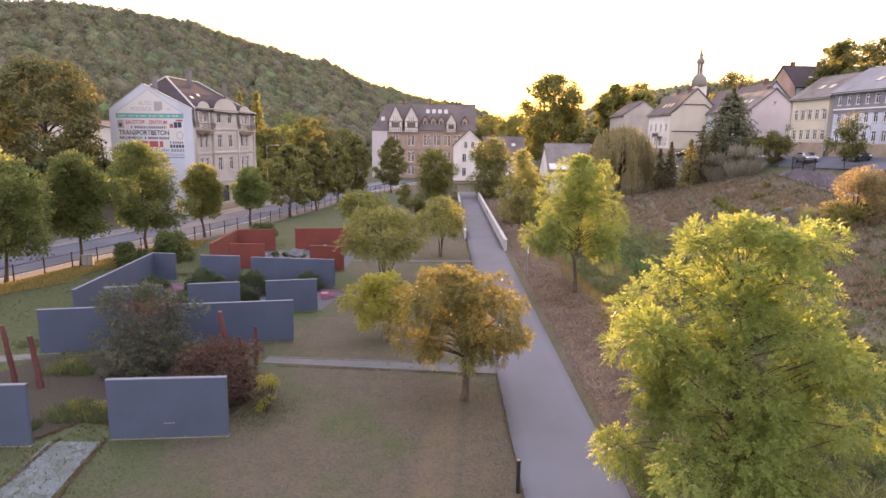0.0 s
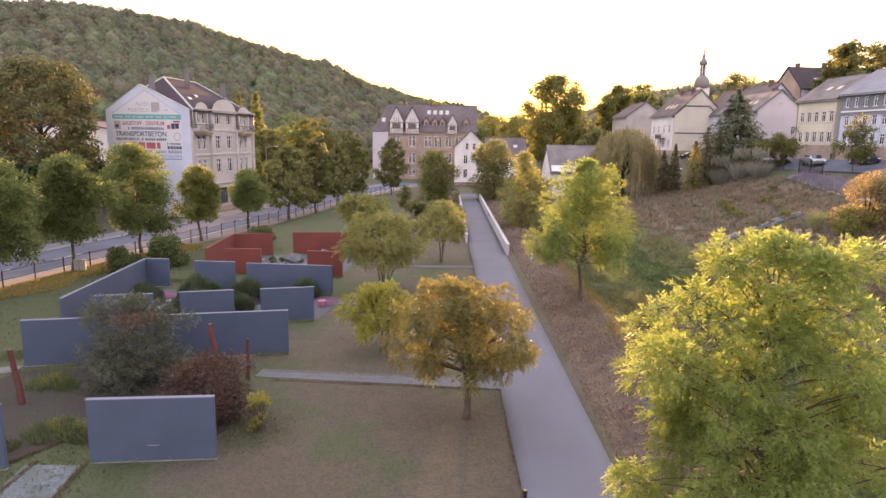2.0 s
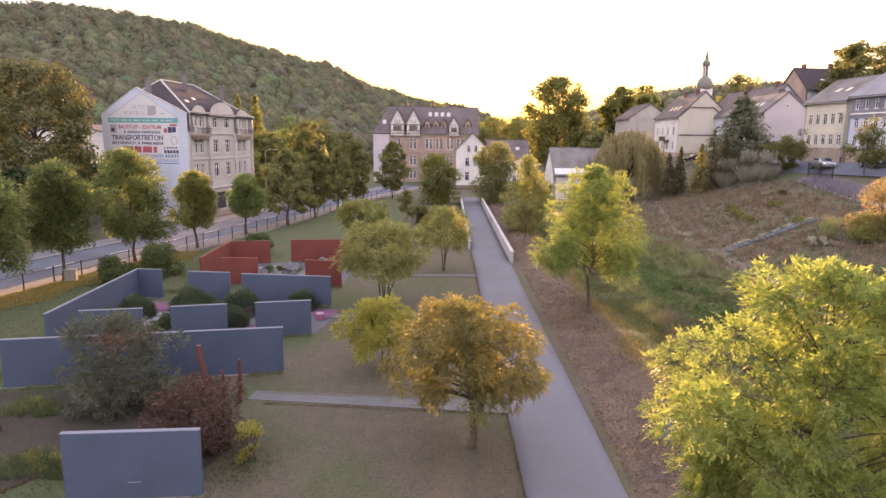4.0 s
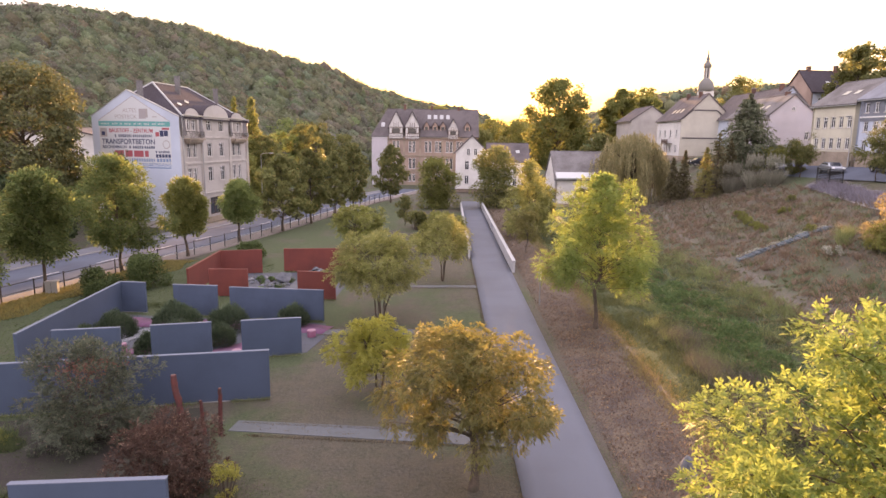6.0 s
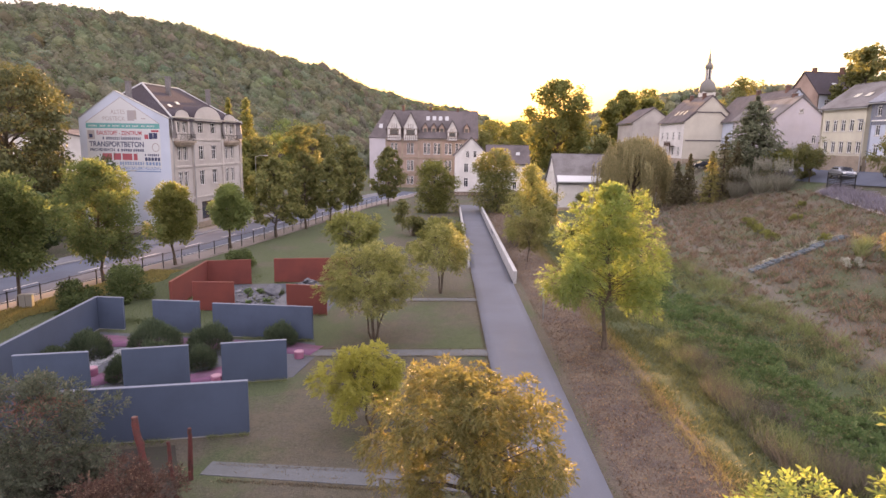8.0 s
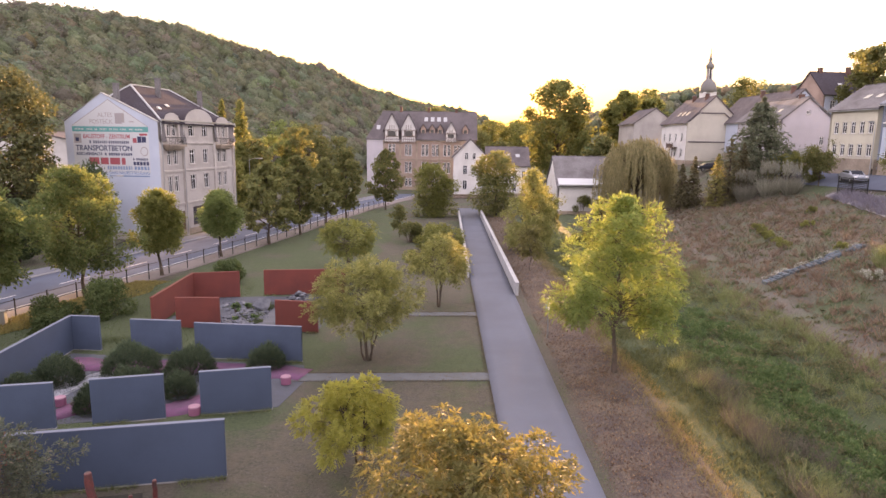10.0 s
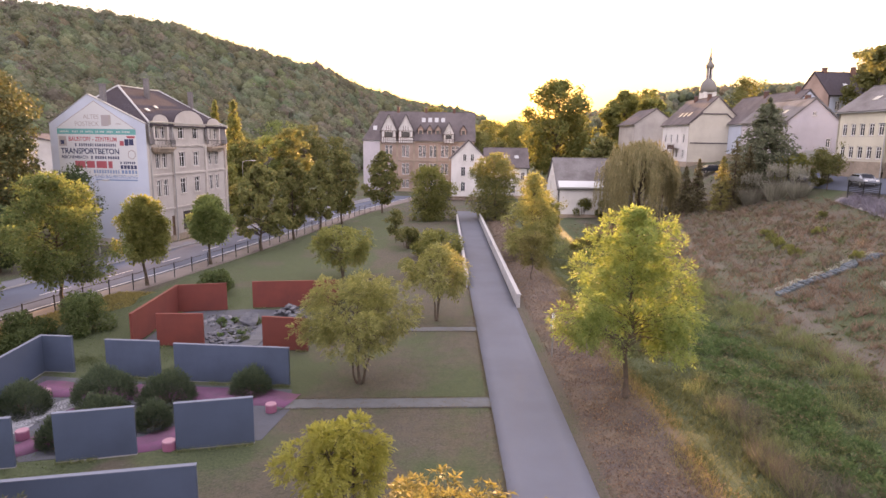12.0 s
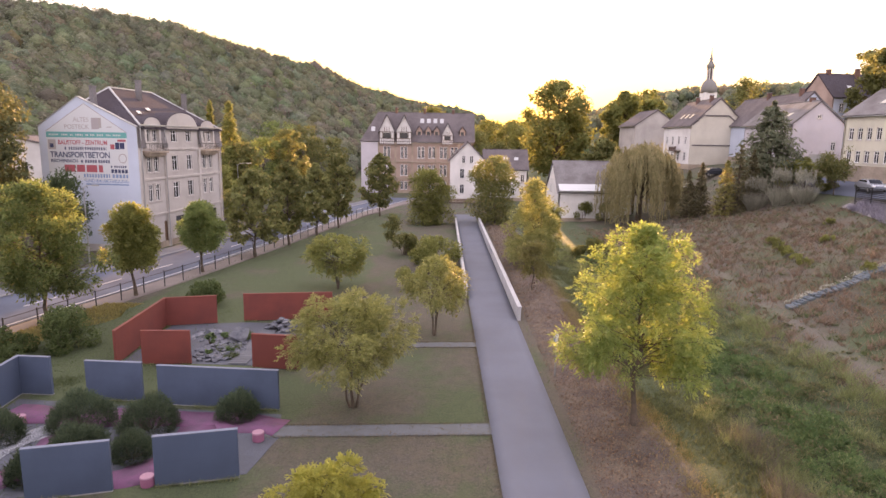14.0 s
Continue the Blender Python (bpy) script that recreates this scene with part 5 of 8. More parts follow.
# ---- corner house with the painted advertisement ----
def corner_house():
    e = thing("house", "beige stucco corner house with a painted gable advertisement", "house", "houses", at=pose(-46.5, 86.6, -0.45, 0, 0, -6.6))
    W, D, H = 12.0, 19.0, 14.2
    px, peak = 5.1, 17.5
    g = part("gable_wall", wall_panel(W - 0.02, H, [], 0.4, peak, px), M["render_blue"], e, "bluish white fire wall")
    part("gable_plinth", box(bmesh.new(), -0.03, W, -0.06, 0.0, -0.5, 0.9, 0.02), M["render_grey"], e)
    cp = bmesh.new()
    slab(cp, (-0.1, -0.06, H - 0.02), (px, -0.06, peak - 0.02), (px, 0.46, peak - 0.02), (-0.1, 0.46, H - 0.02), 0.09)
    slab(cp, (W + 0.06, -0.06, H - 0.02), (px, -0.06, peak - 0.02), (px, 0.46, peak - 0.02), (W + 0.06, 0.46, H - 0.02), 0.09)
    part("gable_coping", cp, M["metal_grey"], e)
    m = pose(W, 0.0, 0, 0, 0, 90)
    cols = [(1.5, 0.95), (2.9, 0.95), (6.7, 1.35), (10.1, 1.35), (14.0, 0.95), (15.7, 0.95)]
    holes = []
    for s, w in cols:
        holes += [(s, s + w, 5.75, 7.75), (s, s + w, 9.1, 11.0), (s, s + w, 12.6, 14.05)]
    ground = [(4.3, 5.7, 0.1, 3.2), (6.9, 9.7, 1.1, 3.5), (10.6, 13.2, 1.1, 3.5), (14.6, 17.4, 1.1, 3.5)]
    f = part("facade_wall", wall_panel(D, H, holes + ground, 0.4), M["render_beige"], e, "weathered beige stucco front")
    f.matrix_local = m
    for a in holes:
        window(e, *a, m, "white", "stucco_trim")
    for a in ground[1:]:
        window(e, *a, m, "timber", None, 1, True)
    d = part("front_door", boxes((4.35, 5.65, 0.15, 0.22, 0.1, 3.15), (4.5, 4.95, 0.11, 0.15, 0.4, 2.2), (5.05, 5.5, 0.11, 0.15, 0.4, 2.2)), M["wood_door"], e, "brown wooden double door")
    d.matrix_local = m
    for k, (yy, zz) in enumerate(((0.3, 4.1), (0.35, 8.3), (0.3, 11.7))):
        c = part("string_course", boxes((0, D, -0.16, 0.0, zz, zz + 0.2), (0, D, -0.10, 0.0, zz - 0.12, zz), bevel=0.015), M["stucco_trim"], e)
        c.matrix_local = m
    for a, b in ((0.0, 0.5), (4.9, 5.35), (12.9, 13.35), (18.5, 19.0)):
        c = part("pilaster", box(bmesh.new(), a, b, -0.22, 0.0, 0.0, 11.7, 0.02), M["stucco_trim"], e)
        c.matrix_local = m
    c = part("plinth", box(bmesh.new(), 0, D, -0.1, 0.0, -0.5, 0.8, 0.02), M["stone_base"], e)
    c.matrix_local = m
    # third floor: slate mansard with light dormers between
    for a, b in ((0.02, 1.0), (4.3, 5.3), (13.1, 13.6), (17.2, 18.98)):
        q = bmesh.new()
        slab(q, (a, -0.42, 11.95), (b, -0.42, 11.95), (b, -0.02, 14.35), (a, -0.02, 14.35), 0.05)
        q = part("mansard_slates", q, M["roof_grey"], e)
        q.matrix_local = m
    for a, b in ((1.05, 4.25), (13.65, 17.15)):
        k = part("dormer_front", boxes((a, a + 0.35, -0.3, 0, 11.9, 14.5), (b - 0.35, b, -0.3, 0, 11.9, 14.5), (a, b, -0.3, 0, 14.1, 14.6), bevel=0.02), M["stucco_trim"], e)
        k.matrix_local = m
        k2 = part("dormer_arch", half_disc((a + b) / 2, 14.55, (b - a) / 2, 0.85, -0.28, 0.0), M["render_beige"], e)
        k2.matrix_local = m
        k2 = part("dormer_roof", half_disc((a + b) / 2, 14.5, (b - a) / 2 + 0.12, 0.97, -0.24, 1.6), M["roof_slate"], e)
        k2.matrix_local = m
        bal = part("balcony", boxes((a - 0.3, b + 0.3, -1.0, 0.0, 11.35, 11.6), (a - 0.1, b + 0.1, -0.8, 0.0, 11.05, 11.35), (a + 0.2, b - 0.2, -0.5, 0.0, 10.85, 11.05), bevel=0.03), M["stone_base"], e, "moulded stone balcony")
        bal.matrix_local = m
        rl = bmesh.new()
        box(rl, a - 0.25, b + 0.25, -0.95, -0.9, 12.4, 12.46)
        for i in range(13):
            t = a - 0.25 + (b - a + 0.46) * i / 12
            box(rl, t, t + 0.035, -0.94, -0.91, 11.6, 12.4)
        for s in (a - 0.25, b + 0.21):
            box(rl, s, s + 0.04, -0.95, 0, 12.4, 12.46)
        rl = part("railing", rl, M["metal_dark"], bal)
    a = part("round_gable", half_disc(9.1, 14.4, 3.5, 1.75, -0.3, 0.0), M["render_beige"], e)
    a.matrix_local = m
    a = part("round_gable_roof", half_disc(9.1, 14.35, 3.64, 1.9, -0.25, 2.4), M["roof_slate"], e)
    a.matrix_local = m
    a = part("risalit_cornice", boxes((5.4, 12.8, -0.42, 0.0, 14.2, 14.45), (5.4, 12.8, -0.3, 0.0, 14.05, 14.2), bevel=0.02), M["stucco_trim"], e)
    a.matrix_local = m
    cor = part("eaves_cornice", box(bmesh.new(), 0, D, -0.5, -0.32, 14.38, 14.58, 0.02), M["metal_grey"], e)
    cor.matrix_local = m
    for key, mm, ww in (("back_wall", pose(W, D, 0, 0, 0, 180), W), ("side_wall", pose(0, D, 0, 0, 0, -90), D)):
        o = part(key, wall_panel(ww, H, [], 0.3), M["render_beige"], e)
        o.matrix_local = mm
    # hipped roof
    R0, R1, Z1 = Vector((5.6, 5.0, 18.9)), Vector((5.6, 13.6, 18.9)), 14.25
    A, B, C, Dd = Vector((-0.3, 0.42, Z1)), Vector((W + 0.35, 0.42, Z1)), Vector((W + 0.35, D + 0.3, Z1)), Vector((-0.3, D + 0.3, Z1))
    for q in ((A, B, R0), (B, C, R1, R0), (C, Dd, R1), (Dd, A, R0, R1)):
        bm = bmesh.new()
        vs = [bm.verts.new(p) for p in q]
        face = bm.faces.new(vs)
        r = bmesh.ops.extrude_face_region(bm, geom=[face])
        for v in r["geom"]:
            if isinstance(v, bmesh.types.BMVert):
                v.co.z -= 0.2
        bmesh.ops.recalc_face_normals(bm, faces=bm.faces)
        part("roof", bm, M["roof_slate"], e)
    for p, q in ((B, R0), (A, R0), (C, R1), (Dd, R1), (R0, R1)):
        v, fc = tube(np.array([p, (Vector(p) + Vector(q)) / 2, q]), [0.13, 0.13, 0.13], 6)
        array_mesh("hip_flashing", v, fc, M["metal_grey"], e)
    for cx, cy, z0, z1 in ((6.0, 1.5, 15.4, 18.7), (7.4, 8.0, 17.0, 19.9), (8.6, 16.3, 15.6, 18.9)):
        c = part("chimney", box(bmesh.new(), cx - 0.28, cx + 0.28, cy - 0.26, cy + 0.26, z0, z1, 0.02), M["roof_grey"], e)
        part("chimney_cap", box(bmesh.new(), cx - 0.34, cx + 0.34, cy - 0.32, cy + 0.32, z1, z1 + 0.1, 0.02), M["roof_grey"], c)
    for cx, cy, cz in ((10.2, 3.4, 15.9), (9.6, 6.2, 16.35), (10.4, 12.6, 15.7)):
        part("skylight", box(bmesh.new(), -0.22, 0.22, -0.3, 0.3, 0.0, 0.1, 0, pose(cx, cy, cz + 0.05, 0, 40, 0)), M["lens"], e)
    for s in (5.0, 0.2, 18.8):
        v, fc = tube(np.array([[W + 0.3, s, 14.2], [W + 0.3, s, 7.0], [W + 0.3, s, 0.0]]), [0.055] * 3, 6)
        array_mesh("downpipe", v, fc, M["metal_grey"], e)

    # painted advertisement
    G = e

    def flat(name, x0, x1, z0, z1, mat, depth=0.012):
        return part(name, box(bmesh.new(), x0, x1, -depth, -0.002, z0, z1), M[mat], G)

    def marks(name, x0, x1, z0, h, mat, step=0.27, gap=0.09):
        bm = bmesh.new()
        x = x0
        while x < x1 - 0.05:
            box(bm, x, min(x + step - gap, x1), -0.014, -0.002, z0, z0 + h)
            x += step
        return part(name, bm, M[mat], G)

    flat("sign_ground", 0.95, 10.75, 8.2, 13.0, "sign_pale", 0.006)
    tri = bmesh.new()
    vs = [tri.verts.new(p) for p in ((0.95, -0.006, 13.66), (10.75, -0.006, 13.66), (5.9, -0.006, 16.75))]
    tri.faces.new(vs)
    part("sign_triangle", tri, M["sign_pale"], G)
    for (xa, za), (xb, zb) in (((0.95, 13.66), (5.9, 16.75)), ((10.75, 13.66), (5.9, 16.75))):
        ln = math.hypot(xb - xa, zb - za)
        part("sign_outline", box(bmesh.new(), 0, ln, -0.016, -0.004, 0, 0.07, 0, pose(xa, 0, za, 0, -math.degrees(math.atan2(zb - za, xb - xa)), 0)), M["sign_brown"], G)
    up = lambda x, z: pose(x, -0.016, z, 90, 0, 0)
    text_part("lettering", "ALTES", 1.9, 0.5, up(4.4, 14.75), M["sign_brown"], G)
    text_part("lettering", "POSTECK", 3.0, 0.5, up(3.3, 13.95), M["sign_brown"], G)
    flat("emblem", 6.6, 7.5, 13.95, 15.2, "sign_mauve")
    flat("emblem_shade", 7.5, 7.8, 14.1, 15.2, "sign_brown")
    flat("arrow_shaft", 8.4, 9.0, 14.15, 14.25, "sign_brown")
    flat("teal_band", 0.95, 10.75, 13.0, 13.62, "teal")
    x = 1.3
    for k, ln in enumerate((1.4, 0.9, 0.5, 1.1, 0.4, 0.7, 1.0, 0.6, 1.2)):
        marks("writing_bar", x, x + ln * 0.8, 13.2, 0.2, "sign_pale", 0.2, 0.09)
        x += ln + 0.15
    text_part("lettering", "BAUSTOFF - ZENTRUM", 6.0, 0.52, up(2.35, 12.2), M["sign_red"], G, 0.018)
    flat("picture_block", 1.1, 2.05, 11.65, 12.75, "sign_brown")
    flat("picture_block", 1.3, 1.75, 11.85, 12.3, "sign_blue", 0.02)
    for a, b in ((3.1, 3.4), (3.6, 5.4), (5.6, 8.2)):
        marks("number_bar", a, b, 11.62, 0.34, "sign_blue", 0.28, 0.12)
    for a, b, c, dd, mt in ((8.7, 9.2, 11.75, 12.3, "sign_red"), (9.3, 9.8, 11.75, 12.5, "sign_blue"), (9.85, 10.4, 11.8, 12.5, "sign_blue"), (9.6, 10.6, 12.6, 12.85, "sign_red")):
        flat("logo_block", a, b, c, dd, mt)
    text_part("lettering", "TRANSPORTBETON", 7.3, 0.66, up(1.25, 10.75), M["sign_blue"], G, 0.018)
    text_part("lettering", "REICHENBACH", 3.3, 0.36, up(1.3, 10.2), M["sign_blue"], G, 0.02)
    for a, b in ((5.0, 5.35), (5.5, 6.9), (7.1, 8.55)):
        marks("number_bar", a, b, 10.2, 0.32, "sign_blue", 0.3, 0.1)
    ring = bmesh.new()
    for k in range(20):
        a0, a1 = k * math.tau / 20, (k + 1) * math.tau / 20
        ring.faces.new([ring.verts.new((10.1 + r * math.cos(a), -0.016, 10.75 + r * math.sin(a) * 1.1)) for r, a in ((0.5, a0), (0.5, a1), (0.4, a1), (0.4, a0))])
    part("logo_ring", ring, M["sign_brown"], G)
    for a, b in ((2.9, 4.2), (4.4, 5.4), (5.6, 6.9), (7.1, 7.6)):
        flat("logo_block", a, b, 9.15, 9.95, "sign_red")
    for a, b, c in ((8.6, 8.9, 9.68), (9.0, 10.6, 9.68), (8.6, 10.7, 9.1)):
        marks("number_bar", a, b, c, 0.26 if c > 9.5 else 0.42, "sign_blue", 0.26 if c > 9.5 else 0.42, 0.1)
    marks("name_bar", 5.2, 8.4, 8.55, 0.4, "sign_light", 0.34, 0.13)
    marks("name_bar", 8.7, 10.6, 8.55, 0.4, "sign_light", 0.42, 0.13)
    text_part("lettering", "UND BAUBETREUUNG", 5.2, 0.38, up(5.4, 8.0), M["sign_light"], G)
    flat("writing_bar", 5.4, 10.6, 7.72, 7.86, "sign_light")
    return e


corner_house()
gable_house("house", "plain white house behind the corner house", pose(-67.0, 102, 0.0), 12.5, 12, 11.2, 12.4, "render_white", "roof_tile", front=row(5.2, 2, 2.2, 1.1, 7.4, 1.7) + row(5.2, 2, 2.2, 1.1, 4.2, 1.7))


# ---- wooded hill ----
def facing_leaves(rng, c, size, out):
    """Leaf sprays that lie on the round of each crown."""
    nor = out + rng.normal(0, 0.45, c.shape)
    nor[:, 2] += 0.25
    nor /= np.linalg.norm(nor, axis=1)[:, None] + 1e-9
    ax = np.cross(nor, rng.normal(size=c.shape))
    ax /= np.linalg.norm(ax, axis=1)[:, None] + 1e-9
    side = np.cross(nor, ax)
    s = size * rng.uniform(0.6, 1.35, (len(c), 1))
    v = np.stack([c - ax * s * 0.55, c + ax * s * 0.35 + side * s * 0.42, c + ax * s * 0.35 - side * s * 0.42], 1).reshape(-1, 3)
    return v, np.arange(3 * len(c)).reshape(-1, 3)


def forest(name, label, seed, n, region, size, per, leaf, mat="leaf_forest"):
    """Lumpy crowns, each with sprays of leaves standing out from it."""
    rng = np.random.default_rng(seed)
    pts = region(rng, n)
    n = len(pts)
    r = rng.uniform(0.65, 1.3, n) * size
    d = rng.normal(size=(n, per, 3))
    d /= np.linalg.norm(d, axis=2)[:, :, None]
    d[:, :, 2] = np.abs(d[:, :, 2]) * 1.15 - 0.2
    c = pts[:, None] + d * (r[:, None, None] * rng.uniform(0.86, 1.2, (n, per, 1))) * np.array([1, 1, 1.1])
    c[:, :, 2] += r[:, None] * 0.9
    tone = np.ones((n, 4), np.float32)
    tone[:, :3] = rng.uniform(0.8, 1.22, (n, 1)) * (1 + rng.normal(0, 0.07, (n, 3)))
    ob = array_mesh(name, *facing_leaves(rng, c.reshape(-1, 3), leaf, d.reshape(-1, 3)), M[mat])
    ball = bmesh.new()
    bmesh.ops.create_icosphere(ball, subdivisions=1, radius=1.0)
    bv = np.array([v.co[:] for v in ball.verts])
    bf = np.array([[v.index for v in f.verts] for f in ball.faces])
    ball.free()
    k = len(bv)
    v = pts[:, None] + bv[None] * (r[:, None] * rng.uniform(0.72, 1.02, (n, k)))[:, :, None] * np.array([1, 1, 1.1])
    v[:, :, 2] += r[:, None] * 0.9
    f = (bf[None] + (np.arange(n) * k)[:, None, None]).reshape(-1, 3)
    core = array_mesh(name.replace("forest", "canopy").replace("trees", "canopy"), v.reshape(-1, 3), f, M["canopy"], None, True)
    for o, m in ((ob, per * 3), (core, k)):
        layer = o.data.color_attributes.new("tone", "FLOAT_COLOR", "POINT")
        layer.data.foreach_set("color", np.repeat(tone, m, 0).ravel())
    tagged(core, label.replace("forest", "forest crowns").replace("trees", "tree crowns"), "forest", kind="stuff")
    return tagged(ob, label, "forest", kind="stuff")


def hill_side(rng, n):
    u = rng.uniform(-0.84, 0.2, n)
    f, r = np.interp(u, RIDGE_U, FOOT_Y), np.interp(u, RIDGE_U, RIDGE_Y)
    q = rng.uniform(0, 1, n) ** 0.8
    y = f - 4 + q * (r * 1.08 - f)
    x = u * y
    return np.stack([x, y, land(x, y)], 1)


forest("hill_forest", "dense green broadleaf forest covering the hillside", 3, 5600, hill_side, 3.0, 44, 0.8)


def ridge_line(rng, n):
    u = rng.uniform(-0.84, 0.2, n)
    y = np.interp(u, RIDGE_U, RIDGE_Y) * rng.uniform(0.95, 1.04, n)
    return np.stack([u * y, y, land(u * y, y) + 1.5], 1)


forest("ridge_forest", "smaller trees of the forest along the ridge", 6, 1000, ridge_line, 2.4, 40, 0.75)


def far_rim(rng, n):
    a = rng.uniform(-0.25, 0.9, n)
    d = rng.uniform(330, 620, n)
    x, y = np.sin(a) * d, np.cos(a) * d
    return np.stack([x, y, land(x, y)], 1)


forest("far_trees", "distant trees beyond the town", 4, 1100, far_rim, 3.8, 24, 1.5)


def far_ridge(rng, n):
    a = rng.uniform(-0.35, 0.75, n)
    d = rng.uniform(620, 1050, n)
    x, y = np.sin(a) * d, np.cos(a) * d
    return np.stack([x, y, land(x, y)], 1)


forest("far_ridge_forest", "hazy wooded ridge on the horizon", 5, 2600, far_ridge, 5.5, 14, 2.8)


# ---- fences, parapets, street furniture ----
def road_fence():
    e = thing("road_fence", "dark steel tube fence with two rails along the pavement", "fence")
    ys = np.arange(24, 132, 2.5)
    xs = np.interp(ys, RY, FENCE_X)
    post = None
    for x, y in zip(xs, ys):
        if post is None:
            post = part("post", boxes((-0.035, 0.035, -0.035, 0.035, -0.6, 1.42), (-0.045, 0.045, -0.045, 0.045, 1.42, 1.45), bevel=0.004), M["metal_dark"], e)
            o = post
        else:
            o = new("post", post.data)
            o.parent = e
        o.location = (x, y, -0.3)
    for i in range(len(ys) - 1):
        for z in (1.04, 0.42):
            a, b = np.array([xs[i], ys[i], z]), np.array([xs[i + 1], ys[i + 1], z])
            array_mesh("rail", *tube(np.array([a, (a + b) / 2, b]), [0.024] * 3, 5), M["metal_dark"], e)


road_fence()


def parapet(name, label, pts, h=1.05, t=0.24, seg=3.0):
    e = thing(name, label, "parapet")
    (x0, y0), (x1, y1) = pts
    n = int((y1 - y0) / seg)
    for i in range(n):
        a, b = i / n, (i + 1) / n
        xa, ya, xb, yb = x0 + (x1 - x0) * a, y0 + (y1 - y0) * a, x0 + (x1 - x0) * b, y0 + (y1 - y0) * b
        ln, ang = math.hypot(xb - xa, yb - ya), math.degrees(math.atan2(yb - ya, xb - xa))
        m = pose(xa, ya, 0, 0, 0, ang)
        p = part("panel", box(bmesh.new(), 0.012, ln - 0.012, -t / 2, t / 2, -0.3, h - 0.1, 0.015), M["parapet"], e)
        p.matrix_local = m
        c = part("coping", box(bmesh.new(), 0.0, ln - 0.006, -t / 2 - 0.05, t / 2 + 0.05, h - 0.1, h, 0.02), M["parapet"], e)
        c.matrix_local = m
    return e


parapet("parapet", "pale concrete parapet wall along the footpath", ((5.48, 59.3), (5.0, 112)))
parapet("parapet", "thin pale parapet along the lawn side of the footpath", ((1.78, 65.5), (1.38, 112)), 0.95, 0.16)


def graffiti_marks():
    e = thing("paint_mark", "dark scribbled paint marks on the pale parapet", "graffiti")
    for k, (y, z) in enumerate(((84.0, 0.35), (84.9, 0.45), (85.8, 0.3), (86.7, 0.4))):
        x = 5.48 + (5.0 - 5.48) * (y - 59.3) / 52.7 - 0.125
        part("stroke", box(bmesh.new(), x - 0.004, x, y, y + 0.35, z, z + 0.5), M["sign_blue"], e)


graffiti_marks()


def end_fence():
    e = thing("garden_fence", "low dark picket fence in front of the white house", "fence", at=pose(-2.5, 141.5, 0.0))
    for k in range(40):
        part("picket", box(bmesh.new(), k * 0.3, k * 0.3 + 0.1, 0, 0.03, 0.1, 1.1, 0.005), M["timber"], e)
    for z in (0.3, 0.85):
        part("rail", box(bmesh.new(), 0, 12, 0.03, 0.08, z, z + 0.08), M["timber"], e)


end_fence()


def lamp_post(x, y, h, reach, label, ang=0, z=None):
    e = thing("street_lamp", label, "street lamp", "street lamps", at=pose(x, y, land1(x, y) if z is None else z, 0, 0, ang))
    array_mesh("pole", *tube(np.array([[0, 0, -0.3], [0, 0, 1.2], [0, 0, h * 0.6], [0, 0, h]]), [0.085, 0.08, 0.06, 0.045], 8), M["metal_grey"], e, True)
    array_mesh("arm", *tube(np.array([[0, 0, h], [reach * 0.4, 0, h + 0.25], [reach, 0, h + 0.3]]), [0.045, 0.04, 0.035], 6), M["metal_grey"], e, True)
    head = part("lamp_head", box(bmesh.new(), reach - 0.1, reach + 0.6, -0.15, 0.15, h + 0.22, h + 0.36, 0.04), M["metal_grey"], e)
    part("diffuser", box(bmesh.new(), reach, reach + 0.5, -0.1, 0.1, h + 0.19, h + 0.22), M["lens"], head)


lamp_post(-33.6, 115.0, 8.5, 1.6, "tall grey street lamp with a short arm beside the road", 0)
lamp_post(-37.4, 79.0, 7.5, 1.0, "slender grey street lamp in front of the corner house", 0)
lamp_post(51.0, 88.0, 6.3, -0.8, "dark street lamp in front of the cream house", 0)


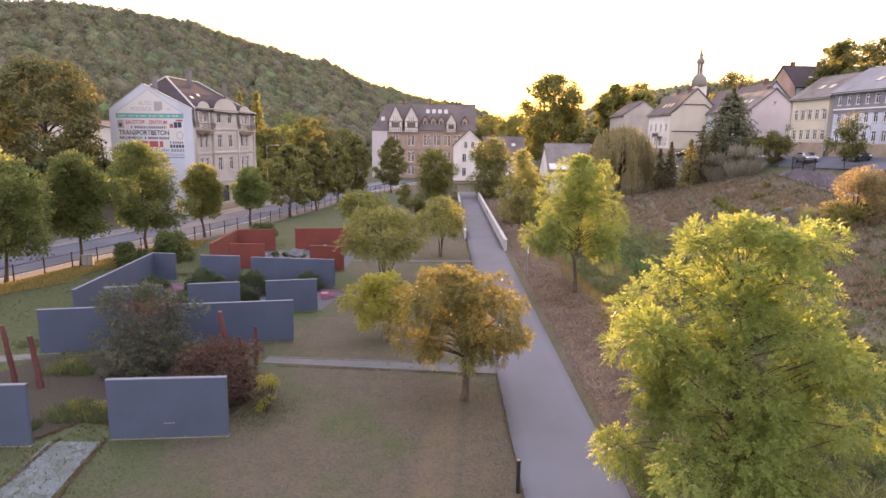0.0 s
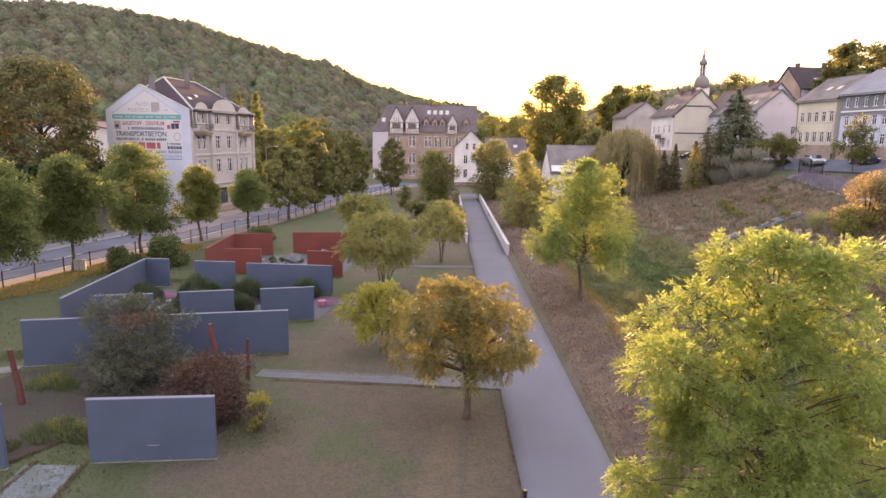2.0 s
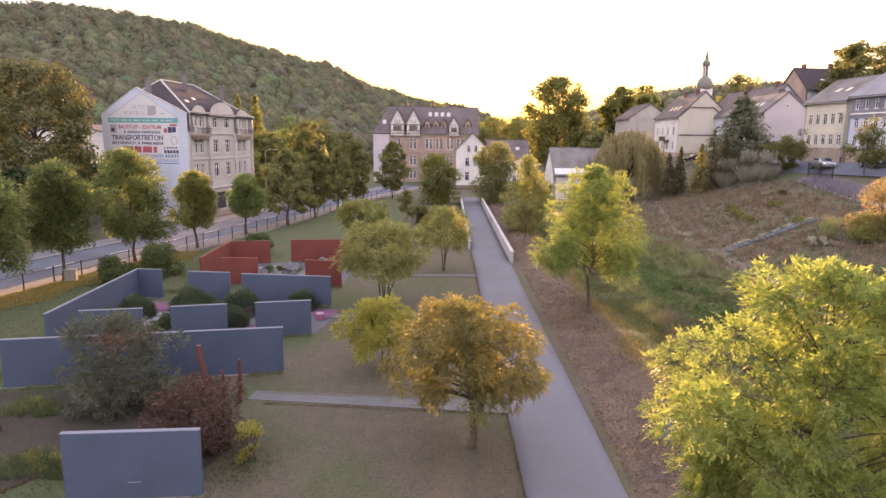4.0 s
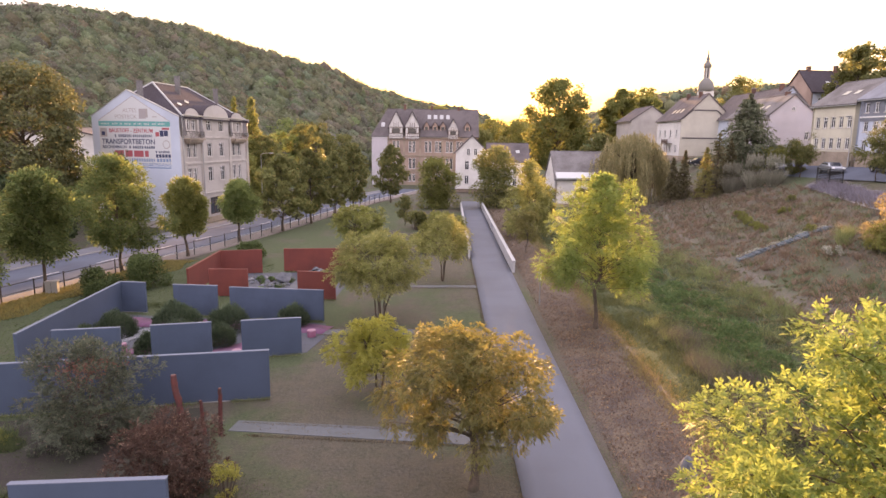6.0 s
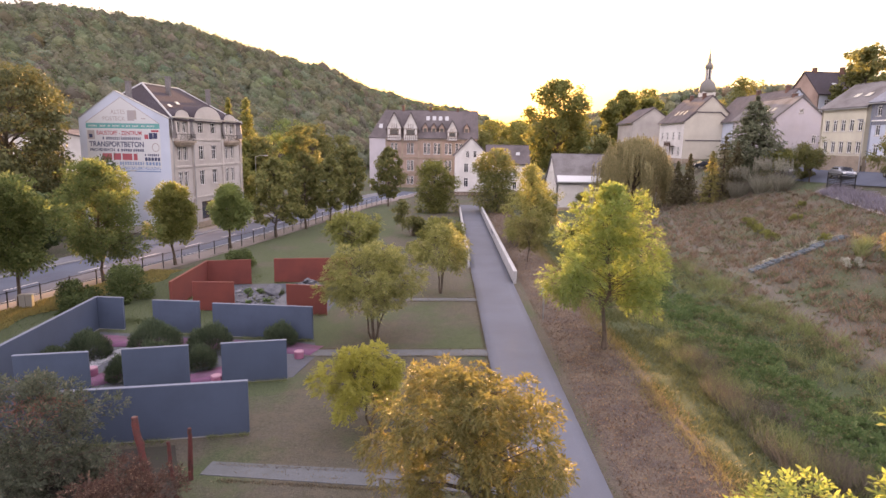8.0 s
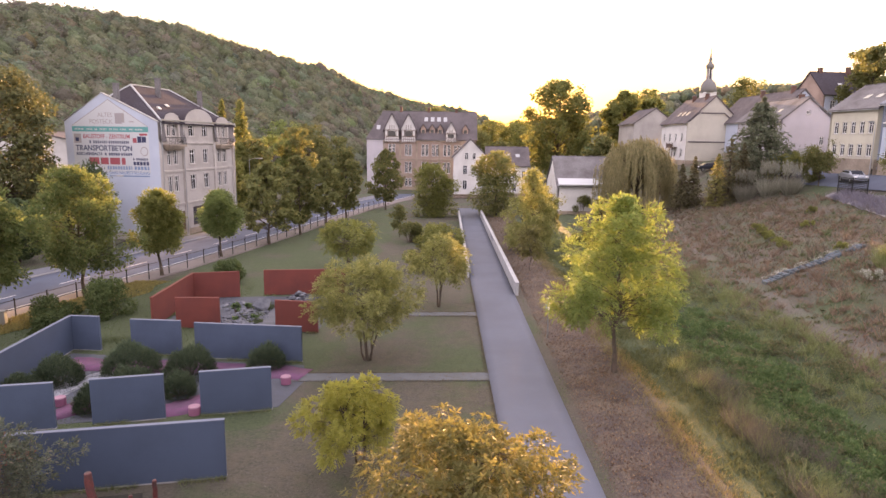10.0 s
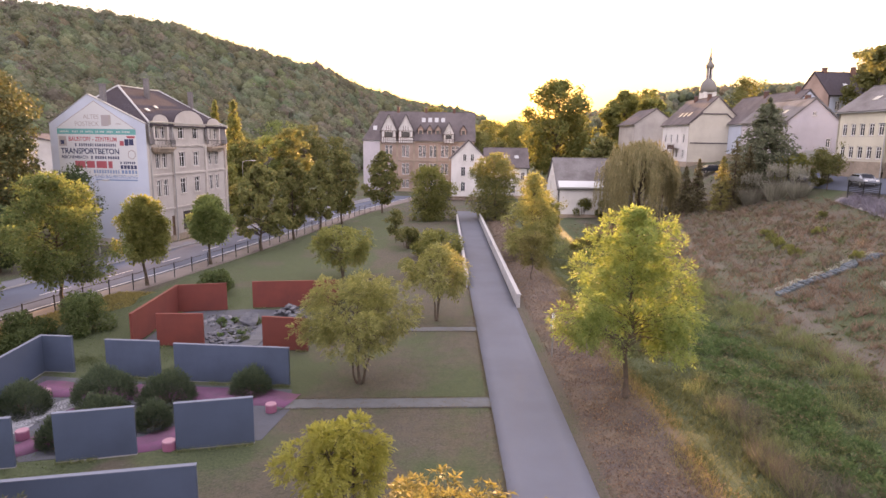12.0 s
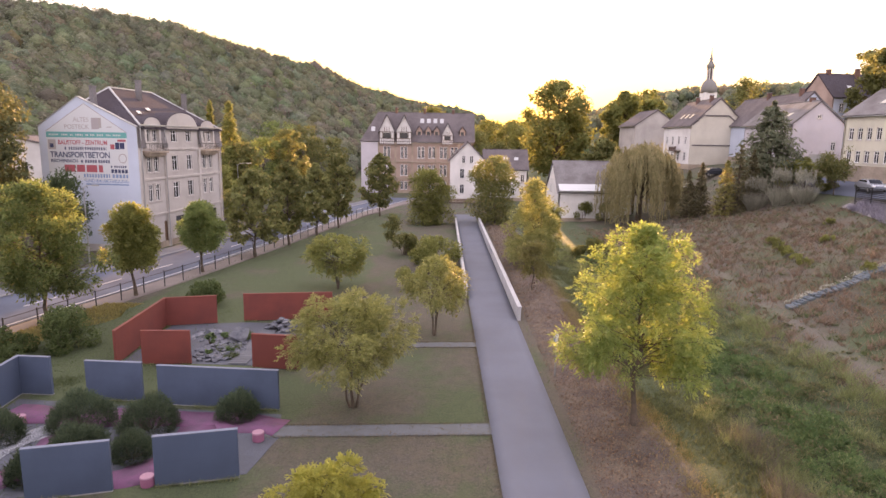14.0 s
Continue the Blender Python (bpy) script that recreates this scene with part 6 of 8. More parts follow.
def small_things():
    e = thing("switch_cabinet", "grey electrical switch cabinet beside a street tree", "cabinet", at=pose(-28.7, 49.3, -0.4, 0, 0, 14))
    part("body", box(bmesh.new(), -0.4, 0.4, -0.2, 0.2, 0.1, 1.25, 0.015), M["metal_grey"], e)
    part("base", box(bmesh.new(), -0.42, 0.42, -0.22, 0.22, -0.1, 0.1, 0.01), M["kerb"], e)
    part("roof", box(bmesh.new(), -0.44, 0.44, -0.24, 0.24, 1.25, 1.3, 0.01), M["metal_grey"], e)
    part("door_seam", box(bmesh.new(), -0.01, 0.01, -0.205, -0.2, 0.15, 1.2), M["metal_dark"], e)
    e = thing("signpost", "footpath signpost with small white and blue plates", "sign", at=pose(6.25, 48.4, 0.02, 0, 0, 12))
    array_mesh("post", *tube(np.array([[0, 0, -0.3], [0, 0, 1.2], [0, 0, 2.65]]), [0.045, 0.045, 0.045], 7), M["metal_grey"], e)
    part("plate", box(bmesh.new(), -0.07, 0.07, -0.06, -0.04, 1.75, 2.3, 0.005), M["white"], e, "white plate")
    part("plate", box(bmesh.new(), -0.20, -0.08, -0.06, -0.04, 1.8, 2.35, 0.005), M["sign_light"], e, "blue plate")
    part("plate", box(bmesh.new(), -0.02, 0.02, -0.22, 0.22, 2.3, 2.55, 0.005), M["white"], e, "edge-on white plate")
    e = thing("bollard", "slim black steel bollard at the footpath edge", "bollard", at=pose(2.42, 18.3, 0.0))
    array_mesh("shaft", *tube(np.array([[0, 0, -0.2], [0, 0, 0.9], [0, 0, 1.0]]), [0.06, 0.06, 0.045], 8), M["metal_dark"], e, True)
    part("cap", box(bmesh.new(), -0.07, 0.07, -0.07, 0.07, 0.98, 1.04, 0.02), M["metal_dark"], e)
    rng = random.Random(5)
    bm = bmesh.new()
    bmesh.ops.create_icosphere(bm, subdivisions=3, radius=0.5)
    for v in bm.verts:
        v.co *= 1 + 0.35 * noise.noise(v.co * 2.2)
        v.co = Vector((v.co.x * 0.66, v.co.y * 0.62, v.co.z * 1.5))
    st = part("boulder", bm, M["slate"])
    st.location = (8.05, 25.4, 0.3)
    tagged(st, "upright grey boulder under the ash tree", "boulder")


small_things()


# ---- garden rooms ----
def blob_path(name, pts, width, z, material, label, category, wob=0.12):
    """A ribbon along a smoothed line."""
    p = np.array(pts, float)
    t = np.linspace(0, len(p) - 1, 8 * len(p))
    c = np.stack([np.interp(t, np.arange(len(p)), p[:, k]) for k in range(2)], 1)
    for _ in range(6):
        c[1:-1] = (c[:-2] + c[2:] + 2 * c[1:-1]) / 4
    d = np.gradient(c, axis=0)
    d /= np.linalg.norm(d, axis=1)[:, None]
    nrm = np.stack([-d[:, 1], d[:, 0]], 1)
    wv = width / 2 * (1 + wob * np.sin(t * 3.1))[:, None]
    l, r = c + nrm * wv, c - nrm * wv
    n = len(c)
    v = np.concatenate([np.c_[l, np.full(n, z)], np.c_[r, np.full(n, z)], np.c_[l, np.full(n, z - 0.08)], np.c_[r, np.full(n, z - 0.08)]])
    i = np.arange(n - 1)
    f = np.concatenate([np.stack([i, i + n, i + n + 1, i + 1], 1), np.stack([i, i + 1, i + 2 * n + 1, i + 2 * n], 1), np.stack([i + n, i + 3 * n, i + 3 * n + 1, i + n + 1], 1)])
    return tagged(array_mesh(name, v, f, material), label, category, kind="structure")


quad_path("garden_floor_grey", [(-20.2, 34.6), (-19.0, 34.9), (-7.55, 37.7), (-7.1, 40.7), (-7.6, 43.0), (-13, 43.4), (-20.9, 44.2)], 0.012, M["pave_dark"], "dark slate chippings between the grey garden walls", "paving")
blob_path("pink_gravel_1", [(-20.4, 42.7), (-18.6, 42.4), (-16.5, 42.3), (-13.5, 42.4), (-10.5, 42.2), (-8.3, 41.9), (-7.2, 41.6)], 1.7, 0.045, M["gravel_pink"], "winding band of pink gravel", "gravel")
blob_path("pink_gravel_2", [(-11.0, 41.6), (-10.6, 40.0), (-10.9, 38.4), (-12.0, 37.2), (-13.0, 36.9)], 1.5, 0.05, M["gravel_pink"], "curved band of pink gravel", "gravel")
blob_path("pink_gravel_3", [(-17.2, 41.8), (-16.6, 40.4), (-16.2, 38.0), (-16.6, 36.6), (-18.0, 35.7)], 1.2, 0.047, M["gravel_pink"], "curved band of pink gravel", "gravel")
blob_path("white_gravel", [(-17.2, 41.2), (-17.8, 40.2), (-18.2, 39.0), (-18.6, 37.8), (-19.4, 36.6)], 1.1, 0.055, M["gravel_white"], "winding band of white gravel", "gravel")


def pebbles(name, pts, width, n, size, material, label, seed):
    """Loose rounded stones heaped along a winding band."""
    rng = np.random.default_rng(seed)
    p = np.array(pts, float)
    t = rng.uniform(0, len(p) - 1, n)
    c = np.stack([np.interp(t, np.arange(len(p)), p[:, 0]) + rng.uniform(-0.5, 0.5, n) * width, np.interp(t, np.arange(len(p)), p[:, 1]) + rng.normal(0, 0.1, n), rng.uniform(0.055, 0.10, n)], 1)
    six = np.array([(1, 0, 0), (0, 1, 0), (-1, 0, 0), (0, -1, 0), (0, 0, 0.7), (0, 0, -0.7)])
    a = rng.uniform(0, 6.283, n)
    turn = np.stack([np.stack([np.cos(a), np.sin(a), 0 * a], 1), np.stack([-np.sin(a), np.cos(a), 0 * a], 1), np.stack([0 * a, 0 * a, 1 + 0 * a], 1)], 1)
    v = c[:, None] + (six[None] * rng.uniform(0.6, 1.35, (n, 6, 1)) * size * rng.uniform(0.6, 1.4, (n, 1, 1))) @ turn
    f = np.array([(0, 1, 4), (1, 2, 4), (2, 3, 4), (3, 0, 4), (1, 0, 5), (2, 1, 5), (3, 2, 5), (0, 3, 5)])
    f = (f[None] + 6 * np.arange(n)[:, None, None]).reshape(-1, 3)
    return tagged(array_mesh(name, v.reshape(-1, 3), f, material), label, "gravel", kind="stuff")


pebbles("white_pebbles", [(-17.2, 41.2), (-17.8, 40.2), (-18.2, 39.0), (-18.6, 37.8), (-19.4, 36.6)], 1.1, 2200, 0.05, M["gravel_white"], "loose white pebbles on the winding band", 51)
quad_path("garden_floor_red", [(-18.5, 49.5), (-8.2, 49.2), (-8.2, 57.6), (-14.3, 57.6), (-18.9, 56.6)], 0.012, M["pave_dark"], "dark slate paving inside the red garden walls", "paving")
quad_path("garden_bed", [(-20.5, 22.5), (-17.7, 20.6), (-13.9, 21.0), (-13.0, 22.6), (-11.4, 21.9), (-8.4, 22.1), (-7.9, 23.4), (-7.7, 24.6), (-8.3, 26.2), (-9.0, 28.2), (-10.2, 30.6), (-19.0, 28.6)], 0.035, M["soil"], "dark bare soil planting bed", "soil")
quad_path("side_path", [(-19.35, 29.3), (-19.2, 28.5), (-24.0, 26.6), (-25.2, 27.6)], 0.025, M["paving"], "short pale paved path beside the grey wall", "path")


def slate_planks():
    e = thing("plank_path", "narrow dark plank path through the slate garden", "path", at=pose(-11.85, 49.4, 0.03))
    for k in range(26):
        part("plank", box(bmesh.new(), -0.55, 0.55, k * 0.3, k * 0.3 + 0.27, 0, 0.05, 0.006), M["plank"], e)


slate_planks()


def rock(rng, r, flat=0.55):
    bm = bmesh.new()
    bmesh.ops.create_icosphere(bm, subdivisions=1, radius=r)
    o = Vector((rng.uniform(0, 50), rng.uniform(0, 50), 0))
    for v in bm.verts:
        k = 1 + 0.9 * noise.noise(v.co / r * 1.5 + o)
        v.co = Vector((v.co.x * k * 1.3, v.co.y * k, v.co.z * k * flat))
    return bm


def rocks(cx, cy, rx, ry, n, size, seed, hump=0.0):
    rng = random.Random(seed)
    for k in range(n):
        a, d = rng.uniform(0, math.tau), math.sqrt(rng.random())
        x, y = cx + math.cos(a) * d * rx, cy + math.sin(a) * d * ry
        s = size * rng.uniform(0.5, 1.4)
        o = part("rock", rock(rng, s), M["slate"])
        o.matrix_basis = pose(x, y, 0.03 + s * 0.25 + hump * (1 - d), rng.uniform(-20, 20), rng.uniform(-20, 20), rng.uniform(0, 360))
        tagged(o, "jagged grey slate rock in the red-walled garden", "rock", "slate rocks")


rocks(-13.6, 51.8, 1.35, 2.2, 190, 0.15, 3, 0.2)
rocks(-11.1, 56.3, 1.2, 0.9, 80, 0.17, 4, 0.6)
rocks(-15.8, 54.5, 1.0, 1.2, 14, 0.22, 6)
big = part("rock", rock(random.Random(9), 0.6, 0.4), M["slate"])
big.matrix_basis = pose(-12.95, 53.2, 0.5, 25, -12, 60)
tagged(big, "large tilted slab of grey slate", "rock", "slate rocks")
for x, y, r, h, sd in ((-14.6, 52.6, 0.45, 0.8, 240), (-14.1, 53.6, 0.35, 0.5, 241), (-14.0, 50.6, 0.3, 0.35, 242), (-12.9, 51.2, 0.3, 0.35, 243)):
    bush(x, y, "low bright green plant among the slate rocks", sd, r, h, "leaf_herb", 420, 0.13, z=0.05, category="plant", group="rock garden plants", stalks=5, lumps=6)


def stools():
    base = None
    for x, y in ((-7.9, 40.4), (-10.95, 36.75), (-17.3, 37.4), (-19.0, 41.5)):
        m = pose(x, y, 0.03)
        if base is None:
            base = thing("stool", "round pink drum stool on the gravel", "stool", "pink stools", at=m)
            bm = bmesh.new()
            bmesh.ops.create_cone(bm, segments=24, radius1=0.25, radius2=0.25, depth=0.34, cap_ends=True, matrix=pose(0, 0, 0.17))
            part("drum", bm, M["pink"], base)
            bm = bmesh.new()
            bmesh.ops.create_cone(bm, segments=24, radius1=0.26, radius2=0.24, depth=0.05, cap_ends=True, matrix=pose(0, 0, 0.365))
            part("seat", bm, M["pink_top"], base, "paler pink top")
        else:
            copy_thing(base, m)


stools()


def red_post(x, y, h, lean, seed, r=0.1):
    rng = np.random.default_rng(seed)
    k = 16
    t = np.linspace(0, 1, k)
    wav = np.cumsum(rng.normal(0, 0.012, (k, 2)), 0)
    p = np.stack([lean[0] * t + wav[:, 0], lean[1] * t + wav[:, 1], -0.3 + (h + 0.3) * t], 1)
    e = thing("red_post", "crooked red-painted wooden trunk standing in the bed", "post", "red posts", at=pose(x, y, 0))
    v, f = tube(p, r * (1.15 - 0.3 * t) * rng.uniform(0.86, 1.14, k), 9)
    array_mesh("stem", v, f, M["red_post"], e, True)
    bm = bmesh.new()
    bmesh.ops.create_cone(bm, segments=9, radius1=r * 0.85, radius2=r * 0.7, depth=0.04, cap_ends=True, matrix=Matrix.Translation(p[-1]))
    part("sawn_top", bm, M["red_post"], e)


for a in ((-9.05, 26.5, 3.0, (-0.5, 0.2), 1, 0.12), (-8.65, 28.3, 1.85, (0.0, 0.1), 2, 0.08), (-9.15, 28.2, 1.35, (-0.2, 0.1), 3, 0.07), (-16.55, 25.2, 2.2, (-0.35, 0.15), 4, 0.12), (-17.6, 25.2, 2.65, (-0.35, 0.1), 5, 0.11)):
    red_post(*a)


# ---- cars on the bank ----
def car(x, y, ang, paint, label):
    e = thing("car", label, "car", "parked cars", at=pose(x, y, land1(x, y) + 0.02, 0, 0, ang))
    prof = [(-2.1, 0.35), (-2.15, 0.75), (-1.95, 0.95), (-1.2, 1.0), (-0.6, 1.42), (0.8, 1.48), (1.6, 1.05), (2.05, 0.98), (2.12, 0.4)]
    bm = bmesh.new()
    rings = []
    for s, wd in ((-1, 0.84), (1, 0.84)):
        rings.append([bm.verts.new((px, s * (wd - (0.16 if pz > 1.1 else 0)), pz)) for px, pz in prof])
    n = len(prof)
    for i in range(n):
        j = (i + 1) % n
        bm.faces.new((rings[0][i], rings[0][j], rings[1][j], rings[1][i]))
    bm.faces.new(rings[0][::-1])
    bm.faces.new(rings[1])
    bmesh.ops.recalc_face_normals(bm, faces=bm.faces)
    bmesh.ops.bevel(bm, geom=bm.edges[:], offset=0.06, segments=2, affect="EDGES")
    body = part("body", bm, M[paint], e)
    part("windscreen", box(bmesh.new(), -0.35, 0.35, -0.6, 0.6, -0.01, 0.015, 0, pose(-0.92, 0, 1.24, 0, -35, 0)), M["pane"], e)
    part("rear_window", box(bmesh.new(), -0.35, 0.35, -0.58, 0.58, -0.01, 0.015, 0, pose(1.22, 0, 1.30, 0, 28, 0)), M["pane"], e)
    for s in (-1, 1):
        part("side_window", box(bmesh.new(), -0.75, 1.1, s * 0.77 - 0.015, s * 0.77 + 0.015, 1.02, 1.34, 0.01), M["pane"], e)
        part("headlight", box(bmesh.new(), -2.16, -2.05, s * 0.6 - 0.16, s * 0.6 + 0.16, 0.68, 0.84, 0.02), M["lens"], e)
        part("tail_light", box(bmesh.new(), 2.04, 2.13, s * 0.65 - 0.13, s * 0.65 + 0.13, 0.75, 0.92, 0.02), M["car_red"], e)
        for wx in (-1.35, 1.3):
            bm = bmesh.new()
            bmesh.ops.create_cone(bm, segments=18, radius1=0.33, radius2=0.33, depth=0.2, cap_ends=True, matrix=pose(wx, s * 0.76, 0.31, 90, 0, 0))
            w = part("tyre", bm, M["tyre"], e)
            bm = bmesh.new()
            bmesh.ops.create_cone(bm, segments=14, radius1=0.2, radius2=0.2, depth=0.22, cap_ends=True, matrix=pose(wx, s * 0.765, 0.31, 90, 0, 0))
            part("rim", bm, M["metal_grey"], w)


car(47.5, 97.5, 70, "car_light", "silver parked car behind the shrubs")
car(48.2, 86.6, 80, "car_light", "pale blue-grey parked car by the metal fence")
car(50.2, 79.5, 85, "car_dark", "dark parked car in front of the white house")
car(46.8, 126.0, 10, "car_dark", "dark parked car in front of the cream gable")


def bank_fence():
    e = thing("metal_fence", "green-black steel panel fence on the bank", "fence", at=pose(45.2, 84.4, land1(45.3, 82)))
    for k in range(3):
        part("post", box(bmesh.new(), -0.05, 0.05, -2.6 * k - 0.05, -2.6 * k + 0.05, -0.4, 1.9, 0.01), M["metal_dark"], e)
    for k in range(2):
        for z in np.linspace(0.15, 1.7, 9):
            part("slat", box(bmesh.new(), -0.02, 0.02, -2.6 * k - 2.55, -2.6 * k - 0.05, z, z + 0.09), M["metal_dark"], e)


bank_fence()
w = thing("retaining_wall", "low pale wall in front of the cream house", "wall", at=pose(41.5, 121.0, land1(42, 121), 0, 0, 4))
part("wall_body", box(bmesh.new(), -6, 8, 0, 0.4, -2.0, 0.55, 0.03), M["brick"], w)
part("coping", box(bmesh.new(), -6.1, 8.1, -0.08, 0.48, 0.55, 0.7, 0.02), M["white"], w)


def apron(name, pts, material, label, category, lift=0.05):
    """A sheet that follows the ground between two lines of points."""
    a, b = np.array(pts[0], float), np.array(pts[1], float)
    n, k = 24, 7
    t = np.linspace(0, 1, n)
    f = lambda p: np.stack([np.interp(t, np.linspace(0, 1, len(p)), p[:, c]) for c in range(2)], 1)
    A, B = f(a), f(b)
    s = np.linspace(0, 1, k)[None, :, None]
    P = A[:, None] * (1 - s) + B[:, None] * s
    Z = land(P[..., 0], P[..., 1]) + lift
    v = np.concatenate([P, Z[..., None]], -1).reshape(-1, 3)
    i, j = np.meshgrid(np.arange(n - 1), np.arange(k - 1), indexing="ij")
    fc = np.stack([i * k + j, i * k + j + 1, (i + 1) * k + j + 1, (i + 1) * k + j], -1).reshape(-1, 4)
    return tagged(array_mesh(name, v, fc, material, None, True), label, category, kind="structure")


apron("apron_path", ([(43.8, 84.4), (42.5, 77.3), (41.2, 71.6), (39.9, 66.4), (38.4, 58.0)], [(44.9, 84.8), (43.7, 77.6), (42.4, 71.9), (41.1, 66.7), (39.6, 58.0)]), M["trail"], "pale gravel path along the top of the bank", "path", 0.12)
apron("upper_road", ([(47.0, 110.0), (46.0, 95.0), (46.5, 82.0), (48.0, 60.0)], [(51.0, 110.0), (51.8, 97.0), (52.6, 86.0), (55.0, 60.0)]), M["asphalt"], "grey asphalt lane in front of the houses", "road", 0.1)


def stone_edge():
    rng = random.Random(8)
    e = thing("stone_edging", "row of flat pale stones climbing the dry slope", "stones")
    for k in range(62):
        t = (k // 2) / 30 + rng.uniform(-0.01, 0.01)
        x, y = 24.4 + 9.0 * t, 57.8 + 3.0 * t + 0.25 * math.sin(t * 9) + (0.42 if k % 2 else 0.0) + rng.uniform(-0.08, 0.08)
        bm = box(bmesh.new(), -0.22 * rng.uniform(0.7, 1.3), 0.22, -0.19, 0.19 * rng.uniform(0.7, 1.3), -0.15, 0.13, 0.04)
        o = part("stone", bm, M["gravel_grey"], e)
        o.matrix_local = pose(x, y, land1(x, y) + 0.10, rng.uniform(-8, 8), rng.uniform(-8, 8), rng.uniform(0, 90))


stone_edge()


# ---- planting in the gardens ----
def mound(x, y, label, seed, r, h, mat, n, leaf, group):
    """A low rounded evergreen: upright shoots on a lumpy half-round form that reaches the ground."""
    rng = np.random.default_rng(seed)
    e = thing("bush", label, "bush", group, at=pose(x, y, 0.0))
    d = rng.normal(size=(n, 3))
    d /= np.linalg.norm(d, axis=1)[:, None]
    d[:, 2] = np.abs(d[:, 2])
    ph = rng.uniform(0, 6.28, 4)
    k = 1 + 0.07 * np.sin(9 * d[:, 2] + 5 * d[:, 0] + ph[3]) + 0.05 * np.sin(3 * np.arctan2(d[:, 1], d[:, 0]) + ph[0]) + 0.04 * np.sin(7 * d[:, 0] + ph[1]) + 0.04 * np.sin(8 * d[:, 1] + ph[2])
    c = d * (k * rng.uniform(0.72, 1.03, n) ** 0.7)[:, None] * np.array([r, r, h * 0.93])
    c[:, 2] = c[:, 2] * (0.75 + 0.25 * np.sqrt(np.clip(d[:, 2], 0, 1))) + 0.04
    wood = [tube(np.array([[0, 0, -0.15], q * 0.5, q * 0.85]), [0.05, 0.035, 0.01], 5) for q in c[:9]]
    array_mesh("branchwork", *join(wood), M["bark"], e, True)
    array_mesh("foliage", *sprays(rng, c, d + [0, 0, 0.5] + rng.normal(0, 0.25, d.shape), leaf * 0.7, 3, leaf * 0.62, 0.3, -0.15), M[mat], e)


shrub = crown_tree(-13.2, 27.4, "large grey-green shrub with reddish tips behind the front wall", 101, 3.9, 0.05, 2.25, "leaf_grey", lumps=70, per=62, k=5, rach=0.17, leaf=0.12, ratio=0.4, droop=0.1, widest=0.42, dome=2.2, lump=0.22, stems=4, base_r=0.08, core=0.2, ragged=0.12, name="bush", category="bush")
rng = np.random.default_rng(99)
c = rng.normal(0, 1, (520, 3)) * [0.5, 0.45, 0.2] + [0.4, -0.35, 3.1]
array_mesh("young_growth", *leaves(rng, c, 0.15, 0.35, 0.5), M["leaf_tip"], shrub, label="reddish young shoots")["kind"] = "stuff"
crown_tree(-8.8, 24.3, "brownish red-leaved shrub beside the grey wall", 102, 2.35, 0.05, 1.75, "leaf_red", lumps=52, per=56, k=5, rach=0.15, leaf=0.11, ratio=0.36, droop=0.0, widest=0.5, dome=2.6, lump=0.24, stems=4, base_r=0.06, core=0.2, ragged=0.1, name="bush", category="bush")
bush(-14.9, 28.3, "small dark evergreen shrub", 103, 0.8, 1.2, "leaf_dark", 1500, 0.1)
for x, y, r, h, sd in ((-16.2, 41.4, 1.6, 1.7, 111), (-13.0, 41.2, 1.4, 1.6, 112), (-9.5, 42.5, 1.05, 1.3, 113), (-12.5, 38.6, 0.85, 1.2, 114), (-14.9, 38.9, 1.3, 1.3, 115), (-18.9, 39.7, 1.3, 1.5, 116), (-15.5, 36.9, 0.9, 1.25, 117), (-19.8, 38.2, 0.8, 1.1, 118)):
    mound(x, y + 0.1, "dense dark green mountain pine mound on the gravel", sd, r * 0.8, h * 0.86, "leaf_pine", int(2300 * r), 0.2, "pine mounds")
for x, y, r, h, sd in ((-24.9, 49.6, 2.3, 2.0, 121), (-23.3, 51.4, 2.2, 2.7, 122), (-18.4, 62.0, 1.9, 2.0, 123), (-23.6, 46.6, 1.5, 1.7, 124)):
    bush(x, y, "rounded green shrub on the lawn beside the garden walls", sd, r, h, "leaf_shrub", 6500, 0.18, group="lawn shrubs", lumps=14)


def blades(rng, pts, h, w, lean=0.35):
    """Upright blades, narrow and bent."""
    n = len(pts)
    a = rng.uniform(0, 2 * np.pi, n)
    ax = np.stack([np.cos(a) * lean * rng.normal(1, 0.5, n), np.sin(a) * lean * rng.normal(1, 0.5, n), np.ones(n)], 1)
    ax /= np.linalg.norm(ax, axis=1)[:, None]
    s = rng.uniform(0, 2 * np.pi, n)
    side = np.stack([np.cos(s), np.sin(s), np.zeros(n)], 1)
    hh = (h * rng.uniform(0.5, 1.3, n))[:, None]
    ww = w * rng.uniform(0.7, 1.3, n)[:, None]
    bend = np.stack([np.cos(a), np.sin(a), np.zeros(n)], 1) * hh * 0.25
    v = np.stack([pts - side * ww * 0.9, pts + side * ww * 0.9, pts + ax * hh + bend], 1).reshape(-1, 3)
    return v, np.arange(3 * n).reshape(-1, 3)


def tuft(x, y, r, h, n, mat, label, seed, z=None, category="plant", group="low plants", w=0.02):
    rng = np.random.default_rng(seed)
    p = np.zeros((n, 3))
    a, d = rng.uniform(0, 6.283, n), np.sqrt(rng.uniform(0, 1, n)) * r
    p[:, 0], p[:, 1] = np.cos(a) * d, np.sin(a) * d
    ob = array_mesh("grass_clump", *blades(rng, p, h, w), M[mat])
    ob.location = (x, y, land1(x, y) if z is None else z)
    return tagged(ob, label, category, group)


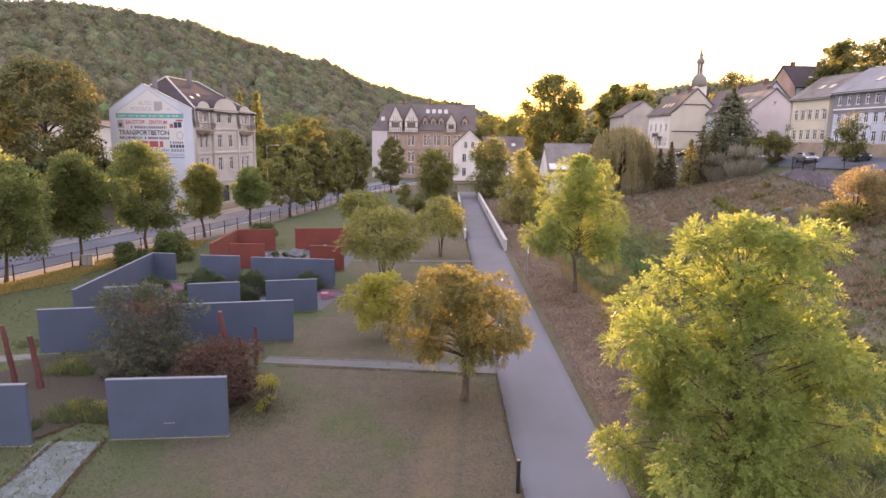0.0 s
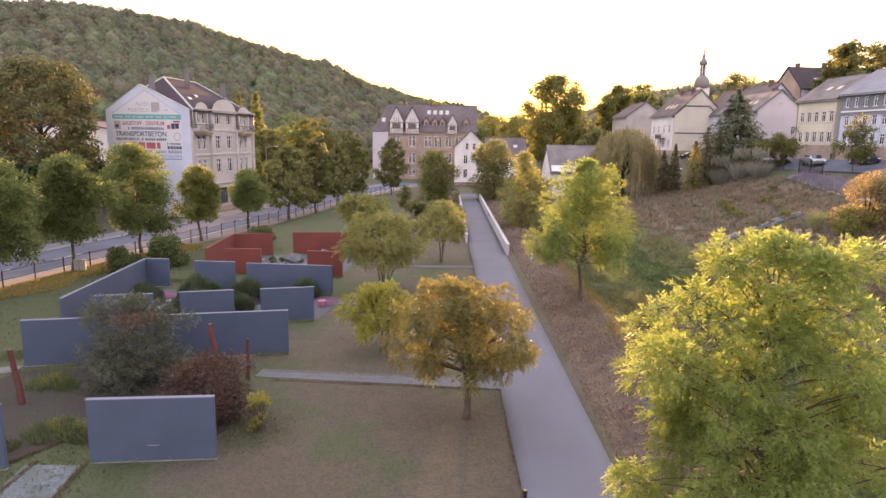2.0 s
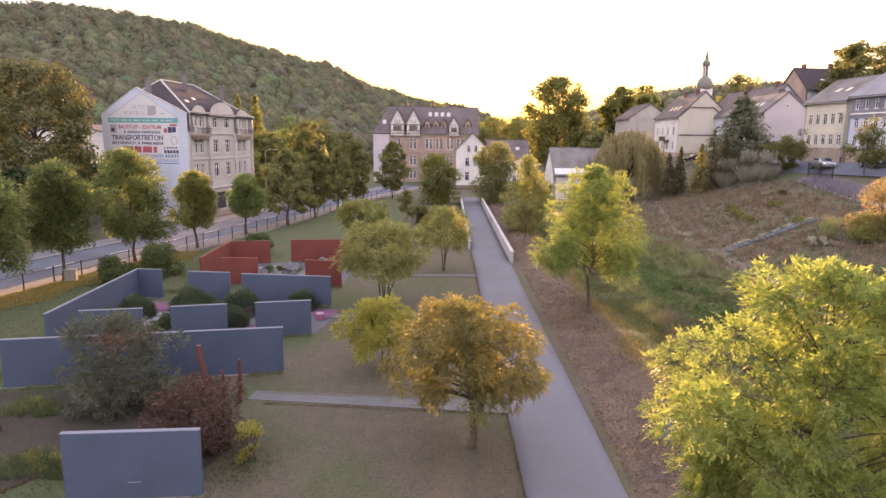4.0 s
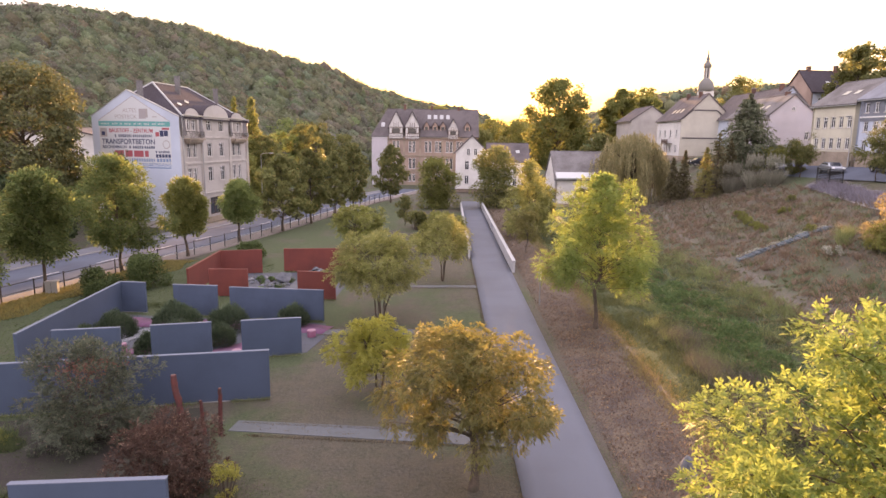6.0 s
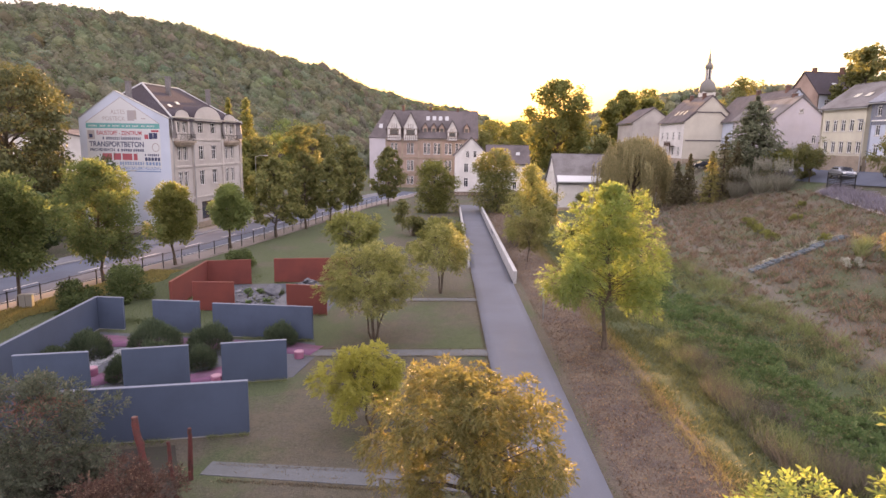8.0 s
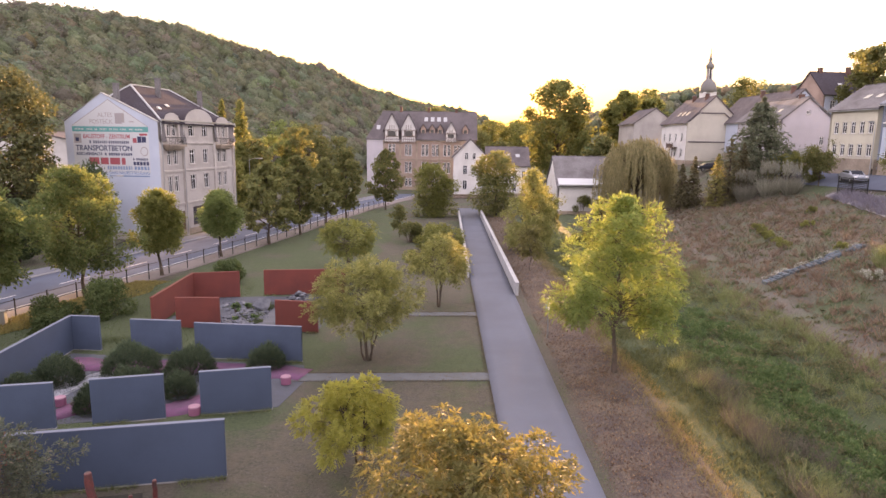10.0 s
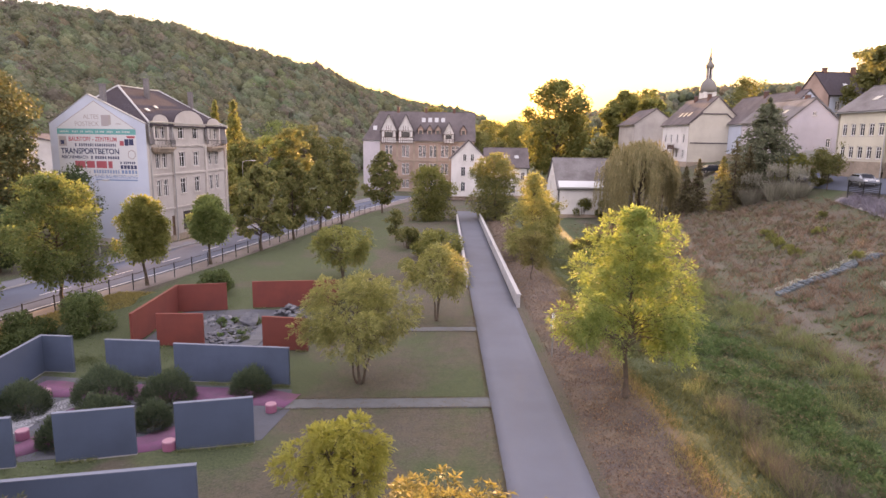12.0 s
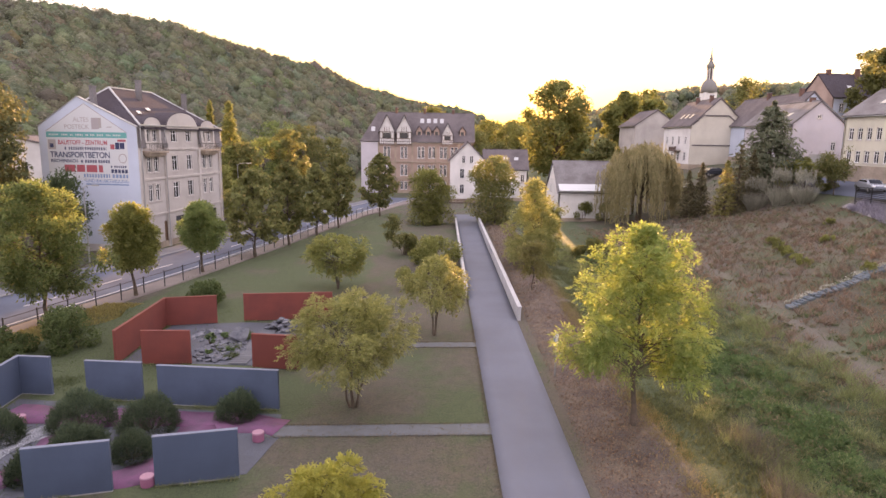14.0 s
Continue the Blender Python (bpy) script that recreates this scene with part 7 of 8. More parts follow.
bush(-6.7, 23.6, "tall feathery yellow-green perennial beside the red-leaved shrub", 131, 0.55, 1.7, "leaf_gold", 1500, 0.1, ratio=0.3, stalks=16, lumps=16, category="plant")
for x, y, r, h, sd in ((-12.7, 22.75, 0.7, 0.62, 230), (-13.6, 22.9, 0.6, 0.55, 231), (-16.4, 27.0, 0.75, 0.6, 232), (-15.2, 21.9, 0.35, 0.3, 233)):
    bush(x, y, "low yellow-green flowering perennial in the bed", sd, r, h, "leaf_lime", 800, 0.09, ratio=0.3, category="plant", group="bed perennials", stalks=14, lumps=14)
for x, y, r, h, sd in ((-13.9, 22.9, 0.9, 0.6, 132), (-12.6, 22.8, 0.7, 0.6, 133), (-16.9, 27.3, 0.9, 0.6, 134), (-15.8, 26.9, 0.5, 0.4, 135), (-14.8, 21.7, 0.5, 0.3, 136), (-13.2, 51.9, 0.7, 0.5, 137), (-13.2, 54.2, 0.8, 0.6, 138), (-12.7, 50.6, 0.5, 0.4, 139), (-17.2, 50.6, 0.6, 0.5, 140)):
    tuft(x, y, r, h * 0.7, 700, "grass_green", "low yellow-green perennial clump in the garden", sd, w=0.017)

# ---- trees and shrubs further on ----
crown_tree(-2.85, 111.0, "dense rounded tree at the lawn's far end", 150, 8.2, 0.2, 3.4, "leaf_lime", lumps=60, per=90, k=2, rach=0.35, leaf=0.34, ratio=0.55, droop=0.3, widest=0.42, dome=2.4, lump=0.28, base_r=0.16, twigs=0)
crown_tree(7.4, 112.5, "dense round-headed tree beside the footpath", 151, 10.1, 0.2, 3.95, "leaf_mid", lumps=66, per=90, k=2, rach=0.35, leaf=0.36, ratio=0.55, droop=0.3, widest=0.42, dome=2.3, lump=0.28, base_r=0.2, twigs=0)
crown_tree(8.8, 78.0, "slender yellow birch beside the footpath", 152, 8.8, 0.8, 3.0, "leaf_yellow", lumps=56, per=75, k=3, rach=0.3, leaf=0.26, ratio=0.45, droop=0.6, widest=0.2, dome=1.1, lump=0.24, base_r=0.1, twigs=2)
tree(11.5, 91.0, "slender yellow-green tree beside the footpath", 153, 7.0, 1.2, 3.0, "leaf_lime", limbs=22, twigs=6, per=40, leaf=0.34, spread=0.36, top_shape=0.5, base_r=0.1)
tree(7.6, 68.0, "young yellowish sapling beside the parapet", 154, 4.6, 0.8, 1.5, "leaf_olive", limbs=16, twigs=5, per=30, leaf=0.24, spread=0.25, base_r=0.05)
bush(-1.4, 78.5, "low yellowish shrub thicket on the lawn", 155, 3.2, 3.2, "leaf_lime", 5200, 0.26, lumps=14)
bush(-4.8, 84.5, "low yellowish shrub on the lawn", 156, 2.2, 2.6, "leaf_mid", 3000, 0.26)
tree(-6.4, 88.8, "small sapling on the lawn", 157, 4.2, 0.9, 1.1, "leaf_mid", limbs=14, twigs=5, per=26, leaf=0.26, spread=0.24, base_r=0.05)
bush(-3.0, 68.5, "low yellow-green shrub on the lawn", 158, 1.7, 2.0, "leaf_lime", 2200, 0.22)
for x, y, r, h, sd in ((15.5, 84, 1.7, 1.6, 160), (18.0, 88, 2.0, 1.8, 161), (14.0, 98, 2.2, 2.4, 162), (22.5, 117.5, 2.2, 3.6, 163), (26.0, 116.5, 2.0, 3.0, 164)):
    bush(x, y, "grey-green shrub below the bank", sd, r, h, "leaf_mid", 2600, 0.24, group="bank shrubs")


def willow(x, y, label, seed, height, r):
    """A dome of boughs from which strands of narrow leaves hang nearly to the ground."""
    rng = np.random.default_rng(seed)
    e = thing("tree", label, "tree", at=pose(x, y, land1(x, y)))
    wood, pts, ways = [tube(np.array([[0, 0, -0.3], [0.1, 0, 2], [0, 0.2, 5], [0.2, 0, 8]]), [0.5, 0.4, 0.3, 0.15], 8)], [], []
    for i in range(150):
        a, d = i * 2.39996 + rng.normal(0, 0.3), math.sqrt((i + 0.5) / 150)
        lobe = 1 + 0.10 * math.sin(3 * a + 1.0) + 0.07 * math.sin(7 * a)
        top = np.array([math.cos(a) * d * r * 0.92 * lobe, math.sin(a) * d * r * 0.92 * lobe, height * (1 - 0.40 * d ** 2.6) * rng.uniform(0.92, 1.02)])
        if i % 4 == 0:
            wood.append(tube(np.array([[0, 0, 3 + rng.uniform(0, 3)], top * [0.5, 0.5, 0.85], top]), [0.14, 0.08, 0.02], 5))
        out = np.array([math.cos(a), math.sin(a), 0])
        for s in range(8):
            st = top + rng.normal(0, 0.42, 3) * [1, 1, 0.45]
            fall = min(st[2] - 0.3, rng.uniform(0.35, 1.0) * (2.5 + 6.5 * d))
            m = int(11 + fall * 5)
            t = np.linspace(0, 1, m)[:, None]
            sway = out * rng.uniform(0.1, 0.5) + rng.normal(0, 0.12, 3)
            pts.append(st + sway * np.sqrt(t) + np.array([0, 0, 0.25]) * np.sin(t * 3.14) * (t < 0.3) - np.array([0, 0, 1.0]) * fall * t + rng.normal(0, 0.035, (m, 3)))
            ways.append(np.repeat(out[None], m, 0))
    p, o = np.concatenate(pts), np.concatenate(ways)
    ax = rng.normal(0, 0.22, p.shape) + [0, 0, -1.0] + o * 0.12
    ax /= np.linalg.norm(ax, axis=1)[:, None]
    w = np.cross(ax, o + rng.normal(0, 0.5, p.shape))
    w /= np.linalg.norm(w, axis=1)[:, None]
    l = 0.52 * rng.uniform(0.7, 1.3, (len(p), 1))
    v = np.stack([p, p + ax * l * 0.5 + w * l * 0.1, p + ax * l, p + ax * l * 0.5 - w * l * 0.1], 1).reshape(-1, 3)
    array_mesh("trunk", *join(wood), M["bark"], e, True)
    array_mesh("crown", v, np.arange(len(v)).reshape(-1, 4), M["leaf_willow"], e)


willow(29.6, 111.0, "large weeping willow with long hanging strands", 170, 11.9, 6.2)


def conifer(x, y, label, seed, height, r, mat="leaf_needle", tiers=16, per=11, leaf=0.5, z=None, clear=0.06, fine=14, thin=0.25):
    """A spire of tiered boughs with hanging sprays."""
    rng = np.random.default_rng(seed)
    e = thing("tree", label, "tree", at=pose(x, y, land1(x, y) if z is None else z))
    wood = [tube(np.array([[0, 0, -0.4], [0, 0, height * 0.5], [0, 0, height * 0.98]]), [0.028 * height, 0.016 * height, 0.02], 7)]
    pts, ways = [], []
    for k in range(tiers):
        f = k / (tiers - 1)
        zz = height * (clear + (0.97 - clear) * f)
        rr = r * (1 - f) ** 0.72 + 0.12
        for b in range(max(4, int(per * (1.1 - 0.6 * f)))):
            a = rng.uniform(0, 6.283)
            ln = rr * rng.uniform(0.65, 1.12)
            way = np.array([math.cos(a), math.sin(a), 0])
            end = way * ln + [0, 0, zz - ln * 0.12 + rng.normal(0, 0.15)]
            start = np.array([0, 0, zz])
            wood.append(tube(np.array([start, (start + end) / 2 + [0, 0, 0.06 * ln], end]), [0.03, 0.02, 0.008], 4))
            t = rng.uniform(0.2, 1.05, fine)[:, None]
            p = start * (1 - t) + end * t + rng.normal(0, 1, (fine, 3)) * np.array([0.14, 0.14, 0.1]) * (rr * 0.5 + 0.3)
            pts.append(p)
            ways.append(np.repeat((way + [0, 0, -0.25])[None], fine, 0))
    p, wv = np.concatenate(pts), np.concatenate(ways)
    array_mesh("trunk", *join(wood), M["bark"], e, True)
    array_mesh("crown", *leaves(rng, p, leaf, thin, 0.6, wv * 1.2), M[mat], e)


conifer(45.0, 103.5, "broad grey-green spruce in front of the pink house", 180, 12.6, 6.3, "leaf_spruce", tiers=18, per=25, leaf=0.6, fine=28, thin=0.36)
conifer(34.0, 103.2, "slim brownish columnar thuja on the bank", 181, 6.8, 1.5, "leaf_thuja", 18, 16, 0.4, fine=10, thin=0.4)
conifer(35.5, 102.6, "slim brownish columnar thuja on the bank", 182, 7.4, 1.55, "leaf_thuja", 18, 16, 0.4, fine=10, thin=0.4)
conifer(36.9, 98.0, "yellow-green upright juniper on the bank", 183, 7.4, 1.7, "leaf_olive", 16, 14, 0.4, fine=12, thin=0.4)
conifer(38.8, 98.6, "bronze-green upright juniper on the bank", 184, 9.0, 2.0, "leaf_thuja", 16, 14, 0.4, fine=12, thin=0.4)
conifer(40.7, 99.0, "bronze-green upright juniper on the bank", 185, 7.6, 1.7, "leaf_thuja", 16, 14, 0.4, fine=12, thin=0.4)
tree(-40.0, 79.3, "dark slender tree in front of the painted gable", 186, 9.5, 1.2, 2.3, "leaf_dark", limbs=34, twigs=7, per=34, leaf=0.34, spread=0.4, ratio=0.5, top_shape=0.5, base_r=0.16)
for x, y, r, h, mt, sd in ((46.6, 100.5, 2.2, 4.2, "leaf_lime", 194), (49.0, 102.0, 1.9, 3.8, "leaf_lime", 195), (47.0, 93.0, 1.8, 3.0, "leaf_mid", 196)):
    bush(x, y, "leafy green shrub on top of the bank", sd, r, h, mt, 4000, 0.26, ratio=0.35, group="bank top shrubs", lumps=14)
def plume_grass(x, y, r, h, seed):
    """A fountain of arching leaves with pale plumes standing out of it."""
    rng = np.random.default_rng(seed)
    e = thing("ornamental_grass", "tall silvery plume grass on top of the bank", "grass", "plume grasses", at=pose(x, y, land1(x, y)))

    def fan(n, spread):
        a, d = rng.uniform(0, 6.283, n), np.sqrt(rng.uniform(0, 1, n)) * spread
        return np.stack([np.cos(a) * d, np.sin(a) * d, np.full(n, -0.08)], 1)
    array_mesh("leaf_tuft", *blades(rng, fan(900, r * 0.6), h * 0.55, 0.055, 0.3), M["leaf_silver"], e)
    foot = fan(70, r * 0.8)
    tip = foot * [1.35, 1.35, 0] + np.stack([rng.normal(0, 0.12, 70), rng.normal(0, 0.12, 70), h * rng.uniform(0.62, 0.86, 70)], 1)
    array_mesh("stems", *join([tube(np.array([f, (f + t) / 2, t]), [0.015, 0.012, 0.008], 3) for f, t in zip(foot, tip)]), M["grass_brown"], e)
    c = np.repeat(tip, 34, 0)
    u = rng.uniform(0, 1, (len(c), 1))
    lean = np.repeat(rng.normal(0, 0.16, (70, 3)) + [0, 0, 1], 34, 0)
    c = c + lean * u * h * 0.2 + rng.normal(0, 0.07, c.shape) * (1 - u * 0.7)
    array_mesh("plume", *leaves(rng, c, 0.24, 0.22, 0.3, lean), M["leaf_silver"], e, label="pale silvery plumes")


for x, y, r, h, sd in ((40.2, 96.6, 1.15, 4.2, 190), (42.3, 94.4, 1.3, 4.5, 191), (43.4, 91.2, 1.1, 4.0, 192)):
    plume_grass(x, y, r, h, sd)
tree(46.2, 90.0, "small feathery tree beside the metal fence", 197, 5.6, 1.0, 2.0, "leaf_mid", limbs=20, twigs=6, per=34, leaf=0.28, spread=0.3, base_r=0.06)
tree(47.2, 76.5, "small feathery tree beside the gravel path", 198, 6.0, 1.0, 2.3, "leaf_mid", limbs=20, twigs=6, per=34, leaf=0.28, spread=0.3, base_r=0.06)
bush(33.2, 52.0, "large orange-leaved shrub on the slope", 199, 3.0, 4.9, "leaf_orange", 8000, 0.22, lumps=18)
# added bush that gives the orange-leaved shrub its greener lower leaves
bush(31.9, 51.2, "yellow-green lower leaves of the orange-leaved shrub", 193, 1.9, 2.3, "leaf_lime", 3000, 0.2, lumps=12)
for k, (x, y, h) in enumerate(((31.3, 55.9, 1.7), (31.9, 56.6, 1.4), (30.8, 54.9, 1.2), (32.6, 57.2, 1.3))):
    tuft(x, y, 0.34, h * 0.8, 130, "grass_ditch", "tall yellow grass clump on the slope", 200 + k, group="yellow grass clumps", w=0.028)
for k, (x, y) in enumerate(((32.4, 76.4), (31.8, 74.3), (31.4, 72.4), (30.9, 70.6), (30.4, 68.7), (30.1, 66.9), (35.5, 72.7), (39.6, 79.6), (31.8, 61.4))):
    bush(x, y, "low yellow-green ground shrub on the dry slope", 210 + k, 0.8, 0.75, "leaf_lime", 1000, 0.14, group="slope cushions")
bush(29.3, 53.6, "low white-flowered cushion on the slope", 220, 1.2, 0.7, "leaf_white", 1400, 0.12)

# behind the road and round the corner house
for i, (x, y, h, r, mt) in enumerate(((-51.5, 80.5, 19.6, 6.9, "leaf_dense"), (-66.0, 84.0, 12.0, 5.5, "leaf_green"), (-49.5, 74.0, 7.0, 3.4, "leaf_dark"), (-56.0, 70.0, 8.5, 4.5, "leaf_green"), (-50.0, 92.0, 6.5, 3.0, "leaf_dark"), (-44.5, 62.5, 7.0, 3.2, "leaf_dark"), (-41.8, 70.0, 6.0, 2.6, "leaf_dark"), (-47.0, 56.0, 8.0, 3.5, "leaf_green"),
                                      (-36.0, 114.0, 8.5, 3.0, "leaf_lime"), (-54.0, 170.0, 12.0, 6.0, "leaf_mid"), (-47.0, 182.0, 12.0, 6.3, "leaf_mid"), (-40.6, 194.0, 13.5, 6.0, "leaf_mid"), (-44.0, 203.0, 14.5, 6.4, "leaf_mid"), (-37.0, 214.0, 12.5, 5.5, "leaf_mid"), (-51.0, 200.0, 12.5, 6.4, "leaf_green"), (-45.0, 122.0, 10.5, 4.2, "leaf_green"), (-40.0, 176.0, 8.0, 4.4, "leaf_mid"), (-36.5, 127.0, 12.0, 4.0, "leaf_mid"), (-32.5, 142.0, 14.5, 4.2, "leaf_mid"), (-37.0, 141.0, 13.0, 4.4, "leaf_green"))):
    tall = h > 18
    crown_tree(x, y, "dense broadleaf tree behind the road", 300 + i, h, h * 0.06, r, mt, group="trees behind the road", lumps=210 if tall else 60, per=150 if tall else 80, k=1, leaf=0.42 if tall else 0.5, ratio=0.65, droop=0.2, widest=0.5, dome=2.5, lump=0.22 if tall else 0.25, base_r=0.02 * h, twigs=0, core=0.62 if tall else 0.3, ragged=0.02 if tall else 0.08)
for x, y, h, r, sd in ((-43.3, 130.0, 19.3, 1.5, 320), (-39.5, 129.0, 19.2, 2.2, 321), (-38.3, 125.0, 11.2, 2.3, 322)):
    crown_tree(x, y, "tall slim golden-green poplar behind the houses", sd, h, 0.6, r, "leaf_lime", group="poplars", lumps=110, per=60, k=1, leaf=0.42, ratio=0.6, droop=0.1, widest=0.35, dome=1.5, lump=0.4, base_r=0.2, twigs=0, core=0.2, ragged=0.06)
for i, (x, y, h, r) in enumerate(((7.0, 339.0, 22.0, 10.5), (21.0, 343.0, 23.5, 11.5), (35.0, 355.0, 23.0, 10.5), (-9.0, 346.0, 22.5, 10.5), (14.0, 322.0, 17.5, 8.5), (29.9, 188.0, 27.2, 10.8), (37.0, 341.0, 21.0, 10.0), (48.0, 190.0, 26.5, 6.6), (56.0, 191.0, 24.5, 6.2), (45.0, 186.0, 16.0, 6.0), (62.0, 215.0, 20.0, 7.0), (22.0, 276.0, 12.5, 7.0), (33.0, 228.0, 11.0, 6.0), (36.0, 160.0, 10.0, 4.5), (38.5, 136.0, 7.5, 3.6), (33.0, 140.0, 7.0, 3.4))):
    crown_tree(x, y, "tall broadleaf tree beyond the houses", 340 + i, h, h * 0.06, r, "leaf_lime" if h > 17.6 else "leaf_mid", group="trees beyond the houses", lumps=170 if h > 22 else 64, per=(50 if y > 300 else 100) if h > 22 else 80, k=1, leaf=0.78 if h > 17 else 0.66, ratio=0.65, droop=0.2, widest=0.42, dome=2.3, lump=0.22 if h > 22 else 0.25, core=0.1, ragged=0.045 if h > 22 else 0.07, base_r=0.02 * h, twigs=0, z=0.2 if 40 < x < 60 and y > 185 else None)
for i, (x, y, h, r) in enumerate(((88.0, 150.0, 19.0, 5.0), (73.6, 124.0, 17.6, 5.2), (82.5, 126.0, 17.2, 6.0), (72.0, 158.0, 12.0, 5.0), (100.4, 232.0, 22.8, 8.4), (113.0, 240.0, 16.0, 8.0), (90.0, 160.0, 15.0, 6.0), (86.0, 108.0, 14.0, 6.0))):
    crown_tree(x, y, "tall tree on the hill behind the town houses", 360 + i, h, h * 0.1, r, "leaf_mid", group="hill trees", lumps=52, per=84, k=1, leaf=0.78, ratio=0.65, droop=0.2, widest=0.5, dome=2.2, lump=0.28, base_r=0.02 * h, twigs=0, core=0.1, ragged=0.06)


# ---- rough grass, ditch plants, litter ----
def scatter(rng, n, x0, x1, y0, y1, lift=0.0):
    x, y = rng.uniform(x0, x1, n), y0 + (y1 - y0) * rng.uniform(0, 1, n) ** 1.35
    return np.stack([x, y, land(x, y) - 0.03 + lift], 1)


def stuff(name, label, category, vf, mat):
    return tagged(array_mesh(name, *vf, M[mat]), label, category, kind="stuff")


rng = np.random.default_rng(77)


def off_trail(q):
    tx = np.interp(q[:, 1], [20, 36, 46, 57, 66, 77, 88, 100], [20.8, 21.6, 22.5, 23.4, 24.0, 25.8, 28.4, 31.5])
    return q[np.abs(q[:, 0] - tx) > 0.2 + np.abs(rng.normal(0, 0.3, len(q)))]


stuff("slope_grass", "dry brown rough grass on the slope", "grass", blades(rng, off_trail(scatter(rng, 26000, 17.5, 44, 20, 108)), 0.3, 0.029, 0.6), "grass_slope")
stuff("slope_green_grass", "scattered green rough grass on the slope", "grass", blades(rng, off_trail(scatter(rng, 12000, 16, 40, 20, 100)), 0.3, 0.022, 0.5), "grass_green")
def tufts(centres, per, r, h, w, lean=0.55):
    """Many small grass tufts, each a fan of blades of its own height."""
    n = len(centres)
    p = np.repeat(centres, per, 0)
    a, d = rng.uniform(0, 6.283, n * per), np.sqrt(rng.uniform(0, 1, n * per)) * r * np.repeat(rng.uniform(0.5, 1.5, n), per)
    p = p + np.stack([np.cos(a) * d, np.sin(a) * d, np.zeros(n * per)], 1)
    tall = np.repeat(rng.uniform(0.55, 1.45, n), per)
    v, f = blades(rng, p, h, w, lean)
    v = v.reshape(-1, 3, 3)
    v = p[:, None] + (v - p[:, None]) * tall[:, None, None]
    return v.reshape(-1, 3), f


q = np.concatenate([scatter(rng, 900, 12.4, 14.6, 14, 92), scatter(rng, 500, 14.6, 18.6, 14, 92), scatter(rng, 1100, 18.6, 21.6, 14, 92)])
q = q[np.sin(q[:, 0] * 1.3 + q[:, 1] * 0.7) + np.cos(q[:, 1] * 0.9 - q[:, 0] * 0.6) + rng.normal(0, 0.8, len(q)) > -0.6]
stuff("ditch_grass", "tall pale green grass along the ditch", "grass", tufts(q, 44, 0.36, 0.62, 0.012, 0.5), "grass_ditch")
stuff("slope_tufts", "brown and straw-coloured grass tufts on the slope", "grass", tufts(off_trail(scatter(rng, 2600, 20.5, 44, 20, 108)), 22, 0.22, 0.5, 0.03, 0.6), "grass_slope")
stuff("slope_green_tufts", "green grass tufts scattered over the slope", "grass", tufts(off_trail(scatter(rng, 520, 18, 42, 20, 100)), 22, 0.25, 0.45, 0.028, 0.6), "grass_green")


def herb_lumps(n, x0, x1, y0, y1, r0, r1, per, leaf):
    """Rounded clumps of leafy herbs."""
    q = scatter(rng, n, x0, x1, y0, y1)
    d = rng.normal(size=(n, per, 3))
    d /= np.linalg.norm(d, axis=2)[:, :, None]
    d[..., 2] = np.abs(d[..., 2])
    r = rng.uniform(r0, r1, (n, 1, 1))
    c = q[:, None] + d * r * rng.uniform(0.75, 1.05, (n, per, 1)) * np.array([1, 1, 0.85])
    pick = rng.random(n * per) < 0.16
    c, d = c.reshape(-1, 3)[pick], d.reshape(-1, 3)[pick]
    return sprays(rng, c, d * 0.7 + [0, 0, 0.8] + rng.normal(0, 0.3, d.shape), leaf * 1.6, 4, leaf * 1.4, 0.42, 0.45)


stuff("ditch_herbs", "bright green nettles and herbs filling the ditch", "herbs", herb_lumps(300, 14.6, 18.2, 14, 84, 0.3, 0.9, 300, 0.12), "leaf_herb")
stuff("ditch_reeds", "dull green taller weeds at the ditch sides", "herbs", herb_lumps(260, 13.4, 20.6, 14, 86, 0.25, 0.7, 240, 0.11), "leaf_weed")
q = scatter(rng, 13000, 12.2, 14.6, 28, 42)
q = q[np.sin(q[:, 1] * 1.1 + q[:, 0]) + np.cos(q[:, 0] * 2.6 - q[:, 1] * 0.4) + rng.normal(0, 0.7, len(q)) > 0.6]
stuff("dry_stalks", "tall withered brown stalks at the ditch edge", "grass", blades(rng, q, 0.95, 0.011, 0.3), "grass_brown")
q = scatter(rng, 40000, 8.6, 10.9, 12, 80)
q = q[np.abs(q[:, 0] - 9.75 - 0.2 * np.sin(q[:, 1] * 0.5)) < 0.35 + np.abs(rng.normal(0, 0.35, len(q)))]
stuff("bank_grass", "grass on the ditch shoulder with low-sun gold in its colour", "grass", blades(rng, q, 0.24, 0.018, 0.5), "grass_gold")
q = scatter(rng, 52000, 9.8, 13.8, 12, 84)
stuff("shoulder_grass", "short yellow-green grass on the ditch side", "grass", blades(rng, q, 0.26, 0.03, 0.7), "grass_side")
q = scatter(rng, 34000, 6.0, 10.0, 12, 110, 0.05)
stuff("leaf_litter", "brown fallen leaves on the strip beside the path", "leaves", leaves(rng, q, 0.085, 0.6, 1.4), "litter")
q = scatter(rng, 30000, 6.0, 10.0, 12, 110)
stuff("strip_grass", "short withered grass on the leafy strip", "grass", blades(rng, q, 0.17, 0.014, 0.6), "grass_slope")
q = scatter(rng, 12000, 5.7, 6.6, 12, 110)
q = q[q[:, 0] < np.interp(q[:, 1], PATH_Y, PATH_R) + 0.35 + 0.3 * np.sin(q[:, 1] * 0.8) + rng.normal(0, 0.1, len(q))]
stuff("verge_grass", "green grass edge along the footpath", "grass", blades(rng, q, 0.12, 0.012, 0.6), "grass_green")
q = np.concatenate([scatter(rng, 64000, -13, 2.3, 13, 32), scatter(rng, 14000, -8, 2.3, 32, 66)])
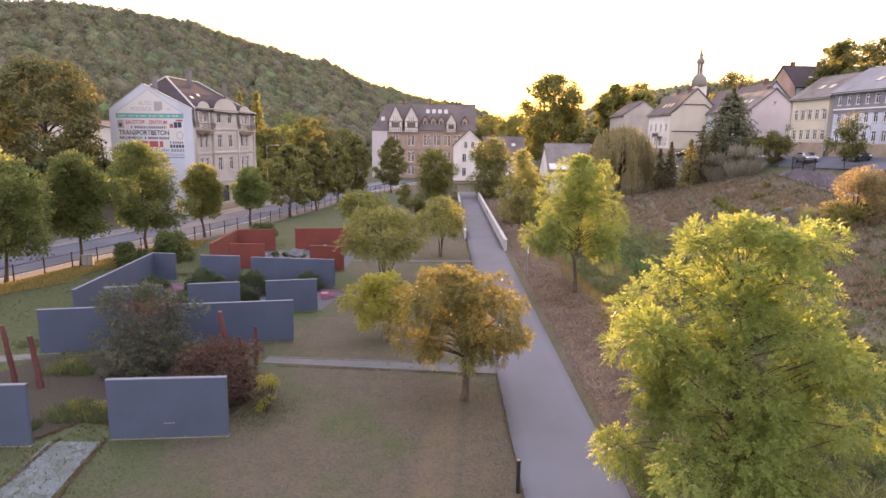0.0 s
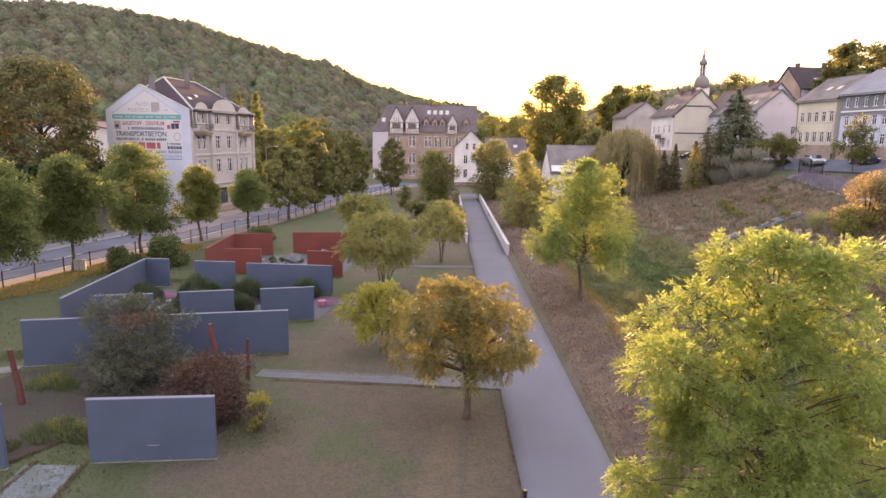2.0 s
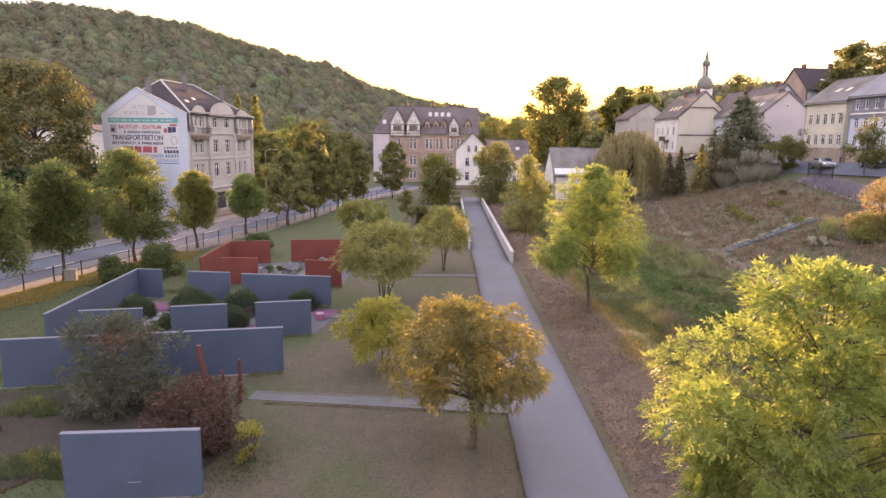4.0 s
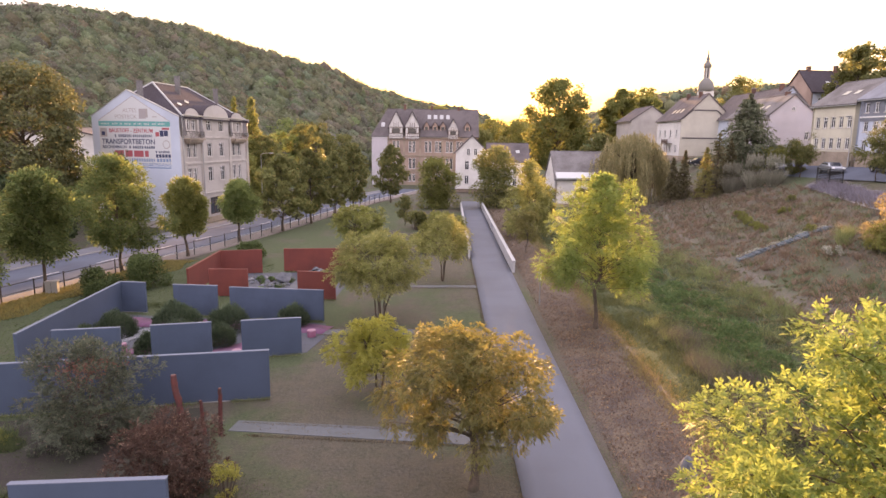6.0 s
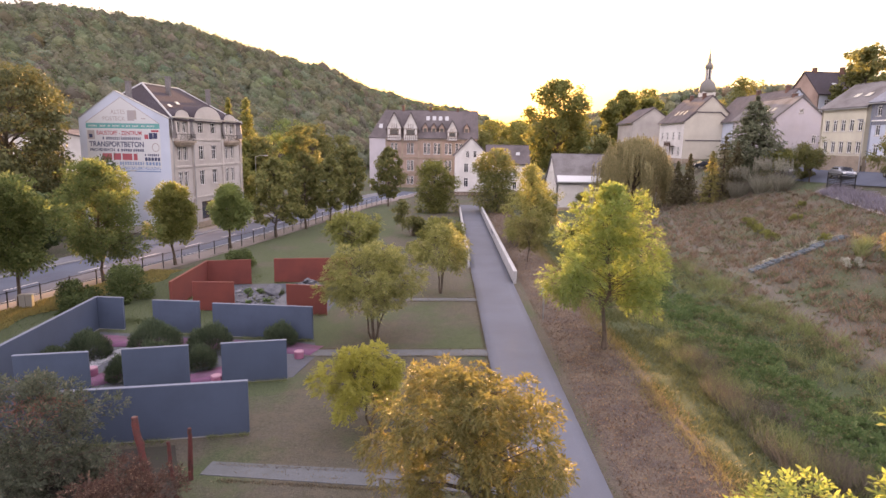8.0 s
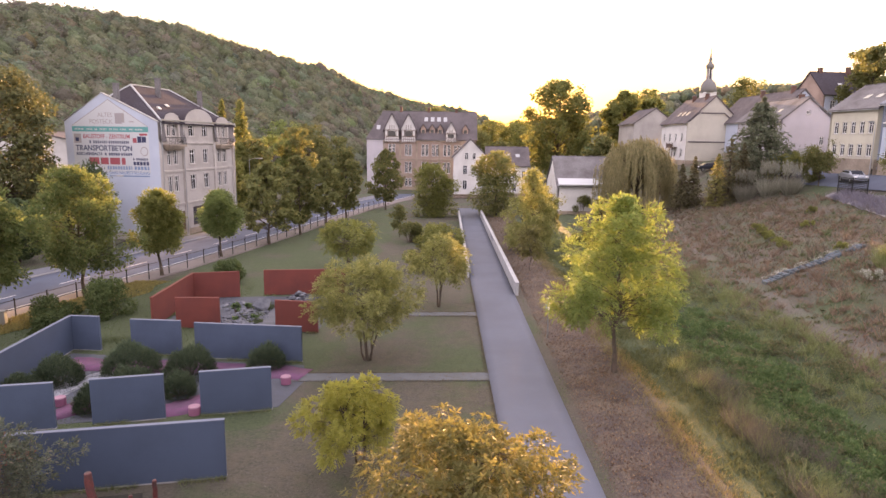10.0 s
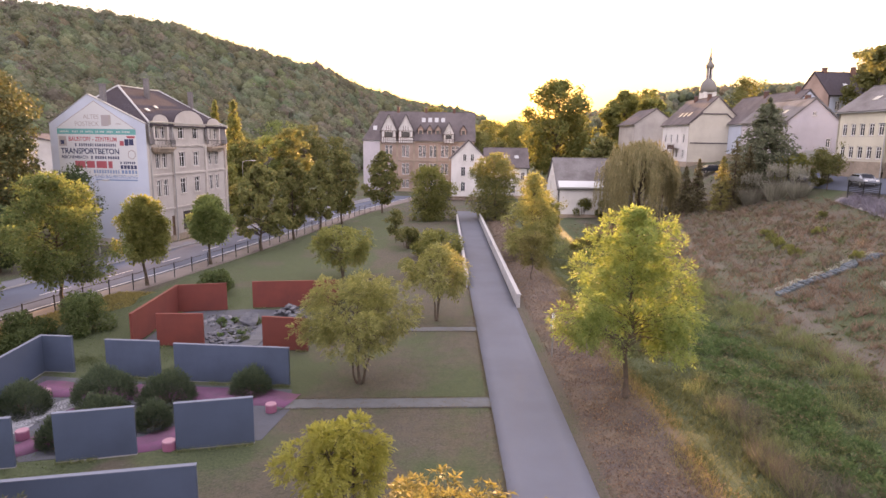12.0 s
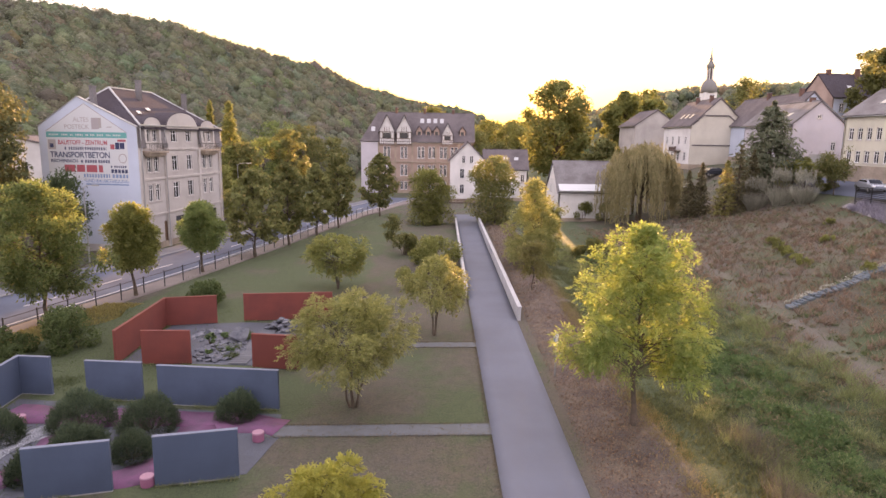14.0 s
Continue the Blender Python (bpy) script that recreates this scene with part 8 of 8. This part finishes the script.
q = q[(q[:, 1] < 28) | (q[:, 0] > -7.3)]
stuff("lawn_grass", "short dry lawn grass", "grass", blades(rng, q, 0.075, 0.012, 1.0), "grass_lawn")
q = scatter(rng, 30000, -24, 2.3, 38, 100)
q = q[(q[:, 0] > -7.0) | (q[:, 1] > 59.5) | (q[:, 0] < -21.5)]
stuff("lawn_green_grass", "short green lawn grass", "grass", blades(rng, q, 0.08, 0.014, 0.9), "grass_green")
q = scatter(rng, 32000, -31, -21.5, 28, 62)
q[:, 0] = np.interp(q[:, 1], RY, FENCE_X) + 0.35 + (q[:, 0] + 31) / 9.5 * (3.4 + 0.6 * np.sin(q[:, 1] * 0.9))
q[:, 2] = land(q[:, 0], q[:, 1]) - 0.03
stuff("roadside_grass", "grass beside the road fence with sunlight in its colour", "grass", blades(rng, q, 0.19, 0.04, 0.4), "grass_verge")
side = np.random.default_rng(77)
q = np.concatenate([scatter(side, 42000, -31, -14, 25, 61), scatter(side, 12000, -18, -9.5, 16, 29)])
q = q[(q[:, 0] > np.interp(q[:, 1], RY, FENCE_X) + 2.6 + side.normal(0, 0.3, len(q))) & ((q[:, 1] < 36) | (q[:, 0] < -15.5)) & ((q[:, 1] < 24) | (q[:, 0] < -11))]
stuff("park_edge_grass", "short green grass between the garden walls and the road", "grass", blades(side, q, 0.11, 0.034, 0.9), "grass_shade")
q = scatter(rng, 1900, 18.5, 43, 22, 108)
d = rng.normal(size=(1900, 20, 3))
d /= np.linalg.norm(d, axis=2)[:, :, None]
c = q[:, None] + d * (0.12 + 0.6 * rng.uniform(0, 1, (1900, 1, 1)) ** 3) * np.array([1, 1, 0.7])
c[..., 2] = np.maximum(c[..., 2], q[:, None, 2]) + 0.05
stuff("slope_herbs", "dull green and brown weeds scattered over the slope", "herbs", leaves(rng, c.reshape(-1, 3), 0.2, 0.4, 0.6, d.reshape(-1, 3)), "leaf_weed")
q = scatter(rng, 30000, 20, 43, 24, 106)
q = q[np.sin(q[:, 0] * 0.55 + 1.3 * np.sin(q[:, 1] * 0.21)) + np.cos(q[:, 1] * 0.33 + q[:, 0] * 0.2) + rng.normal(0, 0.35, len(q)) > 0.55]
stuff("slope_rusty_grass", "rusty brown withered grass in patches on the slope", "grass", blades(rng, q, 0.45, 0.028, 0.5), "grass_rust")
q = scatter(rng, 360, 24, 42, 60, 106)
stuff("mullein_stalks", "pale withered flower stalks on the slope", "stalks", blades(rng, np.repeat(q, 6, 0) + rng.normal(0, 0.06, (2160, 3)) * [1, 1, 0.1], 1.0, 0.022, 0.14), "grass_brown")
# ragged grass along the path edges
ys = rng.uniform(12, 112, 9000)
xs = np.interp(ys, PATH_Y, PATH_L) + rng.normal(-0.06, 0.07, 9000)
stuff("path_edge_grass", "ragged grass along the lawn edge of the footpath", "grass", blades(rng, np.stack([xs, ys, np.zeros(9000)], 1), 0.09, 0.012, 0.9), "grass_dry")
e = []
for (xa, ya), (xb, yb) in (((-8.1, 29.3), (2.45, 28.75)), ((-7.8, 28.25), (2.5, 27.65)), ((-7.95, 41.8), (2.25, 42.45)), ((-7.75, 40.7), (2.25, 41.35)), ((-8, 53.55), (2.1, 54.15)), ((-8, 52.55), (2.1, 53.15)), ((-13.0, 18.0), (-13.2, 21.0)), ((-11.0, 17.4), (-11.6, 21.0)), ((-13.95, 20.95), (-13.05, 22.5)), ((-13.0, 22.55), (-11.4, 21.85)), ((-17.7, 20.6), (-13.9, 20.95))):
    t = rng.uniform(0, 1, 1400)
    e.append(np.stack([xa + (xb - xa) * t + rng.normal(0, 0.05, 1400), ya + (yb - ya) * t + rng.normal(0, 0.06, 1400), np.zeros(1400)], 1))
stuff("cross_path_grass", "ragged grass along the cross paths", "grass", blades(rng, np.concatenate(e), 0.09, 0.014, 0.9), "grass_dry")
q = scatter(rng, 2600, -20, -8.6, 21.8, 29.0, 0.03)
stuff("bed_litter", "fallen leaves and dead twigs on the planting bed", "leaves", leaves(rng, q, 0.11, 0.5, 2.0), "litter_dark")
q = scatter(rng, 9000, -20, -8.2, 21.6, 29.5)
q = q[np.sin(q[:, 0] * 1.7) + np.cos(q[:, 1] * 1.9) > 0.4]
stuff("bed_weeds", "sparse green weeds in the planting bed", "herbs", blades(rng, q, 0.14, 0.016, 0.9), "grass_green")

t = rng.uniform(0, 1, 260) ** 0.8
x, y = 43.9 - 4.2 * t + rng.uniform(0.1, 2.3, 260), 84.0 - 21 * t
stuff("lavender", "grey-purple lavender planted between gravel path and fence", "plants", tufts(np.stack([x, y, land(x, y)], 1), 60, 0.34, 0.6, 0.03, 0.5), "leaf_lavender")
# white flowers beside the stone edging
t = rng.uniform(0, 1, 60)
x, y = 24.6 + 8.8 * t, 58.5 + 3.0 * t + 0.25 * np.sin(t * 9) + rng.uniform(0.1, 0.5, 60)
c = np.repeat(np.stack([x, y, land(x, y)], 1), 34, 0) + rng.normal(0, 0.13, (2040, 3)) * [1, 1, 0] + np.stack([np.zeros(2040), np.zeros(2040), rng.uniform(0.02, 0.28, 2040)], 1)
stuff("edging_flowers", "low white-flowered plants beside the stone edging", "flowers", leaves(rng, c, 0.1, 0.6, 0.8), "leaf_white")

# heaps of fallen leaves on the strip
q = scatter(rng, 60, 6.6, 9.8, 14, 60)
k = rng.integers(0, 60, 9000)
c = q[k] + rng.normal(0, 0.42, (9000, 3)) * [1, 1.3, 0.0] + np.stack([np.zeros(9000), np.zeros(9000), rng.uniform(0.04, 0.14, 9000)], 1)
stuff("leaf_heaps", "loose heaps of reddish fallen leaves beside the path", "leaves", leaves(rng, c, 0.085, 0.6, 1.2), "litter")
# weeds along the feet of the garden walls
e = []
for (xa, ya), (xb, yb) in (((-19.25, 29.2), (-7.74, 31.75)), ((-11.45, 21.15), (-7.48, 21.6)), ((-17.6, 20.2), (-13.85, 20.62)), ((-10.65, 36.7), (-7.74, 37.45)), ((-14.8, 35.6), (-12.05, 36.35)), ((-13.85, 43.9), (-7.85, 43.5)), ((-17.62, 44.35), (-14.75, 44.2)), ((-18.65, 49.15), (-19.1, 56.5)), ((-14.25, 57.95), (-8.1, 58.9)), ((-17.25, 49.2), (-14.5, 49.35)), ((-10.85, 49.0), (-8.1, 48.7))):
    m = int(130 * math.hypot(xb - xa, yb - ya))
    t = rng.uniform(0, 1, m)
    off = -np.abs(rng.normal(0.03, 0.12, m)) - 0.03
    w = math.hypot(xb - xa, yb - ya)
    e.append(np.stack([xa + (xb - xa) * t - (yb - ya) / w * off, ya + (yb - ya) * t + (xb - xa) / w * off, np.zeros(m)], 1))
e = np.concatenate(e)
e = e[np.sin(e[:, 0] * 2.1) + np.sin(e[:, 1] * 1.7 + e[:, 0]) > -0.7]
stuff("wall_foot_grass", "yellowed grass left along the wall feet", "grass", blades(rng, e, 0.17, 0.014, 0.6), "grass_ditch")

q = np.concatenate([scatter(rng, 26000, -9.5, 2.4, 13.5, 27.5), scatter(rng, 5000, -13, -9.5, 13.5, 20.5)])
q = q[np.sin(q[:, 0] * 0.9 + np.sin(q[:, 1] * 1.1)) + np.cos(q[:, 1] * 0.8 - q[:, 0] * 0.5) + rng.normal(0, 0.9, len(q)) > -0.9]
stuff("straw_grass", "bleached straw-coloured grass tips on the dry lawn", "grass", blades(rng, q, 0.08, 0.007, 1.0), "grass_straw")
# weeds in the paths, greener grass round the bed
y = rng.uniform(14, 21.4, 90)
x = np.interp(y, [14, 16.5, 17.5, 21.6], [-10.6, -11.6, -11.95, -12.4]) + rng.uniform(-0.55, 0.55, 90)
k = rng.integers(0, 90, 1300)
c = np.stack([x[k] + rng.normal(0, 0.05, 1300), y[k] + rng.normal(0, 0.07, 1300), np.full(1300, 0.02)], 1)
stuff("path_weeds", "small green weeds growing through the gravel path", "weeds", blades(rng, c, 0.05, 0.012, 1.0), "grass_green")
y0 = np.array([28.45, 41.6, 53.35])[rng.integers(0, 3, 150)]
x = rng.uniform(-7.5, 2.0, 150)
y = y0 + rng.uniform(-0.45, 0.45, 150) + np.where(y0 < 30, -0.028, 0.045) * (x + 2.8)
k = rng.integers(0, 150, 1500)
c = np.stack([x[k] + rng.normal(0, 0.07, 1500), y[k] + rng.normal(0, 0.05, 1500), np.full(1500, 0.02)], 1)
stuff("cross_path_weeds", "tiny weeds growing in the cross paths", "weeds", blades(rng, c, 0.05, 0.014, 1.0), "grass_dry")
c = rng.normal(0, 1, (2600, 3)) * [0.75, 1.0, 0] + [-7.0, 23.3, 0]
stuff("bed_edge_grass", "longer green grass at the edge of the planting bed", "grass", blades(rng, c, 0.10, 0.014, 0.8), "grass_green")
c = np.concatenate([rng.normal(0, 1, (900, 3)) * [0.5, 0.4, 0] + p for p in ([-14.2, 44.9, 0], [-19.9, 46.5, 0], [-9.5, 44.6, 0], [-20.6, 30.6, 0], [-17.5, 47.0, 0], [-12.0, 46.5, 0])])
stuff("garden_grass", "green grass growing between the garden walls", "grass", blades(rng, c, 0.12, 0.016, 0.8), "grass_green")
